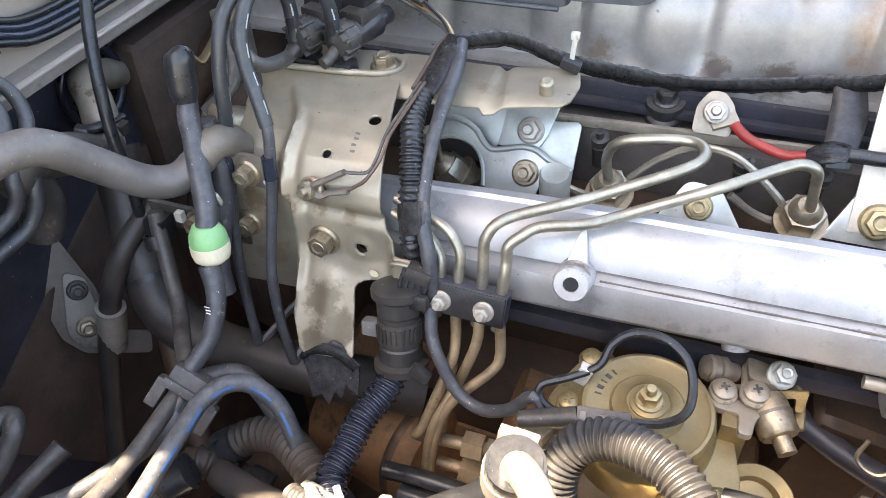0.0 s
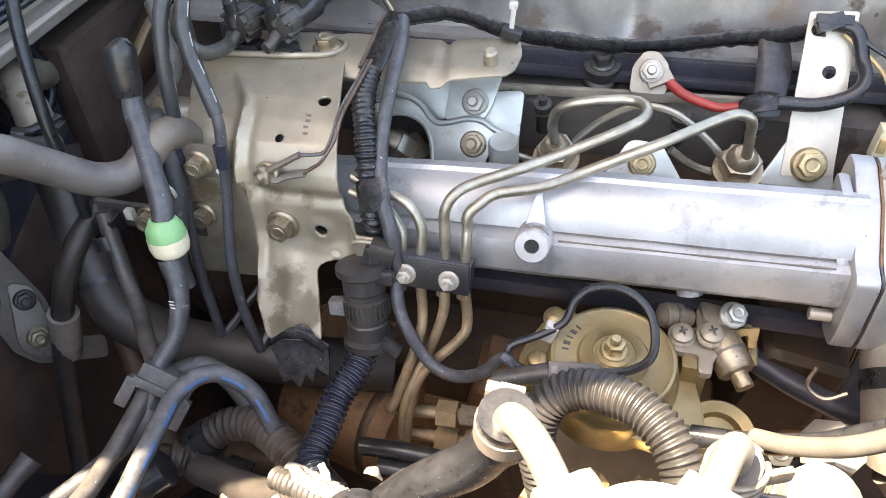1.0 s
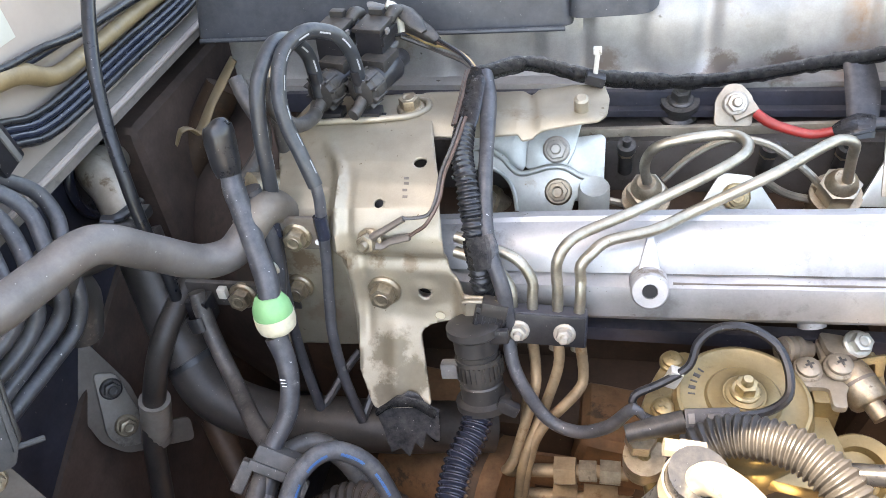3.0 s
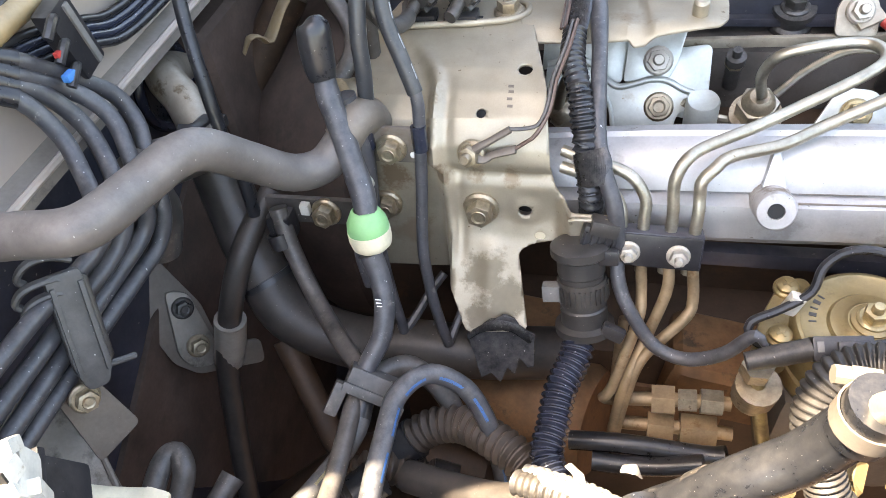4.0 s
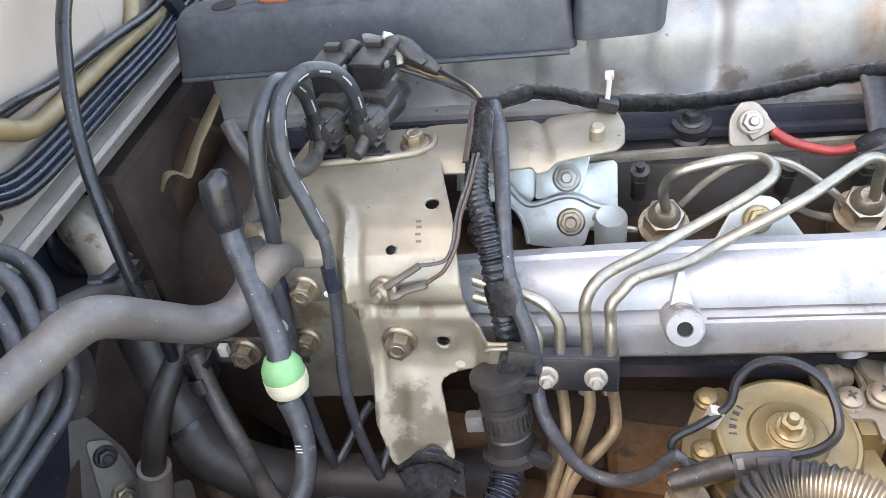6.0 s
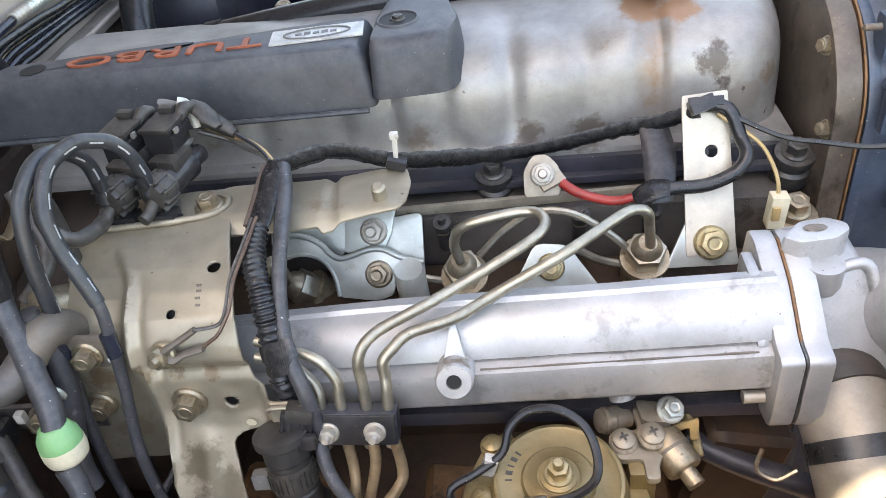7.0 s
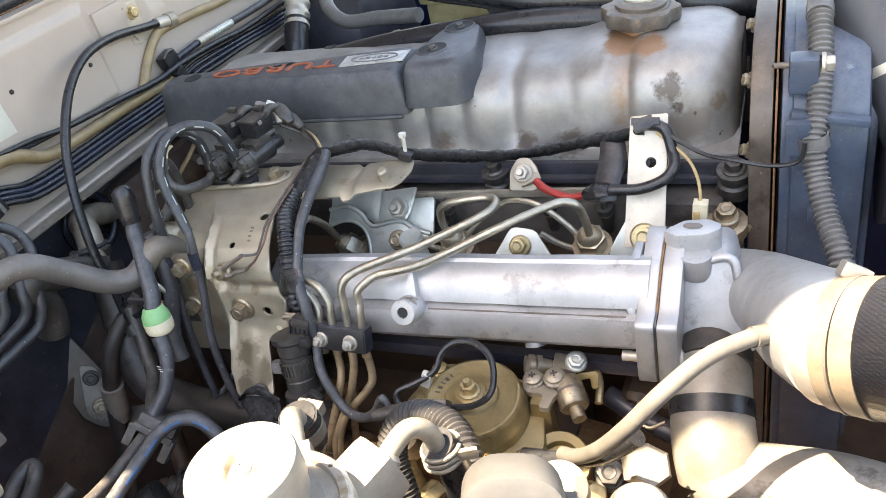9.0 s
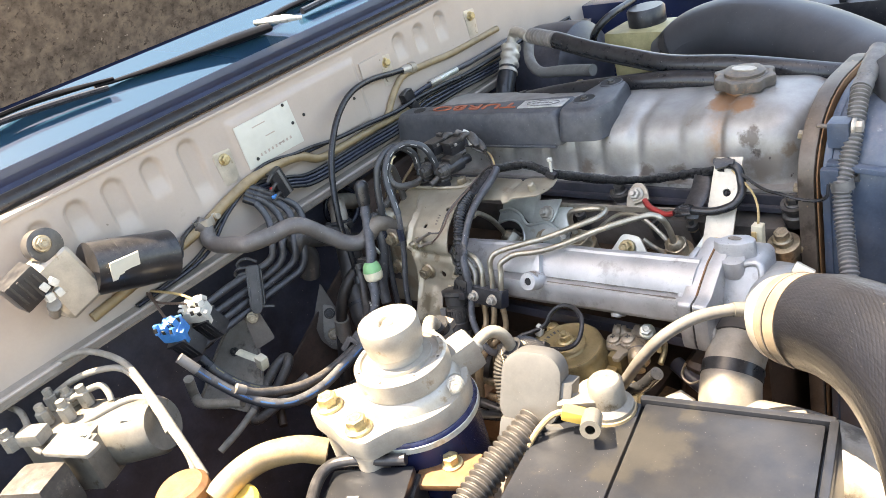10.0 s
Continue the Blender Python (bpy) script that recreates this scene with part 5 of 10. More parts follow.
def bent_sheet(outline, holes, spacing=0.0026):
    bm = prism(outline, 0.0001, None, 0, holes)
    low = [f for f in bm.faces if any(v.co.z < -0.00005 for v in f.verts)]
    bmesh.ops.delete(bm, geom=low, context="FACES")
    us = [p[0] for p in outline]
    vs = [p[1] for p in outline]
    for lo, hi, nrm in ((min(us), max(us), (1, 0, 0)), (min(vs), max(vs), (0, 1, 0))):
        n_ = int((hi - lo) / spacing)
        for k in range(1, n_):
            c = lo + (hi - lo) * k / n_
            bmesh.ops.bisect_plane(bm, geom=bm.verts[:] + bm.edges[:] + bm.faces[:], plane_co=Vector(nrm) * c, plane_no=nrm)
    for v in bm.verts:
        v.co = bent(v.co.x, v.co.y)
    return bm


po = smooth_outline([by_z(-0.266, 1.0525), by_z(-0.262, 1.14), by_z(-0.256, 1.160), by_y(-0.250, 0.400), by_y(-0.257, 0.424), by_y(-0.256, 0.438), by_y(-0.246, 0.478), by_y(-0.200, 0.478), by_y(-0.193, 0.480), by_y(-0.166, 0.481), by_y(-0.158, 0.468), by_y(-0.160, 0.452), by_y(-0.146, 0.395), by_z(-0.1425, 1.155), by_z(-0.1415, 1.138), by_z(-0.137, 1.1275), by_z(-0.130, 1.1235), by_z(-0.101, 1.1235), by_z(-0.100, 1.1005), by_z(-0.129, 1.0975), by_z(-0.152, 1.0935), by_z(-0.160, 1.0890), by_z(-0.152, 1.0500), by_z(-0.190, 1.0470), by_z(-0.2005, 1.0680), by_z(-0.208, 1.0555)], 0.005)
pb = bent_sheet(po, [(*by_z(-0.1562, 1.114), 0.0042), (*by_z(-0.1811, 1.1690), 0.0029), (*by_y(-0.1592, 0.408), 0.0042)])
po_ob = part("plate_sheet", pb, "plate", plate, sharp=65)
sol = po_ob.modifiers.new("thickness", "SOLIDIFY")
sol.thickness, sol.offset = 0.0018, -1
bolt(plate, (-0.1823, 0.3662, 1.1142), (0, -1, 0.05), 0.0108, "bolt")
bolt(plate, (-0.2418, 0.3712, 1.1090), (0, -1, 0.05), 0.0095, "bolt")
bolt(plate, (-0.1760, 0.4617, 1.1884), (0, -0.1, 1), 0.0092, "bolt")
# Black discs behind the holes paint their shade.
part("hole_shade", lathe([(0.0075, -0.006), (0, -0.006)], 18, at((-0.1562, 0.3668, 1.114), (0, -1, 0))), "inkshade", plate)
part("hole_shade", lathe([(0.006, -0.006), (0, -0.006)], 18, at((-0.1811, 0.3815, 1.1690), (0, -0.8, 0.6))), "inkshade", plate)
part("front_lip", tube([(-0.2555, 0.434, 1.184), (-0.250, 0.4415, 1.188), (-0.225, 0.444, 1.1890), (-0.198, 0.446, 1.1892), (-0.190, 0.448, 1.1890), (-0.174, 0.4515, 1.1888), (-0.1645, 0.4590, 1.1888), (-0.1650, 0.4690, 1.1892), (-0.1730, 0.4735, 1.1892)], [0.0012, 0.0020, 0.0022, 0.0022, 0.0022, 0.0022, 0.0021, 0.0020, 0.0010], 10, 0.003), "plate", plate, "raised bead along the top edge")
for k in range(4):
    part("stamped_bar", box((0.0030, 0.0016, 0.0005), Matrix.Translation(bent(*by_y(-0.1655 - 0.0005 * (k % 2), 0.3865 + 0.0034 * k))) @ Matrix.Rotation(radians(38), 4, "X"), 0), "dirtysteel", plate)
part("speck", lathe([(0.0032, 0.0006), (0, 0.0008)], 12, at(bent(*by_z(-0.1472, 1.0988)) + Vector((0, -0.0006, 0)), (0, -1, 0))), "cream", plate)

for x_ in (-0.2290, -0.2010):
    # Thin black bars lie on the plate as the shade in slots.
    part("foot_slot_shade", box((0.022, 0.0055, 0.0008), Matrix.Translation((x_, 0.4505, 1.1896)) @ Matrix.Rotation(0.06, 4, "Z"), 0.0003), "inkshade", plate, "dark bar for the shade in a slot under a valve foot")

# earth eyelet with twin wires
ey = thing("earth_terminal", (-0.185, 0.37, 1.15), "pair of dirty crimped eyelet terminals bolted to the plate", "cable terminal")
bolt(ey, (-0.1850, 0.3655, 1.1540), (-0.15, -0.93, 0.33), 0.0082, "bolt", "nut")
for (mx, mz), (ex, ez) in (((-0.1755, 1.1625), (-0.1630, 1.1690)), ((-0.1730, 1.1545), (-0.1600, 1.1580))):
    tongue_ = part("crimp", tube([(-0.1850, 0.3655, 1.1545), (mx - 0.004, 0.3640, mz - 0.002), (mx, 0.3650, mz), (ex, 0.3690 if ez > 1.16 else 0.366, ez)], [0.0068, 0.0040, 0.0034, 0.0034], 10, 0.003, flat=0.55), "dirtysteel", ey)
for k, run in enumerate(([(-0.1640, 0.3690, 1.1690), (-0.1560, 0.3700, 1.1690), (-0.1485, 0.3720, 1.1705), (-0.1440, 0.3760, 1.1790), (-0.1420, 0.3880, 1.1890), (-0.1370, 0.4050, 1.1980), (-0.1345, 0.4250, 1.2030)],
                         [(-0.1610, 0.3660, 1.1580), (-0.1550, 0.3670, 1.1620), (-0.1490, 0.3680, 1.1670), (-0.1425, 0.3760, 1.1770), (-0.1400, 0.3880, 1.1880), (-0.1350, 0.4050, 1.1975), (-0.1320, 0.4250, 1.2035)])):
    hose("earth_wire", run, 0.0011, "copper" if k else "rubbergrey", "thin brownish earth wire", "wire", "earth wires", seg=6, step=0.003)

# heat shield and bright brackets behind
hs = thing("heat_shield", (-0.10, 0.52, 1.17), "crimped grey-beige sheet metal heat shield", "heat shield")
shield = prism(smooth_outline([(-0.1743, 0.4790), (-0.1715, 0.4831), (-0.1330, 0.4878), (-0.1024, 0.4890), (-0.0973, 0.4845), (-0.0939, 0.4886), (-0.0661, 0.4927), (-0.0515, 0.4928), (-0.0478, 0.4774), (-0.0492, 0.4548), (-0.0535, 0.4486), (-0.0881, 0.4448), (-0.1011, 0.4400), (-0.1037, 0.4435), (-0.1251, 0.4425), (-0.1640, 0.4400)], 0.003), 0.0016, Matrix.Translation((0, 0, 1.187)), 0.0004)
for k in range(1, 24):
    bmesh.ops.bisect_plane(shield, geom=shield.verts[:] + shield.edges[:] + shield.faces[:], plane_co=(-0.174 + 0.0053 * k, 0, 0), plane_no=(1, 0, 0))
for k in range(1, 10):
    bmesh.ops.bisect_plane(shield, geom=shield.verts[:] + shield.edges[:] + shield.faces[:], plane_co=(0, 0.440 + 0.0053 * k, 0), plane_no=(0, 1, 0))
for v in shield.verts:
    crease = 0.0022 * math.exp(-((v.co.x + 0.0975 + 0.1 * (v.co.y - 0.465)) / 0.0035) ** 2)
    v.co.z += 0.0012 * math.sin((v.co.x + 0.09) * 70) + 0.0010 * noise.noise(v.co * 45) - crease - 0.010 * ease(0.452 - v.co.y, 0.0, 0.016)
part("shield_sheet", shield, "plate", hs, "dusty grey-beige sheet", sharp=60)
part("shield_spigot", lathe([(0, -0.002), (0.0048, -0.002), (0.0045, 0.011), (0.003, 0.0125), (0, 0.0125)], 16, at((-0.0650, 0.4600, 1.187), (0, -0.3, 1))), "plate", hs)
LIFT = at((-0.0825, 0.4920, 1.1200), (0, -0.82, 0.57), (0, 0.57, 0.82))
part("shield_drop", prism(smooth_outline([(-0.0774, 0.0420), (-0.0200, 0.0400), (-0.0232, 0.0033), (-0.0273, -0.002), (-0.0415, 0.0070), (-0.0595, 0.0130), (-0.0786, 0.0080)], 0.002), 0.0016, LIFT @ Matrix.Translation((0, 0, -0.006)), 0.0004), "bright", hs, "pale greenish plated drop face")
lb_ = thing("lift_bracket", (-0.075, 0.49, 1.10), "bright plated engine lifting bracket with a large round cut-out", "bracket")
part("bracket_sheet", prism(smooth_outline([(0.0100, 0.0237), (0.0300, 0.0264), (0.0331, 0.0237), (0.0327, -0.0200), (0.0187, -0.0220), (0.0000, -0.0200), (0.0000, 0.0150)], 0.003), 0.003, LIFT @ Matrix.Translation((0, 0, -0.0025)), 0.0006), "bright", lb_)
part("bracket_upper", prism(smooth_outline([(-0.0209, 0.0300), (0.0164, 0.0350), (0.0111, 0.0129), (0.0060, 0.0030), (-0.0077, 0.0010), (-0.0232, 0.0010)], 0.0025), 0.0026, LIFT @ Matrix.Translation((0, 0, 0.0008)), 0.0006), "bright", lb_, "bright upper sheet")
arm_run = [(-0.0739, 0.0124), (-0.0596, 0.0161), (-0.0482, 0.0142), (-0.0393, 0.0092), (-0.0330, 0.0021), (-0.0264, -0.0017), (-0.0171, 0.0000), (-0.0054, 0.0034), (0.0058, 0.0027), (0.0167, -0.0030), (0.0331, -0.0075), (0.0326, -0.0144), (0.0203, -0.0166), (0.0134, -0.0196), (0.0103, -0.0306), (-0.0011, -0.0340), (-0.0283, -0.0300), (-0.0309, -0.0161), (-0.0370, -0.0056), (-0.0469, 0.0001), (-0.0585, 0.0009), (-0.0704, -0.0030), (-0.0766, -0.0068)]
part("bracket_arch", prism(smooth_outline(arm_run, 0.003), 0.0030, LIFT @ Matrix.Translation((0, 0, 0.0035)), 0.0010), "bright", lb_, "bent pressed arm")
part("arch_fold", tube([LIFT @ Vector((x, y - 0.0008, 0.0040)) for x, y in arm_run[:11]], 0.0022, 10, 0.003), "bright", lb_)
part("arch_rim", tube([LIFT @ Vector((x, y + 0.0006, 0.0030)) for x, y in arm_run[16:]], 0.0016, 8, 0.003), "bright", lb_)
bolt(lb_, LIFT @ Vector((-0.0012, 0.0150, 0.0012)), (0, -0.82, 0.57), 0.0098, "dustyalu", "nut")
bolt(lb_, LIFT @ Vector((0.0010, -0.0150, 0.0036)), (0, -0.82, 0.57), 0.0098, "bolt", "hex")

# upright strip bracket near the front
st = thing("strip_bracket", (0.145, 0.48, 1.11), "bright zinc strip bracket with a hole and a yellowish bolt", "bracket")
strip = prism(smooth_outline([(-0.0150, 0.063), (0.0145, 0.065), (0.0155, -0.040), (-0.0165, -0.043)], 0.002), 0.0025, at((0.1435, 0.497, 1.151), (0, -0.82, 0.57), (0, 0.57, 0.82)), 0.0005, [(-0.0025 * -1, 0.026, 0.0042)])
part("strip", strip, "zinc", st)
# Shade of the strip's hole, painted as a black disc.
part("strip_hole_shade", lathe([(0.0042, -0.002), (0, -0.002)], 16, at((0.141, 0.5125, 1.1718), (0, -0.82, 0.57), (0, 0.57, 0.82))), "inkshade", st)
bolt(st, (0.143, 0.4775, 1.1235), (0, -0.82, 0.57), 0.0115, "brass")
part("strip_foot", prism(smooth_outline([(-0.028, -0.012), (0.02, -0.012), (0.016, 0.02), (-0.012, 0.02)], 0.003), 0.004, at((0.141, 0.477, 1.1195), (0, -0.82, 0.57), (0, 0.57, 0.82)), 0.0006), "bright", st)
tb = thing("tripod_bracket", (0.038, 0.475, 1.09), "bright triangular plated bracket with a brass-coloured bolt", "bracket")
part("bracket_sheet", prism(smooth_outline([(-0.034, -0.022), (0.036, -0.022), (0.010, 0.016), (-0.012, 0.018)], 0.006), 0.0035, at((0.040, 0.476, 1.1095), (0, -0.82, 0.57), (0, 0.57, 0.82)), 0.0008), "bright", tb)
bolt(tb, (0.038, 0.4745, 1.1125), (0, -0.82, 0.57), 0.0095, "brass")

# glow plug rail with its lug
gr = thing("glow_rail", (0.03, 0.515, 1.135), "grey metal glow plug bus rail", "bus rail")
part("rail", box((0.22, 0.004, 0.007), Matrix.Translation((0.010, 0.5145, 1.1405)) @ Matrix.Rotation(radians(-2), 4, "Y"), 0.001), "oldalu", gr)
part("rail_lug", prism(smooth_outline([(-0.013, -0.014), (0.012, -0.014), (0.012, 0.006), (0.004, 0.015), (-0.006, 0.015), (-0.013, 0.004)], 0.004), 0.004, at((0.036, 0.519, 1.157), (0, -0.82, 0.57), (0, 0.57, 0.82)), 0.0008), "oldalu", gr)
bolt(gr, (0.036, 0.5175, 1.1595), (0, -0.82, 0.57), 0.0085, "dustyalu", "nut")
for gx in (-0.035, 0.060, 0.108):
    g_ = thing("glow_plug", (gx, 0.503, 1.12), "slim dark glow plug terminal with a nut", "glow plug", "glow plugs")
    part("stem", lathe([(0, -0.02), (0.005, -0.02), (0.005, 0.004), (0.0065, 0.004), (0.0065, 0.010), (0.003, 0.010), (0.003, 0.016), (0, 0.016)], 12, at((gx, 0.503, 1.128), (0, -0.35, 1))), "darkbolt", g_)
    part("nut", prism([(0.0065 * math.cos(radians(60 * k)), 0.0065 * math.sin(radians(60 * k))) for k in range(6)], 0.005, at((gx, 0.5012, 1.1335), (0, -0.35, 1)), 0.0006), "bolt", g_)

# injectors
IAX = Vector((0, -0.40, 0.92))
for ix, iy, iz, IAX in ((-0.1385, 0.4880, 1.0930, Vector((-0.55, -0.22, 0.62))), (-0.021, 0.4735, 1.1130, Vector((-0.05, -0.40, 0.92))), (0.1005, 0.4750, 1.1180, Vector((0, -0.40, 0.92)))):
    j = thing("injector", (ix, iy, iz - 0.03), "brownish steel fuel injector with a hex union nut", "injector", "injectors")
    mm = at((ix, iy, iz), IAX)
    body_ = part("injector_body", lathe([(0, -0.05), (0.014, -0.05), (0.0145, -0.008), (0.0165, -0.007), (0.0165, -0.003), (0, -0.003)], 24, mm), "bolt", j)
    part("union_nut", prism([(0.0132 * math.cos(radians(60 * k)), 0.0132 * math.sin(radians(60 * k))) for k in range(6)], 0.014, mm @ Matrix.Translation((0, 0, 0.010)), 0.0012), "pipe", j)
    part("union_top", lathe([(0.0105, 0.010), (0.0088, 0.015), (0.006, 0.0175), (0, 0.0175)], 20, mm), "bolt", j)
    part("return_port", tube([mm @ Vector((-0.012, 0, -0.012)), mm @ Vector((-0.03, 0.004, -0.010)), mm @ Vector((-0.045, 0.008, 0.0))], 0.0028, 8, 0.005), "pipe", body_)
hose("leak_off_hose", [(-0.010, 0.482, 1.120), (0.008, 0.488, 1.136), (0.030, 0.490, 1.148), (0.055, 0.488, 1.146), (0.080, 0.482, 1.130), (0.092, 0.478, 1.118)], 0.0026, "pipe", "thin brown leak-off pipe between the injectors", "fuel pipe", seg=8)

# fuel pipes from the clamp block
R_ = 0.0034
fp = "thin bare steel high-pressure fuel pipe"
hose("fuel_pipe", [(-0.076, 0.352, 1.085), (-0.074, 0.359, 1.118), (-0.075, 0.364, 1.138), (-0.074, 0.366, 1.145), (-0.070, 0.371, 1.151), (-0.061, 0.380, 1.153), (-0.037, 0.393, 1.157), (-0.018, 0.406, 1.159), (0.017, 0.424, 1.169), (0.032, 0.437, 1.172), (0.034, 0.450, 1.172), (0.025, 0.459, 1.171), (-0.000, 0.457, 1.169), (-0.018, 0.458, 1.162), (-0.024, 0.463, 1.146), (-0.0215, 0.4635, 1.131)], R_, "pipe", fp, "fuel pipe", "fuel pipes", step=0.003)
hose("fuel_pipe", [(-0.063, 0.352, 1.085), (-0.061, 0.359, 1.120), (-0.061, 0.364, 1.132), (-0.061, 0.366, 1.141), (-0.055, 0.371, 1.146), (-0.046, 0.379, 1.149), (-0.020, 0.388, 1.151), (0.003, 0.403, 1.154), (0.045, 0.419, 1.169), (0.078, 0.446, 1.172), (0.089, 0.454, 1.171), (0.097, 0.457, 1.166), (0.100, 0.464, 1.150), (0.1018, 0.4665, 1.132)], R_, "pipe", fp, "fuel pipe", "fuel pipes", step=0.003)
hose("fuel_pipe", [(-0.089, 0.352, 1.085), (-0.089, 0.359, 1.117), (-0.089, 0.363, 1.129), (-0.095, 0.367, 1.139), (-0.104, 0.371, 1.143), (-0.117, 0.374, 1.145), (-0.136, 0.380, 1.148)], R_, "pipe", fp, "fuel pipe", "fuel pipes", step=0.003)
hose("fuel_pipe", [(-0.102, 0.352, 1.085), (-0.101, 0.359, 1.114), (-0.102, 0.363, 1.123), (-0.107, 0.366, 1.131), (-0.115, 0.368, 1.138), (-0.136, 0.374, 1.141)], R_, "pipe", fp, "fuel pipe", "fuel pipes", step=0.003)
hose("fuel_pipe", [(-0.1300, 0.4150, 1.1700), (-0.1340, 0.4300, 1.1660), (-0.1420, 0.4600, 1.1390), (-0.1480, 0.4840, 1.1050)], R_, "pipe", fp, "fuel pipe", "fuel pipes", step=0.003)
for p_ in ([(-0.089, 0.352, 1.094), (-0.087, 0.345, 1.072), (-0.088, 0.335, 1.059), (-0.100, 0.315, 1.019), (-0.104, 0.315, 1.007), (-0.081, 0.330, 0.987)],
           [(-0.074, 0.352, 1.095), (-0.073, 0.345, 1.078), (-0.081, 0.335, 1.050), (-0.093, 0.315, 1.020), (-0.098, 0.310, 0.979)],
           [(-0.061, 0.352, 1.096), (-0.058, 0.345, 1.070), (-0.062, 0.338, 1.061), (-0.083, 0.325, 1.039), (-0.091, 0.315, 1.015), (-0.096, 0.310, 0.976)],
           [(-0.095, 0.360, 1.032), (-0.097, 0.350, 1.005), (-0.098, 0.340, 0.976)]):
    hose("fuel_pipe", p_, R_, "rustpipe", "dirty brown steel fuel pipe running down to the pump", "fuel pipe", "lower fuel pipes", step=0.004)
cb = thing("pipe_clamp_block", (-0.085, 0.355, 1.09), "dark clamp block with two studs, on the fuel pipes", "pipe clamp")
cbm = Matrix.Translation((-0.084, 0.3545, 1.1025)) @ Matrix.Rotation(radians(2), 4, "Y") @ Matrix.Rotation(radians(-18), 4, "X")
part("clamp_body", box((0.055, 0.013, 0.021), cbm, 0.0015), "darkmetal", cb)
part("clamp_face", box((0.053, 0.003, 0.0195), cbm @ Matrix.Translation((0, -0.0062, 0)), 0.001), "plastic", cb)
for sx in (-0.0125, 0.0145):
    bolt(cb, cbm @ Vector((sx, -0.0075, -0.001)), (0, -1, 0.32), 0.0066, "dustyalu", "nut", "nut")
part("bar", box((0.34, 0.010, 0.012), Matrix.Translation((0.03, 0.395, 1.060)), 0.002), "darkmetal", eng, "dark horizontal bar under the manifold")
# ---- wiring over the engine ----
th_run = [(-0.133, 0.479, 1.203), (-0.100, 0.500, 1.200), (-0.060, 0.500, 1.190), (-0.016, 0.530, 1.170), (0.016, 0.536, 1.167), (0.049, 0.540, 1.169), (0.090, 0.540, 1.177), (0.118, 0.535, 1.184), (0.140, 0.528, 1.194)]
th = thing("taped_harness", th_run[3], "wiring loom wound in wrinkled black tape above the manifold", "wiring loom")
part("loom", tube(th_run, [0.0054, 0.0050, 0.0050, 0.0054, 0.0050, 0.0048, 0.0052, 0.0054, 0.0050], 18, 0.0016, rough=0.28), "tape", th)
for k, w in ((0, 0.3), (1, 0.6), (3, 0.1), (3, 0.7), (5, 0.2), (6, 0.6)):
    a, b = Vector(th_run[k]), Vector(th_run[k + 1])
    c_, up_ = a.lerp(b, w), Vector((0, -0.6, 0.8))
    part("tape_end", tube([c_ + up_ * 0.0050, c_.lerp(b, 0.15) + up_ * 0.0056 + Vector((0, -0.001, 0)), c_.lerp(b, 0.3) + up_ * 0.0046 + Vector((0, -0.003, -0.001))], [0.0010, 0.0022, 0.0008], 8, 0.002, flat=0.35, rough=0.3), "tape", th, "lifted end of the tape")
mh_run = [(-0.1322, 0.4780, 1.2045), (-0.1322, 0.4620, 1.2035), (-0.1325, 0.4450, 1.2000), (-0.1335, 0.4250, 1.1955), (-0.1330, 0.4070, 1.1888), (-0.1285, 0.3910, 1.1812), (-0.1245, 0.3780, 1.1640), (-0.1212, 0.3660, 1.1460), (-0.1185, 0.3610, 1.1286), (-0.1190, 0.3650, 1.1120), (-0.1195, 0.3600, 1.0980), (-0.1202, 0.3470, 1.0880)]
mh = thing("main_harness", mh_run[4], "thick black taped wiring loom with a ribbed length, before the manifold", "wiring loom")
part("taped_top", tube(mh_run[:4], [0.0070, 0.0075, 0.0072, 0.0066], 18, 0.002, rough=0.08, flat=0.8), "tape", mh)
part("ribbed_length", tube(mh_run[3:7], [0.0070, 0.0078, 0.0078, 0.0070], 20, 0.002, ribs=(0.0036, 0.16), rough=0.05), "rubber", mh, "ribbed black conduit length")
part("lower_ribs", tube(mh_run[6:], [0.0068, 0.0076, 0.0080, 0.0078, 0.0078, 0.0076], 20, 0.002, ribs=(0.0046, 0.15), rough=0.09), "rubber", mh)
part("tape_wrap", tube([(-0.1205, 0.3700, 1.1560), (-0.1180, 0.3650, 1.1490), (-0.1165, 0.3610, 1.1410)], [0.0092, 0.0102, 0.0094], 18, 0.002, rough=0.10, flat=0.75, mark=(1, 0, 0)), "tape", mh, "tape wound round loom and cable")
for k in range(9):
    c_ = Vector(mh_run[6]).lerp(Vector(mh_run[8]), 0.12 + 0.1 * k)
    part("tape_tail", tube([c_ + Vector((-0.0062, -0.0045, 0.0006)), c_ + Vector((-0.0015, -0.0078, 0.0010)), c_ + Vector((0.0035, -0.0074, 0.0022 * math.sin(k * 2.1)))], 0.0008, 6, 0.002), "rubber", mh)
for k, shade in enumerate(("copper", "rubbergrey", "copper")):
    off = Vector((-0.0052 - 0.0012 * k, -0.0022 + 0.0016 * k, 0.0040 - 0.0012 * k))
    part("loose_strand", tube([Vector(q) + off for q in mh_run[:4]], 0.0010, 6, 0.003), shade, mh, "brown strand beside the tape")
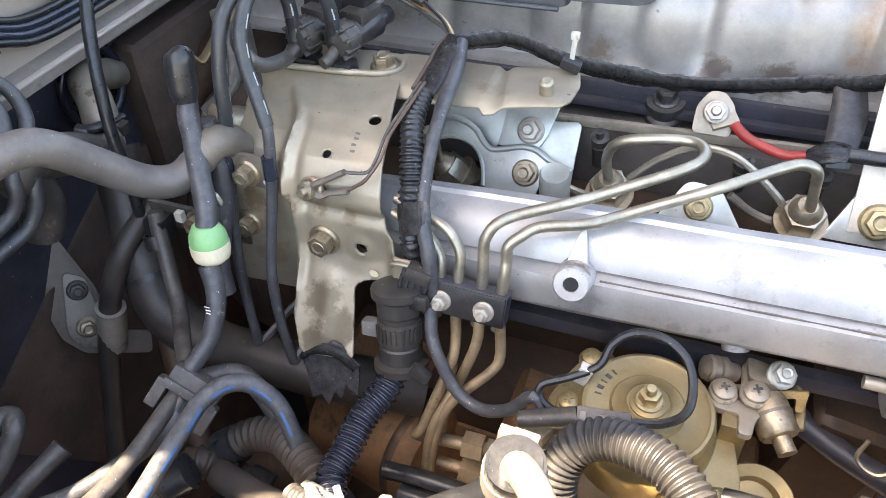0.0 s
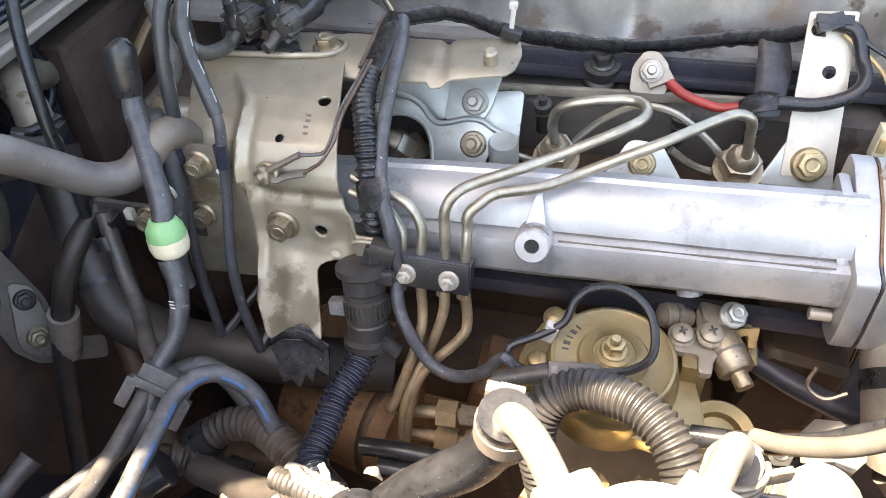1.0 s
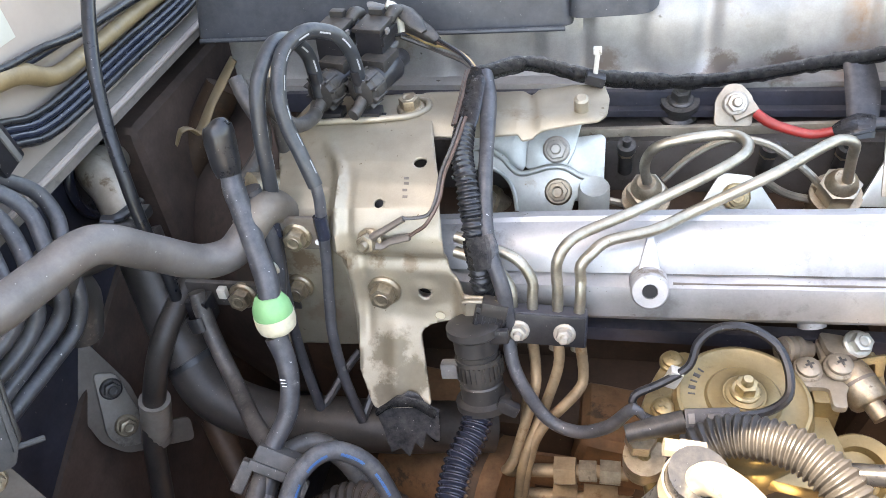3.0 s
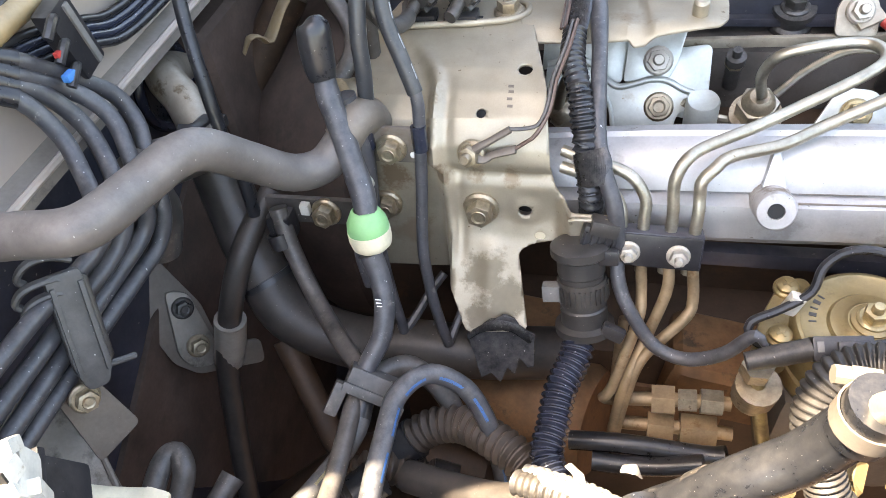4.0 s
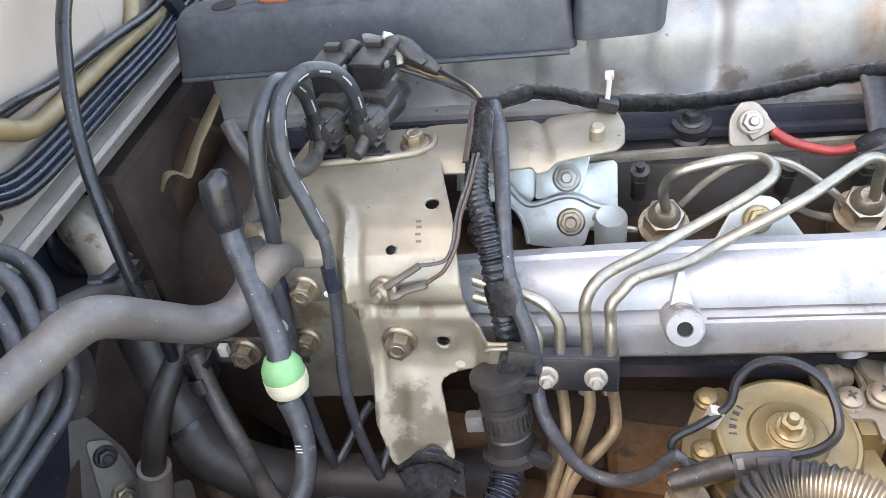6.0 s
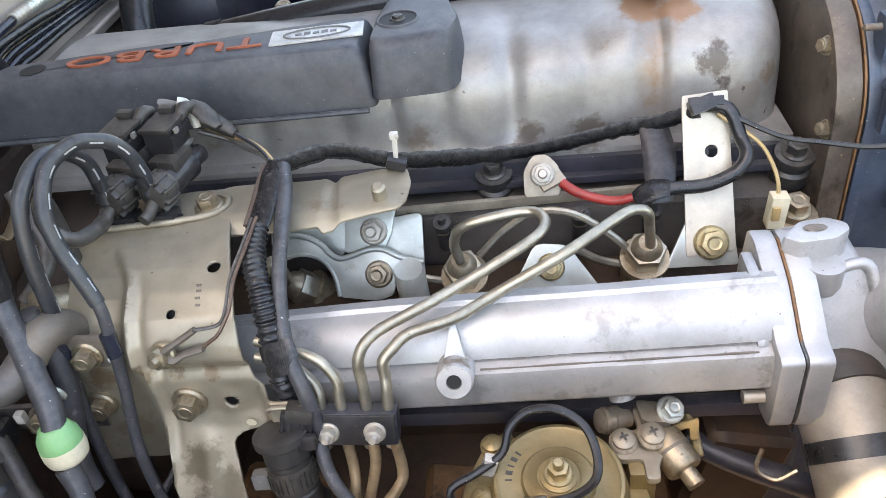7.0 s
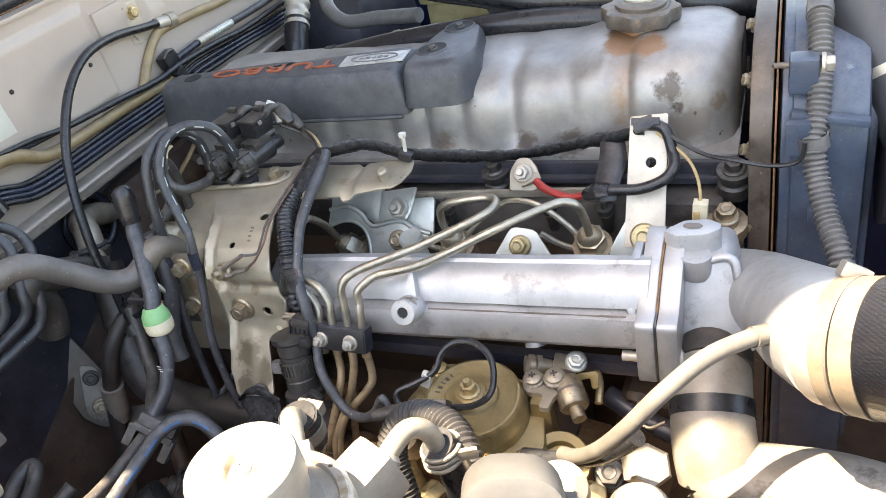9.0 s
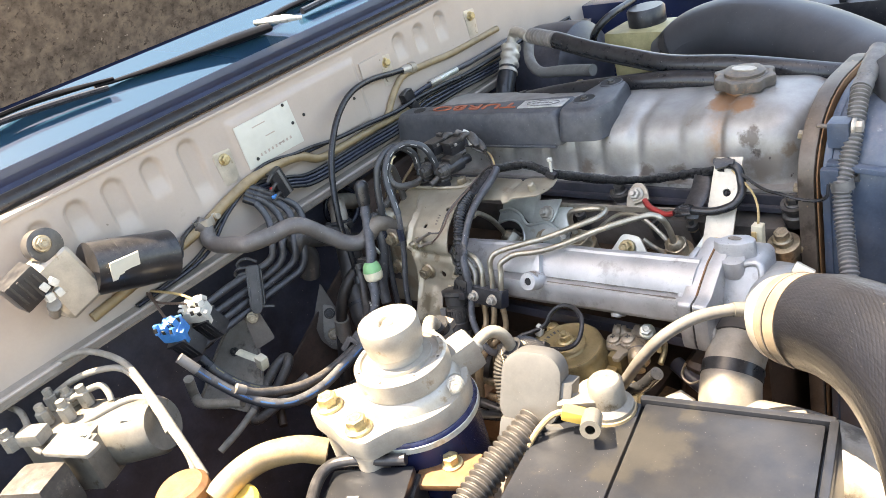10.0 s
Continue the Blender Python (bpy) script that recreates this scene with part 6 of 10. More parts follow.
hose("side_cable", [(-0.1270, 0.4760, 1.2050), (-0.1225, 0.4560, 1.2000), (-0.1205, 0.4350, 1.1950), (-0.1190, 0.4150, 1.1890), (-0.1180, 0.3950, 1.1780), (-0.1165, 0.3780, 1.1610), (-0.1125, 0.3640, 1.1480), (-0.1058, 0.3540, 1.1320), (-0.1030, 0.3495, 1.1150), (-0.1025, 0.3470, 1.0980)], [0.0050, 0.0052, 0.0050, 0.0044, 0.0044, 0.0044, 0.0046, 0.0048, 0.0044, 0.0042], "linegrey", "grey-black sheathed cable beside the taped loom", "cable", step=0.004)
hose("sensor_cable", [(-0.1025, 0.347, 1.098), (-0.1000, 0.338, 1.086), (-0.093, 0.330, 1.073), (-0.078, 0.322, 1.054), (-0.060, 0.316, 1.052), (-0.042, 0.312, 1.065), (-0.029, 0.310, 1.085), (-0.021, 0.306, 1.076)], [0.0042, 0.0042, 0.004, 0.004, 0.004, 0.004, 0.0034, 0.001], "linegrey", "grey-black sensor cable hanging in a bow", "cable", step=0.004)
for k, (off, shade) in enumerate((((0, 0, 0), "copper"), ((0.003, 0.002, -0.003), "tanwire"), ((-0.003, 0.002, 0.002), "rubber"), ((0.001, -0.003, -0.005), "rubbergrey"))):
    o_ = Vector(off)
    hose("thin_wire", [Vector((-0.1900, 0.5120, 1.2220)) + o_, Vector((-0.1720, 0.5080 + 0.002 * k, 1.2160 - 0.003 * (k % 2))) + o_, Vector((-0.1560, 0.4980, 1.2150)) + o_, Vector((-0.1420, 0.4870, 1.2120)) + o_ * 0.6, Vector((-0.1330, 0.4780, 1.2060)) + o_ * 0.3], 0.0012 + 0.0003 * (k % 2), shade, "thin loose wire above the loom", "wire", "loose wires", seg=6, step=0.004)
hose("rubber_boot", [(-0.1900, 0.5140, 1.2230), (-0.1800, 0.5110, 1.2240), (-0.1700, 0.5070, 1.2200), (-0.1620, 0.5030, 1.2160)], [0.0050, 0.0062, 0.0055, 0.0030], "conduit", "dusty torn rubber boot on the solenoid wires", "boot", step=0.003, rough=0.15)
zt = thing("cable_tie", (-0.059, 0.485, 1.19), "white cable tie mount with a black clip on the heat shield", "cable tie")
part("clip", box((0.013, 0.009, 0.007), Matrix.Translation((-0.0575, 0.491, 1.193)) @ Matrix.Rotation(0.3, 4, "Y"), 0.002), "plastic", zt, "black clip")
part("tie_tail", box((0.0032, 0.002, 0.018), Matrix.Translation((-0.057, 0.492, 1.203)) @ Matrix.Rotation(0.08, 4, "Y"), 0.001), "white", zt)
part("tie_head", box((0.0055, 0.0045, 0.0045), Matrix.Translation((-0.0565, 0.492, 1.2125)), 0.0012), "white", zt)
rc = thing("power_cable", (0.10, 0.50, 1.15), "black power cable with a red sleeved lug on the rail", "cable")
part("black_run", tube([(0.140, 0.528, 1.198), (0.156, 0.522, 1.197), (0.163, 0.512, 1.182), (0.165, 0.500, 1.175), (0.158, 0.494, 1.167), (0.140, 0.490, 1.161), (0.120, 0.490, 1.160), (0.105, 0.491, 1.158)], 0.0046, 12, 0.004), "rubber", rc)
part("red_sleeve", tube([(0.095, 0.492, 1.154), (0.082, 0.494, 1.150), (0.066, 0.500, 1.151), (0.056, 0.505, 1.153), (0.049, 0.511, 1.156)], [0.0030, 0.0031, 0.0032, 0.0036, 0.0034], 12, 0.004), "red", rc, "bright red sleeve")
part("tape_wrap", tube([(0.116, 0.489, 1.161), (0.107, 0.490, 1.160), (0.095, 0.492, 1.153)], [0.0055, 0.0068, 0.005], 12, 0.004, rough=0.2), "tape", rc, "black tape wrap")
part("lug", box((0.018, 0.010, 0.003), Matrix.Translation((0.042, 0.516, 1.155)) @ Matrix.Rotation(0.5, 4, "X") @ Matrix.Rotation(0.5, 4, "Z"), 0.001), "oldalu", rc)
hose("drop_tape", [(0.112, 0.535, 1.181), (0.114, 0.520, 1.169), (0.112, 0.500, 1.159), (0.113, 0.492, 1.148)], [0.010, 0.0115, 0.010, 0.007], "plastic", "flat black plastic guide below the loom", "cable guide", flat=0.2)
wc = thing("loom_clip", (0.14, 0.528, 1.195), "black plastic loom clip on the strip bracket", "clip")
part("clip_body", box((0.016, 0.010, 0.014), at((0.140, 0.526, 1.199), (0, -0.8, 0.57)) @ Matrix.Rotation(0.3, 4, "Z"), 0.002), "plastic", wc)
part("clip_ears", box((0.022, 0.006, 0.005), at((0.142, 0.523, 1.203), (0, -0.8, 0.57)), 0.001), "plastic", wc)
hose("grey_wire", [(0.146, 0.524, 1.199), (0.184, 0.505, 1.185), (0.207, 0.495, 1.184), (0.235, 0.487, 1.183), (0.253, 0.483, 1.189), (0.256, 0.484, 1.203)], 0.0017, "rubber", "thin grey wire to the front conduit", "wire", seg=8)
hose("tan_wire", [(0.150, 0.522, 1.194), (0.173, 0.508, 1.180), (0.182, 0.500, 1.167), (0.185, 0.492, 1.156), (0.185, 0.490, 1.150)], 0.0013, "tanwire", "thin tan wire with a yellow plug", "wire", seg=6)
yp = thing("yellow_plug", (0.185, 0.488, 1.129), "small yellow plastic plug hanging by a wire", "connector")
part("plug_body", box((0.011, 0.010, 0.024), Matrix.Translation((0.185, 0.488, 1.139)) @ Matrix.Rotation(0.05, 4, "Y"), 0.001), "cream", yp)
part("plug_slot", box((0.005, 0.002, 0.010), Matrix.Translation((0.183, 0.482, 1.140)), 0.0005), "tanwire", yp)
ss = thing("sender_switch", (0.205, 0.510, 1.111), "dark hex sender with a threaded body", "sensor")
smm = at((0.203, 0.505, 1.122), (0, -0.3, 1))
part("body", lathe([(0, -0.04), (0.013, -0.04), (0.013, -0.012), (0.016, -0.012), (0.016, 0.0), (0.010, 0.001), (0.010, 0.006), (0, 0.007)], 20, smm), "bolt", ss)
bolt(ss, smm @ Vector((0, 0, 0.006)), (0, -0.3, 1), 0.0105, "bolt")

# grey conduit down the belt cover
fcnd = thing("front_conduit", (0.27, 0.47, 1.2), "grey corrugated wiring conduit strapped to the belt cover", "conduit")
cp = [(0.2635, 0.5980, 1.272), (0.2635, 0.566, 1.262), (0.2650, 0.540, 1.240), (0.2645, 0.520, 1.215), (0.2620, 0.503, 1.1935), (0.2650, 0.492, 1.172), (0.2720, 0.474, 1.150), (0.2800, 0.452, 1.135), (0.288, 0.43, 1.11)]
part("conduit_wall", tube(cp, 0.0088, 16, 0.004, ribs=(0.0042, 0.22)), "conduitgrey", fcnd)
part("upper_tape", tube([(0.2635, 0.63, 1.278), (0.2635, 0.598, 1.272), (0.2635, 0.566, 1.262)], 0.0095, 14, 0.004, rough=0.1), "conduitgrey", fcnd)
clamp(fcnd, cp[4], (-0.2, 0.1, 1), 0.0095, "conduitgrey", 0.010, "strap", "grey plastic strap")
part("strap_mount", box((0.016, 0.008, 0.026), Matrix.Translation((0.2515, 0.504, 1.196)), 0.001), "greyblue", fcnd)

# ---- solenoid valves and vacuum hoses ----
for dx, dy, dz in ((-0.0255, -0.005, 0.0015), (0.0, 0.0, 0.0)):
    nose, tail = Vector((-0.2030 + dx, 0.4510 + dy, 1.2070 + dz)), Vector((-0.1880 + dx, 0.4915 + dy, 1.2085 + dz))
    s_ = thing("solenoid_valve", nose - Vector((0, 0, 0.02)), "black vacuum solenoid valve with a dusty nose and an upright plug", "solenoid valve", "solenoid valves")
    mm = at(nose, nose - tail, (0, 0, 1))
    ln = (nose - tail).length
    part("valve_body", lathe([(0, -ln - 0.006), (0.0055, -ln - 0.006), (0.0062, -ln - 0.005), (0.0062, -ln + 0.006), (0.0092, -ln + 0.007), (0.0098, -ln + 0.008), (0.0098, -0.012), (0.0092, -0.011), (0, -0.011)], 28, mm), "plastic", s_)
    part("filter_nose", lathe([(0, 0.004), (0.005, 0.004), (0.0096, 0.002), (0.0104, -0.001), (0.0118, -0.002), (0.0122, -0.008), (0.0108, -0.009), (0.0104, -0.013), (0, -0.013)], 28, mm), "conduit", s_, "dusty ribbed nose")
    for k in range(10):
        part("nose_rib", box((0.0014, 0.0034, 0.012), mm @ Matrix.Rotation(k * math.pi / 5, 4, "Z") @ Matrix.Translation((0, 0.0112, -0.004)), 0.0004), "conduit", s_)
    part("port", tube([mm @ Vector((0, 0.004, 0.0)), mm @ Vector((0.0, 0.010, 0.003)), mm @ Vector((0.0, 0.016, 0.003))], 0.0032, 10, 0.003), "plastic", s_)
    part("port", tube([mm @ Vector((0.001, -0.004, 0.002)), mm @ Vector((0.002, -0.007, 0.010)), mm @ Vector((0.002, -0.008, 0.016))], 0.0040, 10, 0.003), "conduit", s_)
    mid = nose.lerp(tail, 0.52)
    part("body_saddle", box((0.019, 0.022, 0.009), Matrix.Translation(mid + Vector((-0.001, 0.004, 0.0085))) @ Matrix.Rotation(-0.25, 4, "Z"), 0.002), "conduit", s_, "dusty saddle over the coil")
    pm_ = Matrix.Translation((-0.2000 + dx, 0.4875 + dy, 1.2250 + dz)) @ Matrix.Rotation(-0.16, 4, "Z")
    plug_ = part("plug", box((0.0185, 0.023, 0.022), pm_, 0.0014, taper=0.96), "plastic", s_, "black square plug")
    part("plug_lid", box((0.0200, 0.0245, 0.0026), pm_ @ Matrix.Translation((0, 0, 0.0112)), 0.0008), "conduit", plug_, "dusty top of the plug")
    part("plug_rail", box((0.0022, 0.024, 0.0060), pm_ @ Matrix.Translation((0.0102, 0.0, 0.0040)), 0.0008), "plastic", plug_)
    part("plug_rail", box((0.0022, 0.022, 0.0030), pm_ @ Matrix.Translation((0.0100, 0.0, -0.0060)), 0.0008), "conduitgrey", plug_)
    part("plug_latch", box((0.0100, 0.0060, 0.0050), pm_ @ Matrix.Translation((-0.002, 0.0125, 0.0140)), 0.0012), "conduit", plug_)
    part("plug_catch", box((0.0020, 0.0040, 0.0036), pm_ @ Matrix.Translation((0.0112, -0.004, 0.0085)), 0.0006), "greyhose", plug_, "bleached catch")
    part("plug_boot", tube([pm_ @ Vector((0.006, 0.010, 0.008)), pm_ @ Vector((0.008, 0.016, 0.013)), pm_ @ Vector((0.010, 0.023, 0.010))], [0.0040, 0.0046, 0.0036], 12, 0.003), "conduit", plug_)
    part("foot", box((0.020, 0.012, 0.006), Matrix.Translation((-0.2030 + dx, 0.452, 1.1905)), 0.001), "plastic", s_)
    part("foot_neck", box((0.010, 0.014, 0.012), Matrix.Translation((-0.2025 + dx, 0.460, 1.1965)), 0.002), "conduit", s_)
tie2 = thing("white_tie", (-0.193, 0.510, 1.225), "bleached white plastic retainer on the solenoid plug", "retainer")
part("retainer_bar", tube([(-0.1960, 0.5090, 1.2400), (-0.1915, 0.5100, 1.2370), (-0.1885, 0.5085, 1.2290), (-0.1872, 0.5065, 1.2215)], [0.0030, 0.0040, 0.0032, 0.0026], 10, 0.002, rough=0.18), "white", tie2)
part("retainer_knob", tube([(-0.2085, 0.5110, 1.2380), (-0.2055, 0.5110, 1.2385), (-0.1975, 0.5105, 1.2370)], [0.0030, 0.0026, 0.0020], 10, 0.002, rough=0.12), "greyhose", tie2)
hose("torn_boot", [(-0.1890, 0.5120, 1.2370), (-0.1830, 0.5080, 1.2340), (-0.1760, 0.5040, 1.2290), (-0.1700, 0.5000, 1.2240)], [0.0036, 0.0064, 0.0066, 0.0030], "conduit", "dusty torn rubber flap beside the solenoid plug", "boot", step=0.003, rough=0.12, flat=0.55)
va = thing("vacuum_hose", (-0.232, 0.36, 1.1), "black vacuum hose with white dashes, looping to a steel pipe", "vacuum hose", "vacuum hoses")
part("hose_wall", tube([(-0.2290, 0.4440, 1.2080), (-0.2297, 0.4452, 1.2190), (-0.2315, 0.4445, 1.2369), (-0.2343, 0.4299, 1.2529), (-0.2374, 0.4109, 1.2575), (-0.2410, 0.3913, 1.2462), (-0.2428, 0.3806, 1.2209), (-0.2425, 0.3755, 1.1973), (-0.2440, 0.3745, 1.1790), (-0.2450, 0.3715, 1.1660)], 0.0046, 14, 0.003, mark=(0.75, -0.65, 0)), "dashed", va)
part("pipe", tube([(-0.2445, 0.3730, 1.1720), (-0.2455, 0.3690, 1.1560), (-0.2465, 0.3660, 1.1350), (-0.2470, 0.3610, 1.1120), (-0.2462, 0.3550, 1.0800), (-0.2425, 0.3490, 1.0480), (-0.2375, 0.3430, 1.0180)], 0.0036, 12, 0.004), "linegrey", va, "dusty grey sheathed pipe")
part("pipe_foot", tube([(-0.2375, 0.343, 1.018), (-0.230, 0.354, 1.026), (-0.223, 0.365, 1.035), (-0.214, 0.376, 1.044)], 0.0030, 8, 0.004), "linegrey", va)
vb = thing("vacuum_hose", (-0.205, 0.36, 1.1), "black vacuum hose with white dashes, looping to a steel pipe", "vacuum hose", "vacuum hoses")
part("hose_wall", tube([(-0.2035, 0.4500, 1.2080), (-0.2035, 0.4510, 1.2189), (-0.2038, 0.4469, 1.2356), (-0.2080, 0.4425, 1.2483), (-0.2153, 0.4349, 1.2556), (-0.2225, 0.4235, 1.2597), (-0.2298, 0.4068, 1.2553), (-0.2305, 0.3915, 1.2406), (-0.2279, 0.3846, 1.2233), (-0.2214, 0.3797, 1.2055), (-0.2150, 0.3750, 1.1869)], 0.0045, 14, 0.003, mark=(0.75, -0.65, 0)), "dashed", vb)
part("pipe", tube([(-0.2155, 0.3755, 1.1890), (-0.2138, 0.3730, 1.1800), (-0.2145, 0.3690, 1.1600), (-0.2155, 0.3640, 1.1350), (-0.2165, 0.3580, 1.1150), (-0.2170, 0.3500, 1.0900), (-0.2145, 0.3440, 1.0620), (-0.2105, 0.3400, 1.0380), (-0.2060, 0.3370, 1.0180)], 0.0036, 12, 0.004), "linegrey", vb, "dusty grey sheathed pipe")
part("pipe_foot", tube([(-0.206, 0.337, 1.018), (-0.202, 0.348, 1.026), (-0.196, 0.362, 1.038)], 0.0030, 8, 0.004), "linegrey", vb)
pc_ = thing("pipe_clip", (-0.225, 0.36, 1.155), "dark clip plate holding two vacuum pipes", "clip")
part("clip_plate", box((0.034, 0.003, 0.024), Matrix.Translation((-0.2310, 0.3705, 1.1550)), 0.001), "dirtysteel", pc_)
for x_ in (-0.2455, -0.2145):
    part("clip_loop", tube([(x_, 0.3690, 1.169), (x_, 0.3682, 1.162), (x_ + 0.0004, 0.3674, 1.154)], 0.0044, 12, 0.004), "bluesheen", pc_)
bolt(pc_, (-0.2320, 0.3690, 1.1535), (0, -1, 0.1), 0.0092, "bolt")
part("paint_dab", lathe([(0.0022, 0.0), (0.0018, 0.001), (0, 0.0014)], 10, at((-0.2195, 0.3690, 1.1490), (0, -1, 0.1))), "dash", pc_, "dab of white paint")
hose("vacuum_loop", [(-0.2330, 0.4460, 1.2010), (-0.2316, 0.4387, 1.1996), (-0.2289, 0.4205, 1.2043), (-0.2319, 0.4035, 1.2105), (-0.2398, 0.3990, 1.2228), (-0.2430, 0.4060, 1.2330), (-0.2470, 0.4160, 1.2300), (-0.2510, 0.4230, 1.2100), (-0.2540, 0.4260, 1.1700)], 0.0046, "rubbergrey", "dusty vacuum hose looping below the solenoid", "hose")
solo("cream_tie", tube([(-0.2450, 0.4120, 1.2270), (-0.2440, 0.4140, 1.2360), (-0.2415, 0.4160, 1.2425), (-0.2370, 0.4200, 1.2450)], [0.0012, 0.0018, 0.0022, 0.0012], 8, 0.002, flat=0.6), "cream", "curled cream plastic tie inside the hose loop", "cable tie")
hose("vacuum_branch", [(-0.280, 0.438, 1.224), (-0.274, 0.431, 1.214), (-0.264, 0.423, 1.201), (-0.261, 0.413, 1.190), (-0.265, 0.401, 1.182), (-0.271, 0.391, 1.176)], 0.0052, "rubbergrey", "dusty branch hose behind the capped hose", "hose")

# capped hose with the green and cream check valve
ch = thing("check_valve_hose", (-0.25, 0.33, 1.1), "black hose with rubber cap and green and cream check valve", "hose")
part("rubber_cap", tube([(-0.265, 0.375, 1.229), (-0.264, 0.374, 1.228), (-0.264, 0.373, 1.225), (-0.264, 0.371, 1.218), (-0.263, 0.368, 1.206), (-0.262, 0.366, 1.200)], [0.0046, 0.0080, 0.0090, 0.0092, 0.0086, 0.0072], 20, 0.002), "rubber", ch, "black rubber end cap")
part("spring_clip", tube([(-0.2500, 0.3520, 1.1600), (-0.2430, 0.3440, 1.1560), (-0.2385, 0.3440, 1.1500), (-0.2400, 0.3460, 1.1440), (-0.2470, 0.3470, 1.1480), (-0.2520, 0.3500, 1.1520)], 0.0016, 8, 0.002), "bright", ch, "bent wire spring clip")
part("upper_hose", tube([(-0.262, 0.368, 1.202), (-0.259, 0.361, 1.192), (-0.253, 0.353, 1.178), (-0.246, 0.342, 1.163), (-0.240, 0.333, 1.150), (-0.237, 0.325, 1.141)], [0.0058, 0.0066, 0.0068, 0.0066, 0.0068, 0.0062], 16, 0.003, rough=0.06), "linegrey", ch)
gm = at((-0.2375, 0.3245, 1.131), (-0.08, 0.16, 1))
part("valve_top", lathe([(0.006, 0.013), (0.008, 0.012), (0.0112, 0.006), (0.0118, 0.002), (0.0118, -0.001), (0, -0.001)], 26, gm), "green", ch, "green valve half")
part("valve_bottom", lathe([(0, 0.0), (0.0121, 0.0), (0.0121, -0.006), (0.0112, -0.010), (0.0085, -0.0125), (0.0055, -0.013)], 26, gm), "cream", ch, "cream valve half")
lowp = [(-0.237, 0.318, 1.118), (-0.232, 0.312, 1.105), (-0.229, 0.303, 1.093), (-0.230, 0.291, 1.079), (-0.236, 0.280, 1.069), (-0.238, 0.275, 1.065)]
part("lower_hose", tube(lowp, [0.0068, 0.0062, 0.0060, 0.0060, 0.0056, 0.0056], 16, 0.003), "linegrey", ch)
for k in range(4):
    part("print_bar", box((0.0030, 0.0006, 0.0016), Matrix.Translation(Vector(lowp[2]) + Vector((-0.001, -0.0044, 0.0046 + 0.0028 * (k - 1.5)))) @ Matrix.Rotation(radians(40), 4, "X"), 0), "dash", ch)
hose("valve_branch", [(-0.254, 0.369, 1.188), (-0.251, 0.367, 1.169), (-0.248, 0.363, 1.149), (-0.248, 0.358, 1.131), (-0.250, 0.349, 1.110), (-0.251, 0.342, 1.093), (-0.247, 0.336, 1.074)], 0.0068, "linegrey", "black hose behind the check valve", "hose")

# heater hose
hh = thing("heater_hose", (-0.32, 0.25, 1.18), "thick dusty grey-black heater hose in an S bend", "heater hose")
part("hose_wall", tube([(-0.398, 0.212, 1.245), (-0.394, 0.219, 1.235), (-0.388, 0.214, 1.223), (-0.374, 0.215, 1.216), (-0.344, 0.218, 1.218), (-0.316, 0.223, 1.220), (-0.309, 0.254, 1.2155), (-0.300, 0.275, 1.2165), (-0.294, 0.289, 1.2105), (-0.286, 0.309, 1.188), (-0.275, 0.328, 1.166), (-0.264, 0.342, 1.160), (-0.256, 0.352, 1.166), (-0.250, 0.360, 1.174)], 0.0102, 24, 0.004), "heaterhose", hh)
clamp(hh, (-0.397, 0.222, 1.243), (0, 0, 1), 0.0122, "dustyalu", 0.010)
part("steel_end", tube([(-0.254, 0.354, 1.169), (-0.248, 0.362, 1.176), (-0.245, 0.374, 1.172), (-0.245, 0.39, 1.15)], 0.0108, 22, 0.004), "dirtysteel", hh, "dull dirty steel pipe end")
part("paint_fleck", lathe([(0.0018, -0.001), (0.0014, 0.0), (0.0, 0.0004)], 8, at(Vector((-0.329, 0.213, 1.213)), (0.1, -0.75, 0.6)) @ Matrix.Diagonal((1.9, 0.7, 1, 1))), "dash", hh)
ep = thing("bypass_pipe", (-0.24, 0.40, 1.16), "dull steel coolant pipe stub behind the plate", "pipe")
part("stub", lathe([(0, -0.02), (0.0125, -0.02), (0.0125, 0.01), (0.009, 0.012), (0, 0.012)], 22, at((-0.262, 0.395, 1.168), (-0.4, -0.7, 0.4))), "bolt", ep)

# connector clamp on the loom and the glossy conduit
cn = thing("loom_connector", (-0.118, 0.34, 1.07), "black ribbed round connector with a worm clamp", "connector")
cax = Vector((-0.10, 0.30, 1)).normalized()
cm = at((-0.1205, 0.3370, 1.0825), cax) @ Matrix.Scale(1.15, 4)
part("connector_shell", lathe([(0, 0.026), (0.011, 0.026), (0.0145, 0.0245), (0.0145, 0.0205), (0.0118, 0.0185), (0.0118, 0.010), (0.0110, 0.009), (0.0110, -0.009), (0.0118, -0.010), (0.0118, -0.0185), (0.0150, -0.0200), (0.0150, -0.0240), (0.010, -0.026), (0, -0.026)], 28, cm), "ribbedhose", cn)
band_ = part("clamp_band", lathe([(0.0112, -0.0065), (0.0122, -0.0065), (0.0122, 0.0065), (0.0112, 0.0065)], 28, cm), "conduit", cn, "dusty toothed clamp band")
for k in range(28):
    part("clamp_tooth", box((0.0011, 0.0011, 0.0085), cm @ Matrix.Rotation(2 * math.pi * k / 28, 4, "Z") @ Matrix.Translation((0, 0.0126, 0)), 0), "conduit", band_)
part("clamp_screw", box((0.010, 0.007, 0.009), cm @ Matrix.Translation((-0.0145, -0.004, 0)), 0.0015), "conduitgrey", cn)
part("latch", box((0.012, 0.006, 0.007), cm @ Matrix.Translation((0.0145, -0.008, -0.021)) @ Matrix.Rotation(0.5, 4, "Y"), 0.002), "plastic", cn)
part("latch", box((0.010, 0.005, 0.008), cm @ Matrix.Translation((0.0140, -0.005, 0.020)), 0.002), "plastic", cn)
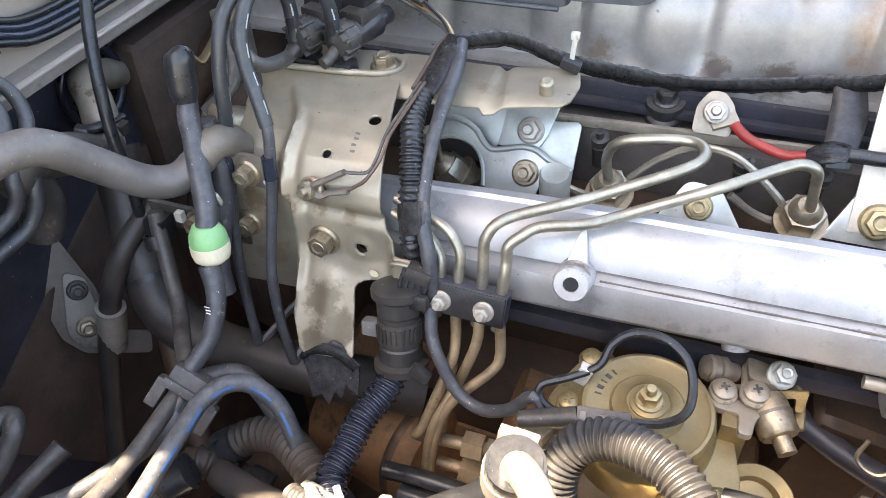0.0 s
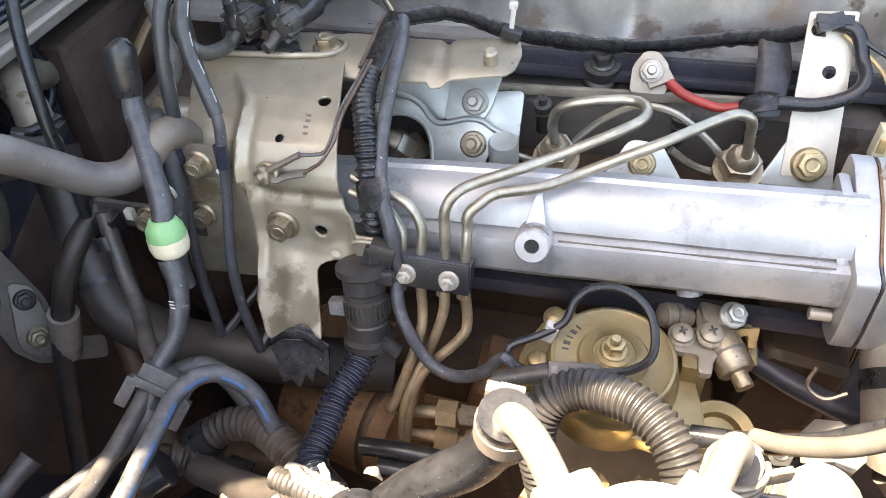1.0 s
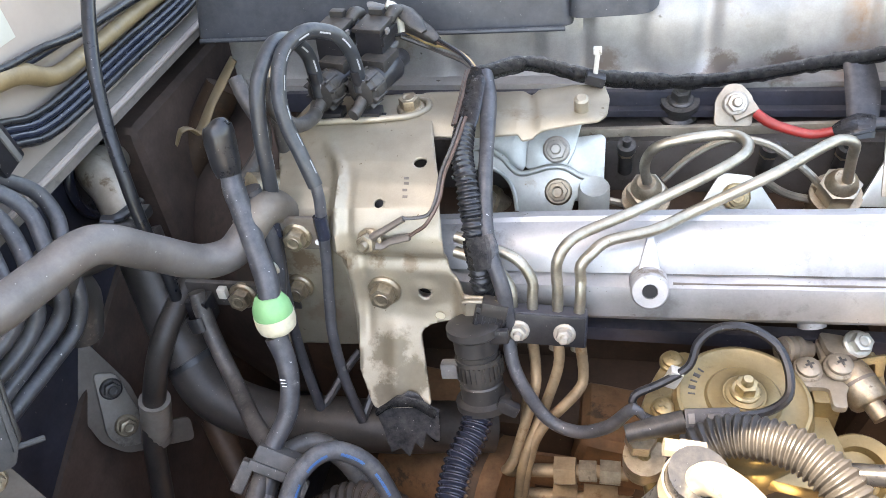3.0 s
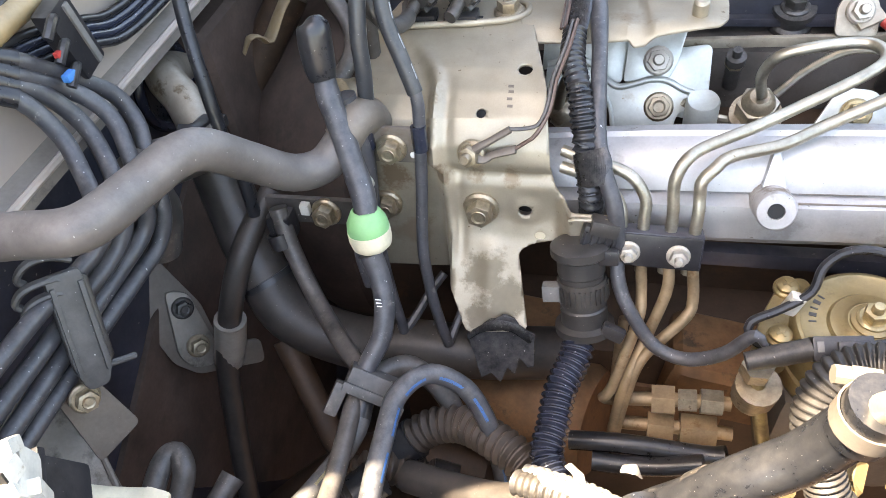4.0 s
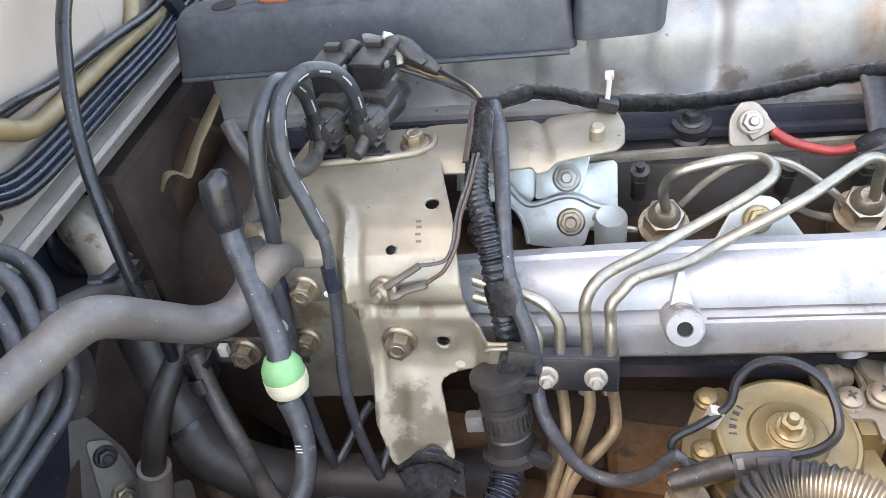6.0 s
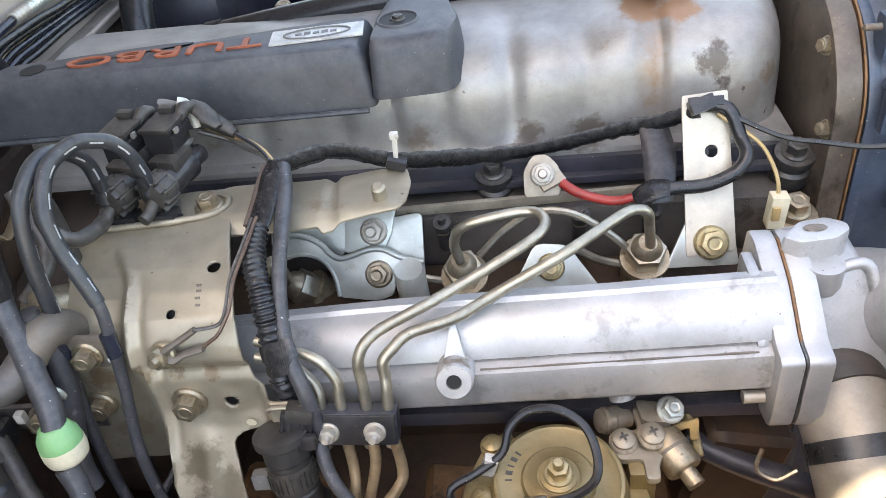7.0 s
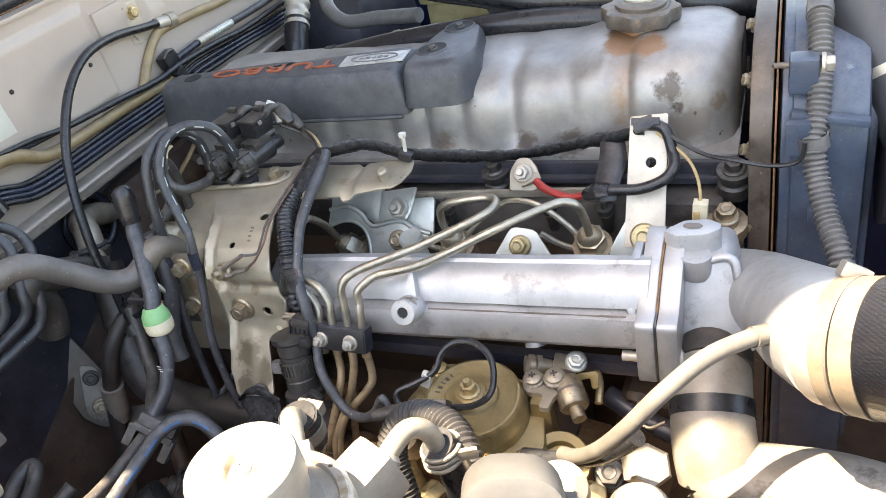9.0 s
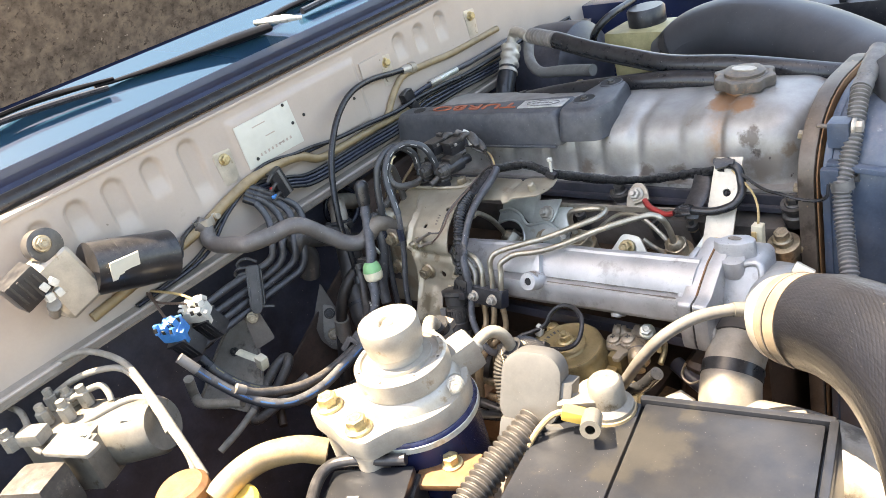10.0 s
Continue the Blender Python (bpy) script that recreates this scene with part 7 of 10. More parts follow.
lg = thing("strap_plug", (-0.113, 0.345, 1.10), "black ribbed loom plug clipped into the plate's tab", "clip")
lgm = at((-0.1135, 0.3480, 1.1105), (0.1, -1, 0.25)) @ Matrix.Rotation(radians(8), 4, "Z")
part("plug_body", box((0.020, 0.020, 0.010), lgm, 0.0025), "plastic", lg)
part("plug_shoulder", box((0.016, 0.009, 0.012), lgm @ Matrix.Translation((0.001, 0.010, 0.001)), 0.0025), "conduit", lg)
for k in range(5):
    part("plug_rib", box((0.0016, 0.015, 0.0022), lgm @ Matrix.Translation((-0.0080 + 0.0040 * k, -0.001, 0.0052)), 0.0005), "plastic", lg)
part("tab_rim", tube([(-0.1290, 0.3515, 1.1190), (-0.1270, 0.3505, 1.1225), (-0.1050, 0.3505, 1.1230), (-0.1010, 0.3510, 1.1200), (-0.1005, 0.3515, 1.1045), (-0.1030, 0.3510, 1.1015), (-0.1180, 0.3510, 1.0995)], 0.0013, 8, 0.003), "plate", lg, "worn bright edge of the tab")
gc = thing("glossy_conduit", (-0.14, 0.27, 1.0), "glossy blue-black corrugated conduit running down", "conduit")
part("conduit_wall", tube([(-0.120, 0.333, 1.060), (-0.122, 0.312, 1.051), (-0.129, 0.291, 1.045), (-0.131, 0.271, 1.039), (-0.133, 0.254, 1.035), (-0.127, 0.241, 1.032)], 0.0098, 18, 0.003, ribs=(0.0042, 0.20)), "bluesheen", gc)

# ---- diesel pump below the manifold ----
pu = thing("injection_pump", (0.03, 0.34, 1.0), "yellowish chromated diesel injection pump with a round diaphragm top", "injection pump")
pm = Matrix.Translation((0.033, 0.334, 1.071)) @ Matrix.Rotation(radians(6), 4, "X")
part("diaphragm_top", lathe([(0, 0.006), (0.012, 0.006), (0.014, 0.004), (0.0200, 0.0032), (0.0215, 0.0012), (0.0335, 0.0004), (0.0350, 0.0014), (0.0368, 0.0012), (0.0380, -0.0006), (0.0386, -0.0040), (0.0390, -0.0100), (0.0405, -0.0120), (0.0410, -0.0160), (0.0405, -0.040), (0.036, -0.046), (0, -0.046)], 52, pm), "pump", pu)
for k in range(5):
    part("print_bar", box((0.0010 + 0.0014 * (k % 2), 0.0040, 0.0003), pm @ Matrix.Rotation(0.9 + 0.16 * k, 4, "Z") @ Matrix.Translation((0, 0.0285, 0.0010)), 0), "darkbolt", pu)
part("nut_seat", lathe([(0.011, 0.0), (0.011, 0.007), (0.0085, 0.008), (0, 0.008)], 24, pm), "pump", pu)
bolt(pu, pm @ Vector((0, 0, 0.008)), (0, -0.1, 1), 0.0085, "brass", "nut")
part("flange_plate", prism(smooth_outline([(-0.034, -0.030), (0.026, -0.040), (0.054, -0.044), (0.058, -0.020), (0.046, 0.030), (0.020, 0.042), (-0.020, 0.038), (-0.040, 0.020), (-0.046, 0.0)], 0.008), 0.012, pm @ Matrix.Translation((0, 0, -0.022)), 0.002), "pump", pu)
part("pump_body", box((0.085, 0.075, 0.10), pm @ Matrix.Translation((0.004, 0.008, -0.09)), 0.012), "dirtysteel", pu)
part("side_lug", prism(smooth_outline([(-0.050, 0.016), (-0.040, 0.036), (-0.026, 0.040), (-0.018, 0.020), (-0.034, -0.012), (-0.050, -0.024), (-0.058, -0.006)], 0.008), 0.020, pm @ Matrix.Translation((0, 0, -0.0085)), 0.003), "pump", pu)
for x_, y_, z_ in ((-0.0380, 0.0285, -0.0085), (0.046, -0.034, -0.020), (-0.044, -0.006, -0.0085)):
    bolt(pu, pm @ Vector((x_, y_, z_ + 0.001)), (0, -0.1, 1), 0.0075, "pump", "cross", "screw")
lever = [(p[0], p[1]) for p in ((0.082, 0.391, 1.066), (0.094, 0.392, 1.066), (0.099, 0.388, 1.066), (0.103, 0.372, 1.066), (0.098, 0.359, 1.066), (0.092, 0.348, 1.066), (0.091, 0.337, 1.066), (0.083, 0.337, 1.066), (0.083, 0.351, 1.066), (0.070, 0.351, 1.066), (0.065, 0.357, 1.066), (0.066, 0.368, 1.066), (0.072, 0.372, 1.066), (0.083, 0.373, 1.066))]
bracket_ob = part("lever_bracket", prism(smooth_outline(lever, 0.003), 0.005, Matrix.Translation((0, 0, 1.066)), 0.0012), "oldalu", pu, "dull grey lever bracket")
part("bracket_pad", prism(smooth_outline([(lever[0][0], lever[0][1]), (lever[2][0], lever[2][1]), (lever[3][0], lever[3][1]), (lever[13][0] + 0.002, lever[13][1])], 0.004), 0.006, Matrix.Translation((0.001, 0.001, 1.0715)), 0.0015), "oldalu", bracket_ob)
for spot, rr in ((Vector((0.073, 0.363, 1.067)), 0.0085), (Vector((0.090, 0.364, 1.070)), 0.0088)):
    bolt(pu, spot, (0, -0.2, 1), rr, "oldalu", "cross", "screw")
    # Dark bars on the head paint the shade of the cross recess.
    for a in (0.4, 0.4 + math.pi / 2):
        part("screw_slot_shade", box((rr * 0.62, rr * 0.15, 0.0006), at(spot + Vector((0, -0.0012, rr * 0.80)), (0, -0.2, 1)) @ Matrix.Rotation(a, 4, "Z"), 0), "darkbolt", bracket_ob)
bolt(pu, (0.103, 0.381, 1.073), (0.2, -0.5, 0.85), 0.0085, "bright")
part("fold_tab", prism(smooth_outline([(0, 0), (0.016, 0.003), (0.016, -0.012), (0.011, -0.012), (0.010, -0.003), (0, -0.006)], 0.0015), 0.002, at((0.104, 0.375, 1.066), (0.1, -0.95, 0.3), (0, 0.3, 0.95)), 0.0004), "brass", pu, "brass-coloured folded tab")
plm = at((0.102, 0.359, 1.060), (0.45, -0.80, -0.25))
part("solenoid_plunger", lathe([(0, -0.012), (0.0105, -0.012), (0.0115, -0.008), (0.0115, 0.010), (0.0100, 0.012), (0.0055, 0.0125), (0.0055, 0.022), (0, 0.0225)], 24, plm), "bolt", pu, "grey metal cylinder with a short rod")
part("plunger_groove", lathe([(0.0117, -0.002), (0.0117, 0.0), (0.0113, 0.0)], 24, plm), "dirtysteel", pu)
part("side_union", lathe([(0, -0.012), (0.006, -0.012), (0.006, -0.004), (0.0085, -0.004), (0.0085, 0.0), (0.0065, 0.001), (0.0085, 0.002), (0.0085, 0.006), (0.0065, 0.007), (0.0075, 0.009), (0, 0.010)], 18, at((0.069, 0.384, 1.062), (-0.85, -0.35, 0.3))), "oldalu", pu, "ribbed grey union")
part("bracket_post", box((0.016, 0.014, 0.05), Matrix.Translation(Vector((0.082, 0.349, 1.066)) - Vector((0, 0, 0.028))), 0.003), "pump", pu)
part("lever_arm", tube([(0.090, 0.395, 1.062), (0.108, 0.400, 1.060), (0.118, 0.385, 1.052), (0.120, 0.368, 1.044)], 0.0032, 8, 0.003), "brass", pu, "brass-coloured spring lever")
cupm = at((0.100, 0.318, 1.030), (0.05, -0.45, 0.9))
part("cup", lathe([(0, -0.012), (0.020, -0.012), (0.0235, 0.002), (0.0225, 0.004), (0.016, 0.002), (0.014, -0.004), (0.006, -0.003), (0, -0.002)], 30, cupm), "pump", pu, "round stepped cup")
bolt(pu, (0.135, 0.322, 1.020), (0.1, -0.5, 0.9), 0.0125, "darkbolt")
for k, (px2, py2) in enumerate(((-0.028, -0.045), (0.0, -0.05), (0.03, -0.048))):
    q_ = pm @ Vector((px2, py2, -0.06))
    part("outlet", lathe([(0, 0), (0.009, 0), (0.009, 0.02), (0.0065, 0.021), (0.0065, 0.034), (0, 0.034)], 6, at(q_, (-0.35, -1, 0.1))), "brass", pu, "brass outlet union")
hose("pump_wire", [(-0.012, 0.321, 1.059), (-0.026, 0.324, 1.065), (-0.028, 0.330, 1.072), (-0.013, 0.336, 1.078), (0.002, 0.343, 1.086), (0.007, 0.352, 1.097), (0.018, 0.357, 1.105), (0.034, 0.356, 1.107), (0.048, 0.348, 1.103), (0.054, 0.336, 1.095), (0.053, 0.324, 1.087), (0.042, 0.317, 1.082), (0.026, 0.313, 1.081)], 0.0026, "rubber", "thin black wire looped over the pump", "wire", seg=8, step=0.003)
solo("wire_tie", box((0.008, 0.006, 0.014), Matrix.Translation((-0.006, 0.341, 1.078)) @ Matrix.Rotation(0.3, 4, "Y"), 0.001), "white", "small white tie on the pump wire", "cable tie")
sp = thing("sensor_plug", (0.0, 0.305, 1.08), "dark grey inline plug with a bleached patch", "connector")
spm = Matrix.Translation((0.006, 0.306, 1.084)) @ frame_of((0, -0.6, 0.8), (0, 0.8, 0.6)).to_4x4() @ Matrix.Rotation(radians(6), 4, "Z")
part("plug_body", box((0.029, 0.013, 0.012), spm @ Matrix.Translation((0.006, 0, 0)), 0.0015), "plastic", sp)
part("plug_latch", box((0.014, 0.007, 0.004), spm @ Matrix.Translation((0.010, 0, 0.0065)), 0.001), "plastic", sp)
part("bleached_patch", box((0.0035, 0.0055, 0.001), spm @ Matrix.Translation((-0.005, 0.001, 0.0062)), 0.0003), "greyhose", sp)
part("plug_tail", tube([spm @ Vector((-0.008, 0, 0)), spm @ Vector((-0.024, -0.003, -0.001)), spm @ Vector((-0.040, -0.006, -0.002))], [0.0062, 0.0060, 0.0050], 14, 0.004), "conduit", sp)

# corrugated pump hose
ph = thing("corrugated_hose", (0.03, 0.27, 1.05), "black corrugated hose arching over the pump", "corrugated hose")
part("hose_wall", tube([(0.012, 0.246, 1.030), (0.002, 0.257, 1.056), (-0.004, 0.268, 1.078), (0.002, 0.278, 1.096), (0.020, 0.281, 1.106), (0.046, 0.270, 1.112), (0.064, 0.252, 1.108), (0.072, 0.234, 1.092), (0.068, 0.220, 1.07)], 0.0112, 20, 0.002, ribs=(0.0038, 0.14)), "ribbedhose", ph)
part("hose_cuff", tube([(0.0135, 0.2445, 1.026), (0.0105, 0.248, 1.036)], 0.0122, 20, 0.003), "rubber", ph)

# ---- fuel filter on the near side ----
ff = thing("fuel_filter", (0.04, 0.116, 1.05), "fuel filter with a pale metal priming head and a navy canister", "fuel filter")
fm = Matrix.Translation((0.039, 0.116, 0))
part("priming_knob", lathe([(0, 1.2510), (0.0068, 1.2510), (0.0086, 1.2548), (0.0100, 1.2556), (0.0228, 1.2560), (0.0241, 1.2552), (0.0247, 1.2535), (0.0247, 1.2400), (0.0240, 1.2385), (0.0236, 1.2330), (0.0228, 1.2305), (0.0205, 1.2290), (0.0205, 1.2210), (0, 1.2210)], 56, fm), "filterwhite", ff)
bolt(ff, fm @ Vector((0, 0, 1.2512)), (0, 0, 1), 0.0055, "bright", "cross", "screw")
part("pump_dome", lathe([(0.0205, 1.2225), (0.0270, 1.2225), (0.0275, 1.2195), (0.0325, 1.2190), (0.0335, 1.2215), (0.0372, 1.2215), (0.0392, 1.2195), (0.0398, 1.2100), (0.0398, 1.2045), (0.0385, 1.2035), (0.0385, 1.2015), (0.0400, 1.2005), (0.0425, 1.1960), (0.0445, 1.1860), (0, 1.1860)], 56, fm), "filterwhite", ff)
for a_ in range(0, 360, 45):
    part("dome_pit", lathe([(0.0013, 0.0), (0, 0.0003)], 8, at(fm @ Vector((0.0354 * math.cos(radians(a_ + 17)), 0.0354 * math.sin(radians(a_ + 17)), 1.2216)), (0, 0, 1))), "darkbolt", ff)
part("filter_head", prism(smooth_outline([(0.05 * math.cos(a), 0.05 * math.sin(a)) for a in (radians(d_) for d_ in range(-60, 200, 14))] + [(-0.070, -0.034), (-0.066, -0.060), (-0.030, -0.066), (-0.012, -0.072), (0.012, -0.070), (0.020, -0.052)], 0.006), 0.020, fm @ Matrix.Translation((0, 0, 1.190)), 0.003), "filterwhite", ff)
for x_, y_ in ((-0.050, -0.048), (-0.004, -0.058)):
    bolt(ff, fm @ Vector((x_, y_, 1.191)), (0, 0, 1), 0.0115, "brass")
    part("pillar", lathe([(0, 1.14), (0.012, 1.14), (0.012, 1.172), (0, 1.172)], 18, fm @ Matrix.Translation((x_, y_, 0))), "dustyalu", ff)
part("bleed_boss", lathe([(0, -0.012), (0.008, -0.012), (0.008, 0.008), (0.0065, 0.009), (0, 0.009)], 20, at((0.0780, 0.1290, 1.1930), (0.62, -0.50, 0.35))), "filterwhite", ff)
bolt(ff, (0.0836, 0.1245, 1.1962), (0.62, -0.50, 0.35), 0.0066, "dustyalu")
part("canister", lathe([(0, 1.172), (0.0505, 1.172), (0.052, 1.169), (0.0515, 1.163), (0.0495, 1.160), (0.0490, 1.10), (0.047, 1.082), (0.038, 1.070), (0, 1.068)], 48, fm), "canister", ff, "navy painted canister with scratches")
part("canister_rim", lathe([(0.0495, 1.163), (0.0528, 1.163), (0.0528, 1.168), (0.0495, 1.169)], 48, fm), "bright", ff)
part("inlet_pipe", tube([(0.018, 0.160, 1.187), (0.010, 0.174, 1.192), (0.001, 0.187, 1.1935), (-0.0075, 0.198, 1.188), (-0.0115, 0.206, 1.173)], 0.0062, 18, 0.003), "oldalu", ff, "brownish steel inlet elbow")
part("inlet_lug", box((0.024, 0.026, 0.024), Matrix.Translation((0.020, 0.158, 1.192)) @ Matrix.Rotation(0.6, 4, "Z"), 0.005), "filterwhite", ff)
part("outlet_lug", box((0.026, 0.034, 0.030), Matrix.Translation((0.0585, 0.160, 1.192)) @ Matrix.Rotation(-0.45, 4, "Z") @ Matrix.Rotation(0.2, 4, "X"), 0.006), "filterwhite", ff)
part("outlet_collar", lathe([(0, -0.004), (0.0085, -0.004), (0.0085, 0.004), (0.0060, 0.006), (0, 0.006)], 22, at((0.0625, 0.174, 1.1925), (0.25, 0.75, 0.5))), "filterwhite", ff)
part("outlet_pipe", tube([(0.061, 0.170, 1.189), (0.0650, 0.182, 1.1955), (0.0695, 0.194, 1.197), (0.0745, 0.202, 1.188), (0.0770, 0.206, 1.170)], 0.0054, 18, 0.003), "oldalu", ff, "steel outlet elbow")
fh_pts = [(-0.0113, 0.2055, 1.180), (-0.0125, 0.208, 1.167), (-0.0160, 0.211, 1.150), (-0.027, 0.211, 1.130), (-0.046, 0.209, 1.112), (-0.066, 0.210, 1.085), (-0.080, 0.22, 1.05), (-0.09, 0.235, 1.0)]
fh = thing("fuel_hose", (-0.05, 0.21, 1.05), "dusty black fuel hose dropping from the filter", "hose")
part("hose_wall", tube(fh_pts, 0.0108, 20), "rubber", fh)
part("band", tube([Vector(fh_pts[4]).lerp(Vector(fh_pts[5]), 0.45), Vector(fh_pts[4]).lerp(Vector(fh_pts[5]), 0.75)], 0.0114, 20, 0.004), "conduit", fh, "dusty band")
fh2 = thing("outlet_hose", (0.08, 0.205, 1.15), "black fuel hose with a spring clip on the filter outlet", "hose")
part("hose_wall", tube([(0.0768, 0.205, 1.175), (0.079, 0.210, 1.160), (0.078, 0.214, 1.120), (0.07, 0.22, 1.07)], 0.0095, 18, 0.004), "rubber", fh2)
for k in range(3):
    ring_ = [(0.0775 + 0.0108 * math.cos(a), 0.2065 + 0.0108 * math.sin(a), 1.171 - 0.0042 * k + 0.002 * math.cos(a)) for a in (2 * math.pi * j / 14 + 0.6 for j in range(14))]
    part("spring_coil", tube(ring_, 0.0014, 8, 0.003), "oldalu", fh2, "brownish spring clip turn")
part("clip_ear", box((0.012, 0.003, 0.007), Matrix.Translation((0.0925, 0.2060, 1.169)) @ Matrix.Rotation(0.4, 4, "Z"), 0.0008), "oldalu", fh2)
clamp(solo("fuel_hose_end", lathe([(0.0105, -0.012), (0.0118, -0.012), (0.0118, 0.012), (0.0105, 0.012)], 22, at((-0.0120, 0.207, 1.168), (-0.1, 0.15, -1))), "rubber", "black hose end on the filter inlet", "hose end"), (-0.0120, 0.207, 1.168), (-0.1, 0.1, -1), 0.0120, "dirtysteel")
# ---- firewall side ----
for run in ([(-0.396, 0.296, 1.255), (-0.388, 0.307, 1.245), (-0.382, 0.325, 1.225), (-0.374, 0.341, 1.205), (-0.366, 0.340, 1.188), (-0.358, 0.327, 1.177), (-0.352, 0.316, 1.158), (-0.352, 0.310, 1.143), (-0.356, 0.301, 1.130), (-0.360, 0.278, 1.126), (-0.364, 0.248, 1.123), (-0.367, 0.222, 1.120), (-0.371, 0.181, 1.116), (-0.375, 0.137, 1.111)],
            [(-0.396, 0.293, 1.251), (-0.388, 0.301, 1.241), (-0.382, 0.318, 1.223), (-0.374, 0.324, 1.212), (-0.366, 0.324, 1.199), (-0.358, 0.314, 1.184), (-0.352, 0.303, 1.166), (-0.352, 0.300, 1.155), (-0.356, 0.293, 1.145), (-0.360, 0.273, 1.140), (-0.364, 0.249, 1.136), (-0.367, 0.224, 1.132), (-0.371, 0.171, 1.128), (-0.375, 0.131, 1.124)],
            [(-0.396, 0.290, 1.247), (-0.388, 0.298, 1.237), (-0.382, 0.308, 1.224), (-0.374, 0.312, 1.204), (-0.366, 0.306, 1.190), (-0.358, 0.296, 1.182), (-0.352, 0.286, 1.177), (-0.352, 0.282, 1.165), (-0.356, 0.273, 1.155), (-0.360, 0.256, 1.150), (-0.364, 0.247, 1.147), (-0.367, 0.225, 1.145), (-0.371, 0.172, 1.143), (-0.375, 0.127, 1.142)],
            [(-0.396, 0.286, 1.242), (-0.388, 0.292, 1.235), (-0.382, 0.295, 1.226), (-0.374, 0.295, 1.208), (-0.366, 0.287, 1.192), (-0.358, 0.278, 1.187), (-0.352, 0.273, 1.185), (-0.352, 0.268, 1.173), (-0.356, 0.259, 1.166), (-0.360, 0.247, 1.164), (-0.364, 0.222, 1.164), (-0.367, 0.197, 1.163), (-0.371, 0.175, 1.160), (-0.375, 0.135, 1.157)]):
    cuffed_hose("brake_line", run, 0.0047, "linegrey", "dusty black sheathed line among four along the firewall", "pipe", "firewall lines", seg=12)
lc = thing("line_clamp", (-0.365, 0.226, 1.09), "dark grey plastic clamp bar holding the four lines", "pipe clamp")
bar_top, bar_end = Vector((-0.350, 0.232, 1.176)), Vector((-0.359, 0.220, 1.116))
lcm = at((bar_top + bar_end) / 2, (0.80, -0.50, 0.33), bar_top - bar_end)
hl = (bar_top - bar_end).length / 2
part("clamp_bar", prism(smooth_outline([(-0.0085, hl), (0.0085, hl), (0.0090, -hl + 0.010), (0.005, -hl), (-0.005, -hl), (-0.0085, -hl + 0.012)], 0.003), 0.006, lcm @ Matrix.Translation((0, 0, 0.003)), 0.0015), "clampgrey", lc)
for off in (-0.0065, 0.0065):
    part("clamp_rib", box((0.0022, 2 * hl - 0.014, 0.0022), lcm @ Matrix.Translation((off, 0.001, 0.0035)), 0.0006), "clampgrey", lc)
part("clamp_edge", prism(smooth_outline([(0.0085, hl - 0.004), (0.0115, hl - 0.006), (0.0120, -hl + 0.012), (0.0085, -hl + 0.008)], 0.001), 0.010, lcm @ Matrix.Translation((0, 0, -0.001)), 0.001), "plastic", lc)
for dy, reach in ((0.004, 0.018), (-0.007, 0.022), (-0.014, 0.020)):
    part("clamp_hook", tube([lcm @ Vector((0.006, hl + dy, -0.002)), lcm @ Vector((-0.004, hl + dy + 0.005, 0.001)), lcm @ Vector((-reach + 0.005, hl + dy + 0.004, 0.0)), lcm @ Vector((-reach, hl + dy - 0.002, -0.003)), lcm @ Vector((-reach + 0.003, hl + dy - 0.006, -0.004))], 0.0026, 8, 0.002, flat=0.7), "clampgrey", lc)
foot_at = Vector((-0.364, 0.213, 1.104))
bolt(lc, Vector((-0.358, 0.209, 1.113)), (0.8, -0.5, 0.33), 0.0078, "bolt")
part("clamp_foot", prism(smooth_outline([(-0.016, -0.036), (0.012, -0.034), (0.010, 0.012), (-0.010, 0.012)], 0.004), 0.003, at(foot_at, (0.85, -0.45, 0.2), (0, -0.1, 1)), 0.0006), "dirtysteel", lc, "dull metal foot")
part("clamp_peg", tube([lcm @ Vector((0.006, -hl + 0.008, -0.002)), lcm @ Vector((0.022, -hl + 0.006, -0.004))], 0.0018, 8, 0.004), "clampgrey", lc)
pb_ = thing("pipe_bracket", (-0.41, 0.35, 0.98), "dull grey pressed bracket with two bolts and a pipe saddle", "bracket")
pbm = at((-0.406, 0.338, 0.990), (0.72, -0.55, 0.42), (0, 0.45, 0.9)) @ Matrix.Scale(0.9, 4)
part("bracket_plate", prism(smooth_outline([(-0.048, 0.075), (-0.020, 0.080), (0.014, 0.030), (0.026, -0.010), (0.060, -0.012), (0.062, -0.034), (0.005, -0.030), (-0.014, -0.016), (-0.036, 0.030)], 0.006), 0.004, pbm, 0.0008), "dirtysteel", pb_)
part("bracket_pad", prism(smooth_outline([(-0.014, 0.046), (0.004, 0.042), (0.022, -0.008), (0.018, -0.024), (0.0, -0.022), (-0.010, -0.010)], 0.006), 0.004, pbm @ Matrix.Translation((0, 0, 0.004)), 0.001), "dirtypipe", pb_, "raised grey pad")
bolt(pb_, pbm @ Vector((0.006, -0.004, 0.004)), pbm.to_3x3() @ Vector((0, 0, 1)), 0.0088, "bolt")
bolt(pb_, pbm @ Vector((-0.002, 0.030, 0.004)), pbm.to_3x3() @ Vector((0, 0, 1)), 0.0082, "darkbolt")
part("saddle", tube([(-0.360, 0.335, 1.025), (-0.369, 0.335, 0.996), (-0.376, 0.335, 0.978)], 0.0112, 18, 0.004), "dirtypipe", pb_, "dull metal pipe saddle")
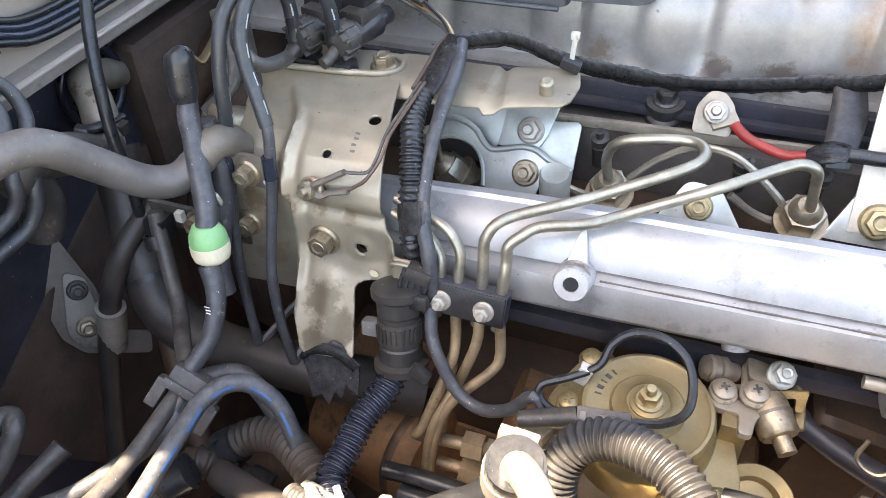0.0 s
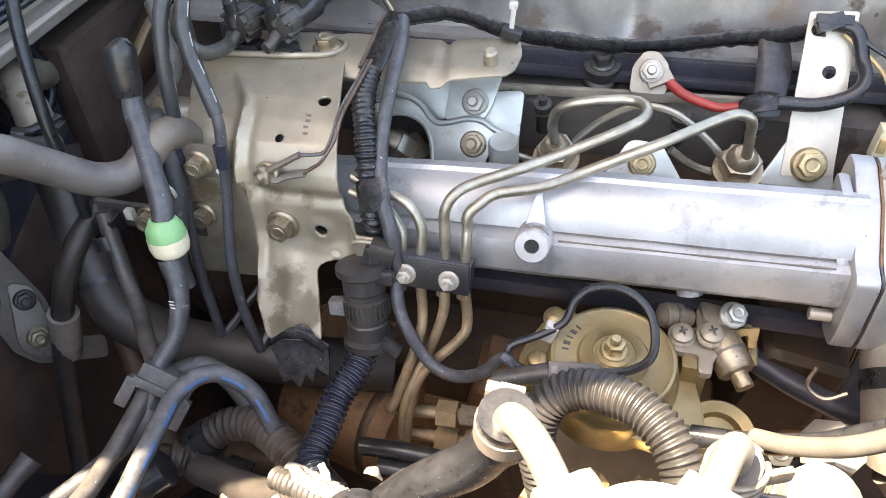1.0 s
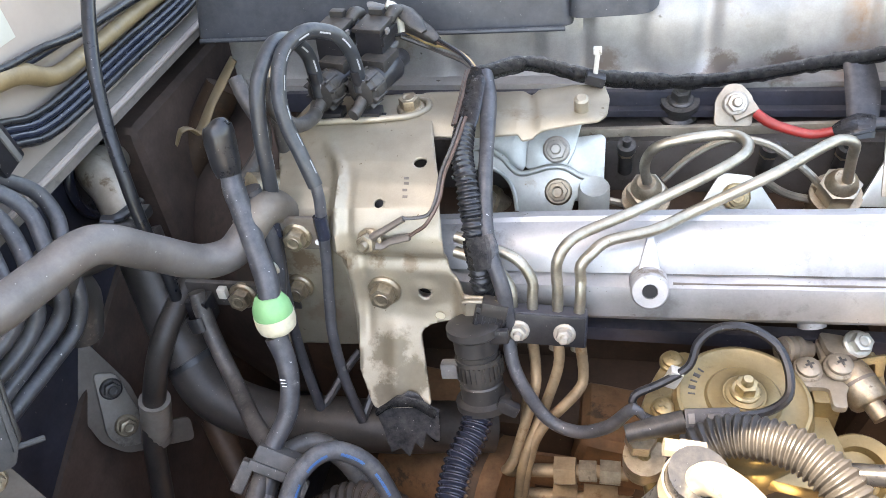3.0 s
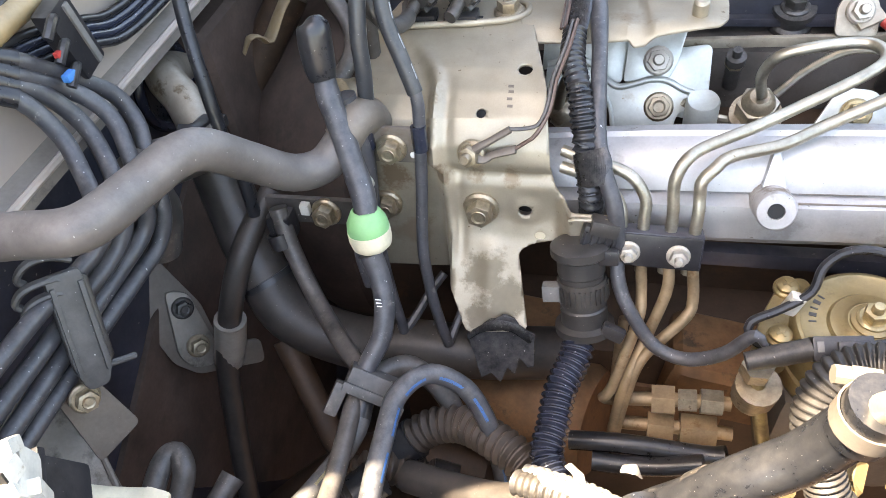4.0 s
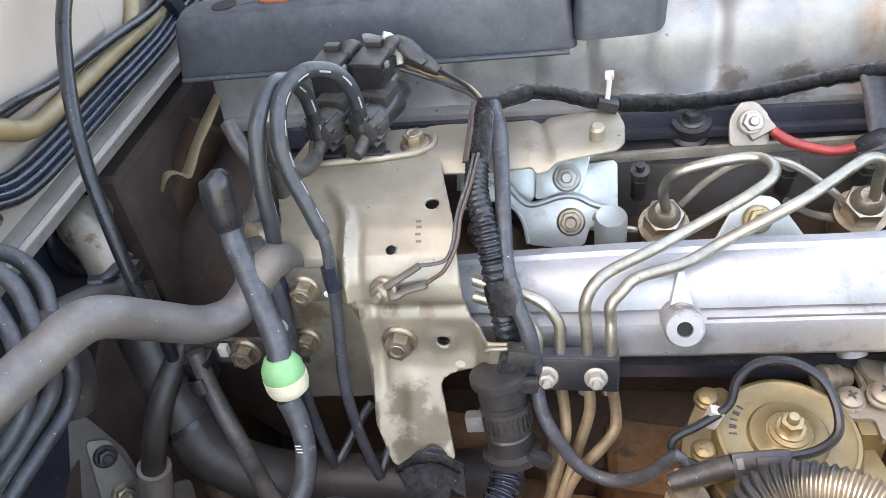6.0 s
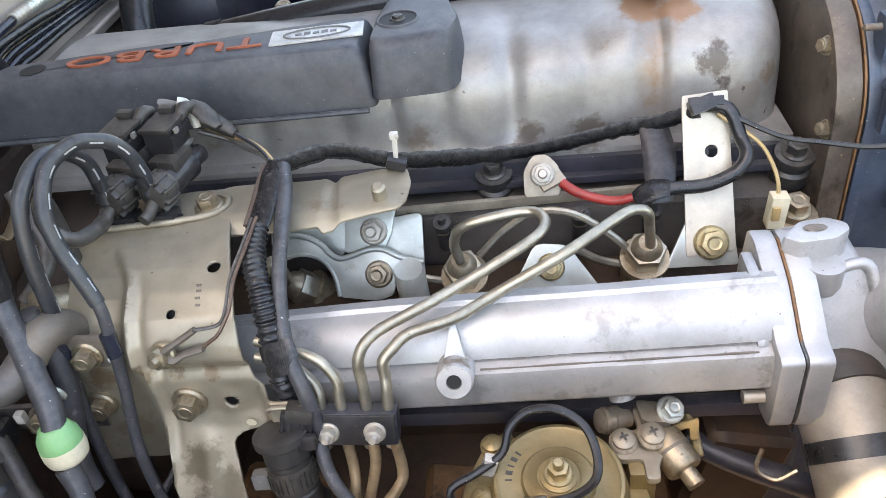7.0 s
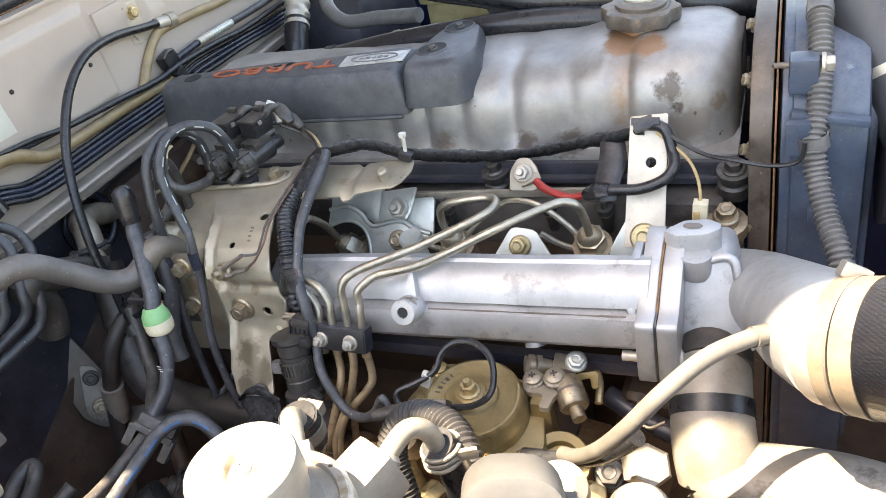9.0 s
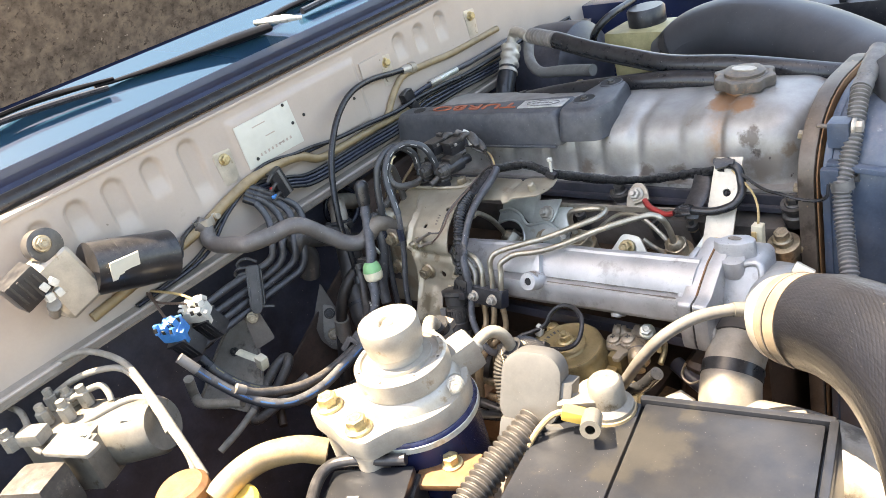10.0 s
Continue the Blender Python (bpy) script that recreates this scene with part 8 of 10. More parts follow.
hose("drop_pipe", [(-0.330, 0.390, 1.096), (-0.339, 0.362, 1.082), (-0.347, 0.345, 1.063), (-0.360, 0.335, 1.026), (-0.375, 0.330, 0.979), (-0.378, 0.318, 0.938), (-0.379, 0.300, 0.886), (-0.377, 0.280, 0.838), (-0.371, 0.250, 0.783)], 0.0082, "brownrubber", "dusty pipe running down through the bracket saddle", "pipe", seg=16)
hose("slim_hose", [(-0.312, 0.362, 1.108), (-0.309, 0.357, 1.095), (-0.302, 0.348, 1.076), (-0.282, 0.325, 1.057), (-0.257, 0.295, 1.060), (-0.237, 0.275, 1.063)], 0.0058, "rubbergrey", "slim dusty hose down to the junction clip", "hose")
bc = thing("bar_clip", (-0.29, 0.365, 1.09), "flat dark bracket bar with a plastic hose clip", "bracket")
part("bar", box((0.080, 0.004, 0.020), Matrix.Translation((-0.285, 0.373, 1.098)), 0.001), "rubbergrey", bc)
bolt(bc, (-0.284, 0.3705, 1.099), (0, -1, 0.15), 0.0098, "bolt")
part("clip", box((0.016, 0.014, 0.020), Matrix.Translation((-0.312, 0.362, 1.094)), 0.003), "plastic", bc, "black plastic clip")
part("clip_ring", lathe([(0.006, -0.005), (0.008, -0.005), (0.008, 0.005), (0.006, 0.005)], 16, at((-0.312, 0.354, 1.088), (0.3, -0.3, -1))), "plastic", bc)
part("clip_tab", box((0.006, 0.005, 0.008), Matrix.Translation((-0.296, 0.367, 1.104)), 0.001), "white", bc)
dk_pts = [(-0.370, 0.400, 1.125), (-0.359, 0.385, 1.092), (-0.343, 0.365, 1.051), (-0.322, 0.350, 1.018), (-0.278, 0.345, 1.001), (-0.233, 0.345, 1.002), (-0.190, 0.348, 0.998), (-0.161, 0.358, 0.989), (-0.123, 0.370, 0.978)]
dk = thing("dark_hose", dk_pts[4], "large dark coolant hose curving low behind the plate", "hose")
part("hose_wall", tube(dk_pts, [0.018, 0.018, 0.018, 0.019, 0.019, 0.0185, 0.0185, 0.0185, 0.0185], 24, 0.006), "brownrubber", dk)
part("joint_ring", tube([Vector(dk_pts[2]).lerp(Vector(dk_pts[3]), 0.25), Vector(dk_pts[2]).lerp(Vector(dk_pts[3]), 0.36)], 0.0195, 24, 0.003), "rubber", dk, "raised joint ring")
part("paint_mark", tube([Vector(dk_pts[5]).lerp(Vector(dk_pts[6]), 0.28), Vector(dk_pts[5]).lerp(Vector(dk_pts[6]), 0.30)], 0.0189, 24, 0.003), "greyblue", dk, "faint paint mark")
hose("brown_hose", [(-0.341, 0.360, 0.975), (-0.323, 0.340, 0.948), (-0.305, 0.320, 0.919), (-0.282, 0.300, 0.891)], 0.010, "block", "dirty brown hose deep in the bay", "hose", seg=16)
tt_ = thing("torn_tape", (-0.165, 0.327, 1.045), "torn black tape flap hanging on the plate tip", "tape")
rag = [(-0.1897, 1.0427), (-0.1806, 1.0512), (-0.1670, 1.0601), (-0.1600, 1.0574), (-0.1553, 1.0490), (-0.1477, 1.0464), (-0.1476, 1.0256), (-0.1518, 1.0230), (-0.1567, 1.0301), (-0.1594, 1.0187), (-0.1643, 1.0231), (-0.1684, 1.0124), (-0.1746, 1.0176), (-0.1812, 1.0137), (-0.1844, 1.0261)]
flap = prism(rag, 0.0022, None, 0.0004)
bmesh.ops.subdivide_edges(flap, edges=flap.edges[:], cuts=2, use_grid_fill=True)
for v in flap.verts:
    v.co = Vector((v.co.x, 0.327 - v.co.z - 0.35 * (1.045 - v.co.y) * (1 if v.co.y < 1.045 else 0.4) + 0.0022 * noise.noise(v.co * 120), v.co.y))
part("flap", flap, "tape", tt_)
part("fold", tube([(-0.1880, 0.3255, 1.0440), (-0.1740, 0.3245, 1.0560), (-0.1600, 0.3245, 1.0560), (-0.1500, 0.3250, 1.0460)], 0.0035, 10, 0.003, flat=0.6, rough=0.25), "tape", tt_)

# grommet pipe through the firewall
gp = thing("heater_stub", (-0.42, 0.47, 1.12), "dull metal heater pipe with a black spring clamp and grommet", "pipe")
part("grommet", tube([(-0.419, 0.4460 + 0.030 * math.cos(a) + 0.006 * math.sin(a), 1.1420 + 0.030 * math.sin(a) - 0.008 * math.cos(a)) for a in (2 * math.pi * k / 24 for k in range(25))], 0.0042, 10, 0.004, caps=False), "bluesheen", gp, "raised rubber rim")
part("grommet_plate", prism([(0.4460 + 0.029 * math.cos(a) + 0.006 * math.sin(a), 1.1420 + 0.029 * math.sin(a) - 0.008 * math.cos(a)) for a in (2 * math.pi * k / 28 for k in range(28))], 0.006, Matrix.Translation((-0.4245, 0, 0)) @ YZ, 0.001), "rubber", gp)
part("stub", tube([(-0.425, 0.478, 1.136), (-0.405, 0.430, 1.159), (-0.385, 0.412, 1.153), (-0.372, 0.399, 1.141), (-0.365, 0.389, 1.130)], [0.0125, 0.0125, 0.0125, 0.0130, 0.0130], 22, 0.003), "oldalu", gp)
part("spring_clamp", tube([(-0.368, 0.374, 1.158), (-0.360, 0.380, 1.155), (-0.366, 0.414, 1.144)], 0.004, 8, 0.003, flat=0.5), "rubber", gp)
part("clamp_ears", box((0.014, 0.010, 0.008), Matrix.Translation((-0.362, 0.404, 1.141)), 0.002), "darkbolt", gp)
hose("stub_hose", [(-0.366, 0.392, 1.130), (-0.360, 0.316, 1.168), (-0.370, 0.328, 1.132), (-0.380, 0.326, 1.102)], 0.0145, "rubbergrey", "dusty hose below the heater stub", "hose", seg=20)
hose("arched_cable", [(-0.399, 0.640, 1.285), (-0.396, 0.606, 1.291), (-0.388, 0.549, 1.301), (-0.378, 0.499, 1.301), (-0.370, 0.458, 1.284), (-0.362, 0.424, 1.253), (-0.356, 0.403, 1.220), (-0.348, 0.387, 1.186), (-0.342, 0.377, 1.152), (-0.337, 0.374, 1.122), (-0.335, 0.370, 1.093)], 0.0044, "rubber", "black cable in a tall arch down from the cowl", "cable", seg=10)
bk = thing("pipe_tab", (-0.33, 0.47, 1.18), "bent dull brass-coloured tab behind the hoses", "bracket")
part("tab", tube([(-0.345, 0.560, 1.178), (-0.356, 0.550, 1.162), (-0.363, 0.535, 1.150), (-0.371, 0.520, 1.134), (-0.376, 0.515, 1.140), (-0.381, 0.510, 1.141), (-0.386, 0.505, 1.131)], [0.0070, 0.0085, 0.0075, 0.0090, 0.0060, 0.0065, 0.004], 12, 0.003, flat=0.25), "tan", bk)
for pts in ([(-0.419, 0.540, 1.069), (-0.395, 0.560, 1.109), (-0.373, 0.580, 1.142)], [(-0.495, 0.600, 1.045), (-0.466, 0.640, 1.097), (-0.438, 0.680, 1.131)]):
    hose("dark_loom", pts, 0.016, "block", "dark oily hose in the gap beside the engine", "hose", "gap hoses", seg=14, step=0.01)

# hoses with a common clip
tcl = thing("junction_clip", (-0.237, 0.275, 1.05), "grey plastic clip that gathers four hoses", "hose clip")
jm = Matrix.Translation((-0.232, 0.272, 1.058)) @ Matrix.Rotation(0.5, 4, "Y") @ Matrix.Rotation(-0.7, 4, "X")
part("clip_block", box((0.034, 0.014, 0.015), jm, 0.0025), "clampgrey", tcl)
part("clip_lip", box((0.036, 0.004, 0.006), jm @ Matrix.Translation((0, -0.007, -0.005)), 0.0012), "clampgrey", tcl)
part("clip_tooth", box((0.008, 0.008, 0.020), jm @ Matrix.Translation((-0.018, -0.004, -0.014)), 0.002), "rubbergrey", tcl)
part("clip_tooth", box((0.008, 0.008, 0.020), jm @ Matrix.Translation((0.016, -0.004, -0.014)), 0.002), "rubbergrey", tcl)

cuffed_hose("marked_hose", [(-0.238, 0.270, 1.054), (-0.239, 0.248, 1.046), (-0.250, 0.222, 1.041), (-0.267, 0.191, 1.040), (-0.285, 0.167, 1.047), (-0.304, 0.150, 1.057), (-0.323, 0.137, 1.072), (-0.341, 0.128, 1.092), (-0.355, 0.124, 1.111)], 0.0058, "tandash", "black hose with tan marks sweeping to the wing", "hose", "clip hoses", seg=16, mark=(0.2, -0.6, 0.7))
sweep = [(-0.243, 0.267, 1.054), (-0.240, 0.225, 1.055), (-0.238, 0.194, 1.059), (-0.239, 0.164, 1.068), (-0.243, 0.136, 1.082), (-0.247, 0.116, 1.096), (-0.252, 0.103, 1.111)]
ht = thing("marked_hose", sweep[0], "dusty black hose sweeping to the wing", "hose", "clip hoses")
part("hose_wall", tube(sweep, 0.0055, 16, 0.004), "rubbergrey", ht)
part("end_sleeve", tube([Vector(sweep[-1]).lerp(Vector(sweep[-2]), 0.55), Vector(sweep[-1]).lerp(Vector(sweep[-2]), 0.30), Vector(sweep[-1])], 0.0059, 16, 0.004), "greyhose", ht, "pale end sleeve")
sweep = [(-0.160, 0.262, 0.985), (-0.164, 0.268, 1.010), (-0.170, 0.274, 1.033), (-0.181, 0.280, 1.052), (-0.196, 0.279, 1.065), (-0.207, 0.271, 1.070), (-0.215, 0.256, 1.069), (-0.216, 0.236, 1.066), (-0.216, 0.216, 1.064), (-0.215, 0.186, 1.062), (-0.218, 0.156, 1.065), (-0.227, 0.132, 1.073), (-0.246, 0.110, 1.092), (-0.269, 0.090, 1.128), (-0.285, 0.075, 1.166)]
ht = thing("blue_marked_hose", sweep[0], "dusty black hose with blue dashes, sunlit at one end", "hose", "clip hoses")
part("hose_wall", tube(sweep, 0.0057, 16, 0.004, mark=(0.3, -0.5, 0.7)), "bluedash", ht)
part("end_sleeve", tube([Vector(sweep[-1]).lerp(Vector(sweep[-2]), 0.55), Vector(sweep[-1]).lerp(Vector(sweep[-2]), 0.30), Vector(sweep[-1])], 0.0060, 16, 0.004), "greyhose", ht, "pale end sleeve")
hose("clip_arch_hose", [(-0.244, 0.269, 1.050), (-0.235, 0.285, 1.049), (-0.222, 0.297, 1.045), (-0.210, 0.298, 1.035), (-0.198, 0.294, 1.019), (-0.190, 0.286, 1.002)], 0.0066, "rubbergrey", "dusty hose arching under the clip", "hose", "clip hoses", seg=14)
hl_run = [(-0.338, 0.173, 1.01), (-0.336, 0.189, 1.02), (-0.333, 0.205, 1.032), (-0.333, 0.215, 1.04), (-0.34, 0.222, 1.043), (-0.345, 0.217, 1.043), (-0.345, 0.202, 1.04), (-0.344, 0.179, 1.028), (-0.342, 0.157, 1.016), (-0.337, 0.145, 1.012), (-0.333, 0.14, 1.008), (-0.331, 0.143, 1.004), (-0.329, 0.157, 1.003), (-0.328, 0.174, 1.004), (-0.325, 0.193, 1.008), (-0.32, 0.211, 1.012), (-0.315, 0.226, 1.016)]
hl_ = thing("hanging_loop", hl_run[9], "dusty looped hose hanging near the wing with an open end", "hose")
part("hose_wall", tube(hl_run, 0.0066, 16, 0.002), "rubbergrey", hl_)
part("open_end", tube([hl_run[-2], Vector(hl_run[-2]).lerp(Vector(hl_run[-1]), 0.7), hl_run[-1]], [0.0064, 0.0072, 0.0076], 16, 0.003), "rubbergrey", hl_, "swollen open end")
wclip = thing("white_clip", (-0.318, 0.175, 1.072), "yellowed white plastic clip on the looped hose", "clip")
part("clip_head", box((0.013, 0.012, 0.018), Matrix.Translation((-0.316, 0.175, 1.077)) @ Matrix.Rotation(0.3, 4, "Y"), 0.003), "cream", wclip)
part("clip_arm", tube([(-0.324, 0.181, 1.072), (-0.341, 0.175, 1.080), (-0.358, 0.172, 1.085)], 0.006, 8, 0.004, flat=0.4), "cream", wclip)
wb = thing("wing_bracket", (-0.381, 0.178, 1.051), "dull grey bracket sheet on the inner wing", "bracket")
part("sheet", prism(smooth_outline([(-0.045, -0.055), (0.045, -0.045), (0.035, 0.0), (-0.005, 0.060), (-0.035, 0.065), (-0.05, 0.03)], 0.008), 0.003, at((-0.377, 0.174, 1.047), (0.3, -0.6, 0.75), (0, 0.75, 0.6)), 0.0006, [(0.018, -0.030, 0.006)]), "dirtypipe", wb)
wbm = at((-0.377, 0.174, 1.047), (0.3, -0.6, 0.75), (0, 0.75, 0.6))
part("rim", tube([wbm @ Vector(q) for q in ((-0.045, -0.053, 0.001), (-0.049, 0.028, 0.001), (-0.035, 0.062, 0.001), (-0.006, 0.058, 0.001), (0.033, 0.0, 0.001))], 0.0018, 8, 0.004), "dirtysteel", wb, "dirty folded rim")
bolt(wb, wbm @ Vector((-0.022, 0.020, 0.0005)), wbm.to_3x3() @ Vector((0, 0, 1)), 0.0062, "darkbolt")

# plugs on the wing side
def plug_cluster(ob, base, material, lobes, seed):
    """A moulded connector: stepped body, keyed lobes with dark bars for shaded slots, a latch and a dark socket below.
    """
    rng = random.Random(seed)
    m0 = Matrix.Translation(base) @ Matrix.Rotation(0.5, 4, "Z") @ Matrix.Rotation(0.3, 4, "X")
    core = part("plug", box((0.028, 0.020, 0.018), m0, 0.003), material, ob)
    for k in range(lobes):
        col, row = k % 3, k // 3
        c_ = m0 @ Matrix.Translation((-0.0095 + 0.0095 * col + rng.uniform(-0.002, 0.002), -0.0075 + 0.0075 * row, 0.009 + rng.uniform(-0.003, 0.004))) @ Matrix.Rotation(rng.uniform(-0.6, 0.6), 4, "X") @ Matrix.Rotation(rng.uniform(-0.5, 0.5), 4, "Z")
        part("lobe", box((rng.uniform(0.005, 0.009), rng.uniform(0.005, 0.008), rng.uniform(0.007, 0.012)), c_, 0.0016), material, core)
        # Black bar on the lobe paints the shade of a slot.
        part("slot", box((0.0035, 0.0012, 0.005), c_ @ Matrix.Translation((0, -0.0042, 0.0005)), 0), "inkshade", core)
    part("latch", box((0.007, 0.006, 0.020), m0 @ Matrix.Translation((0.013, -0.006, -0.004)) @ Matrix.Rotation(0.2, 4, "Y"), 0.001), material, ob)
    hm = m0 @ Matrix.Translation((0.004, 0.0, -0.024)) @ Matrix.Rotation(-0.3, 4, "Y")
    holder = part("holder", box((0.026, 0.022, 0.030), hm, 0.003), "plastic", ob, "black socket")
    for k in range(3):
        part("holder_rib", box((0.0016, 0.024, 0.022), hm @ Matrix.Translation((-0.008 + 0.008 * k, 0, 0)), 0.0005), "plastic", holder)
    part("holder_lip", box((0.029, 0.025, 0.004), hm @ Matrix.Translation((0, 0, 0.013)), 0.001), "plastic", holder)


wp = thing("white_plug", (-0.307, 0.124, 1.17), "cracked white connector plug on a dark holder", "connector")
plug_cluster(wp, (-0.309, 0.126, 1.188), "white", 9, 3)
bpz = thing("blue_plug", (-0.30, 0.09, 1.17), "bright blue connector plug in a dark holder", "connector")
plug_cluster(bpz, (-0.302, 0.090, 1.188), "blue", 9, 8)
for pts, c_ in (([(-0.398, 0.121, 1.200), (-0.322, 0.095, 1.200), (-0.304, 0.095, 1.202)], "copper"), ([(-0.405, 0.125, 1.200), (-0.334, 0.123, 1.210), (-0.31, 0.128, 1.204)], "tanwire"), ([(-0.491, 0.088, 1.170), (-0.466, 0.117, 1.190), (-0.415, 0.122, 1.200), (-0.367, 0.111, 1.200), (-0.309, 0.118, 1.204)], "copper")):
    hose("plug_wire", pts, 0.0016, c_, "thin wire to the connector plugs", "wire", "plug wires", seg=6, step=0.006)

# ---- on the cowl ----
lp = thing("data_plate", (-0.412, 0.36, 1.26), "pale sticker plate with faint unreadable print on the cowl", "label")
part("sheet", prism([(0.314, 1.2695), (0.410, 1.2675), (0.406, 1.3285), (0.313, 1.3285)], 0.0015, Matrix.Translation((-0.3985, 0, 0)) @ YZ, 0.0003), "paper", lp)
for k in range(3):
    part("print_bar", box((0.0004, 0.022 - 0.006 * k, 0.0016), Matrix.Translation((-0.3983, 0.350 + 0.012 * k, 1.318 - 0.018 * k)), 0), "beige", lp)
for k in range(9):
    part("print_bar", box((0.0004, 0.0026, 0.0040), Matrix.Translation((-0.3983, 0.338 + 0.0066 * k, 1.2805 + 0.0002 * k)), 0), "beige", lp)
for y_, z_ in ((0.396, 1.326), (0.402, 1.298), (0.330, 1.278), (0.425, 1.30), (0.52, 1.285)):
    part("rivet", lathe([(0.0024, 0.0), (0.002, 0.001), (0, 0.0014)], 12, at((-0.3980 if y_ < 0.41 else -0.3996, y_, z_), (1, 0, 0))), "inkshade", lp)
for y_, z_ in ((0.602, 1.309), (0.286, 1.298), (0.82, 1.31)):
    cb_ = thing("cowl_clip", (-0.40, y_, z_), "rusty pressed clip bolted to the cowl", "bracket", "cowl clips")
    part("clip_plate", prism(smooth_outline([(-0.012, -0.03), (0.012, -0.03), (0.014, 0.014), (-0.014, 0.016)], 0.004), 0.004, at((-0.403, y_, z_ - 0.004), (1, 0, 0), (0, 0, 1)), 0.0008), "dustyalu", cb_)
    bolt(cb_, (-0.4025, y_, z_), (1, 0, 0.1), 0.0078, "brass")
part("cowl_tab", box((0.006, 0.050, 0.034), Matrix.Translation((-0.404, 0.575, 1.309)), 0.0025), "beige", lp, "raised beige tab")
hose("tan_pipe", [(-0.398, 0.05, 1.212), (-0.397, 0.20, 1.234), (-0.396, 0.266, 1.251), (-0.394, 0.308, 1.260), (-0.393, 0.360, 1.259), (-0.393, 0.393, 1.252), (-0.394, 0.421, 1.236), (-0.395, 0.467, 1.233), (-0.395, 0.516, 1.232), (-0.396, 0.558, 1.230), (-0.397, 0.62, 1.226), (-0.398, 0.75, 1.222), (-0.398, 0.9, 1.222)], [0.0060, 0.0065, 0.0070, 0.0072, 0.0070, 0.0068, 0.0060, 0.0056, 0.0056, 0.0056, 0.0054, 0.005, 0.005], "tan", "tan sheathed pipe along the ledge", "pipe", step=0.008)
hose("tan_riser", [(-0.398, 0.560, 1.228), (-0.398, 0.575, 1.240), (-0.399, 0.592, 1.256), (-0.400, 0.614, 1.272), (-0.401, 0.635, 1.278), (-0.401, 0.695, 1.275), (-0.401, 0.756, 1.270), (-0.401, 0.88, 1.268)], 0.0054, "tan", "thin tan pipe rising along the cowl", "pipe", step=0.006)
for k in range(4):
    dz, dx = -0.0048 * k, 0.0012 * k
    hose("ledge_line", [(-0.396 + dx, 0.292 - 0.002 * k, 1.2535 - 0.004 * k), (-0.394 + dx, 0.330, 1.247 + dz), (-0.393 + dx, 0.362, 1.236 + dz), (-0.393 + dx, 0.400, 1.2245 + dz), (-0.394 + dx, 0.510, 1.2222 + dz), (-0.394 + dx, 0.592, 1.2216 + dz), (-0.393 + dx, 0.640 + 0.004 * k, 1.2310 + dz * 1.2), (-0.393 + dx, 0.672 + 0.004 * k, 1.2315 + dz * 1.3), (-0.394 + dx, 0.750, 1.2255 + dz), (-0.395 + dx, 0.850, 1.2200 + dz), (-0.396 + dx, 1.10, 1.2170 + dz)], 0.0027, ("rubber", "bluesheen", "bluesheen", "rubber")[k], "dark sheathed line lying along the ledge", "pipe", "ledge lines", step=0.008)
cg = thing("line_guide", (-0.39, 0.628, 1.21), "black plastic guide clipping the ledge lines together", "clip")
part("guide_band", box((0.012, 0.014, 0.036), Matrix.Translation((-0.391, 0.628, 1.221)) @ Matrix.Rotation(0.5, 4, "X"), 0.003), "plastic", cg)
part("guide_head", box((0.014, 0.022, 0.016), Matrix.Translation((-0.394, 0.618, 1.2490)) @ Matrix.Rotation(0.25, 4, "X"), 0.004), "plastic", cg)
part("guide_ear", tube([(-0.388, 0.606, 1.2540), (-0.386, 0.612, 1.2590), (-0.388, 0.622, 1.2580)], 0.0026, 8, 0.003), "conduit", cg)
hose("cowl_wire", [(-0.398, 0.10, 1.196), (-0.397, 0.19, 1.206), (-0.397, 0.25, 1.236), (-0.394, 0.324, 1.268), (-0.390, 0.382, 1.2615), (-0.389, 0.415, 1.2575), (-0.389, 0.451, 1.2505), (-0.389, 0.524, 1.2440), (-0.389, 0.584, 1.2380), (-0.389, 0.633, 1.2390), (-0.389, 0.702, 1.2355), (-0.390, 0.767, 1.2300), (-0.394, 0.95, 1.228)], [0.0022, 0.0022, 0.0022, 0.0022, 0.0024, 0.0026, 0.0030, 0.0034, 0.0034, 0.0034, 0.0034, 0.0034, 0.0034], "rubber", "black wire loosely strung along the cowl", "wire", step=0.008)
hose("cowl_wire", [(-0.394, 0.10, 1.196), (-0.393, 0.20, 1.204), (-0.395, 0.26, 1.238), (-0.396, 0.326, 1.262), (-0.394, 0.403, 1.2535), (-0.394, 0.469, 1.2475), (-0.394, 0.524, 1.2420), (-0.394, 0.575, 1.2370), (-0.395, 0.64, 1.2330)], 0.0024, "bluesheen", "thin black wire along the cowl", "wire", step=0.008)
cj = thing("line_joint", (-0.39, 0.66, 1.245), "grey metal pipe joint with a bright spring sleeve", "joint")
part("joint_pipe", tube([(-0.393, 0.620, 1.2440), (-0.392, 0.650, 1.2460), (-0.392, 0.680, 1.2468)], 0.0040, 12, 0.004), "bluesheen", cj)
part("ferrule", tube([(-0.392, 0.672, 1.2468), (-0.392, 0.685, 1.2466), (-0.392, 0.698, 1.2462)], [0.0056, 0.0064, 0.0052], 16, 0.002, ribs=(0.006, 0.1)), "dustyalu", cj, "dull metal ferrule")
part("spring_sleeve", tube([(-0.392, 0.697, 1.2462), (-0.392, 0.720, 1.2456), (-0.392, 0.744, 1.2448)], 0.0056, 16, 0.0008, ribs=(0.0048, 0.34)), "bright", cj, "bright coil spring sleeve")
part("tail_pipe", tube([(-0.392, 0.742, 1.2450), (-0.392, 0.80, 1.243), (-0.393, 0.92, 1.242)], 0.0046, 12, 0.006), "linegrey", cj)
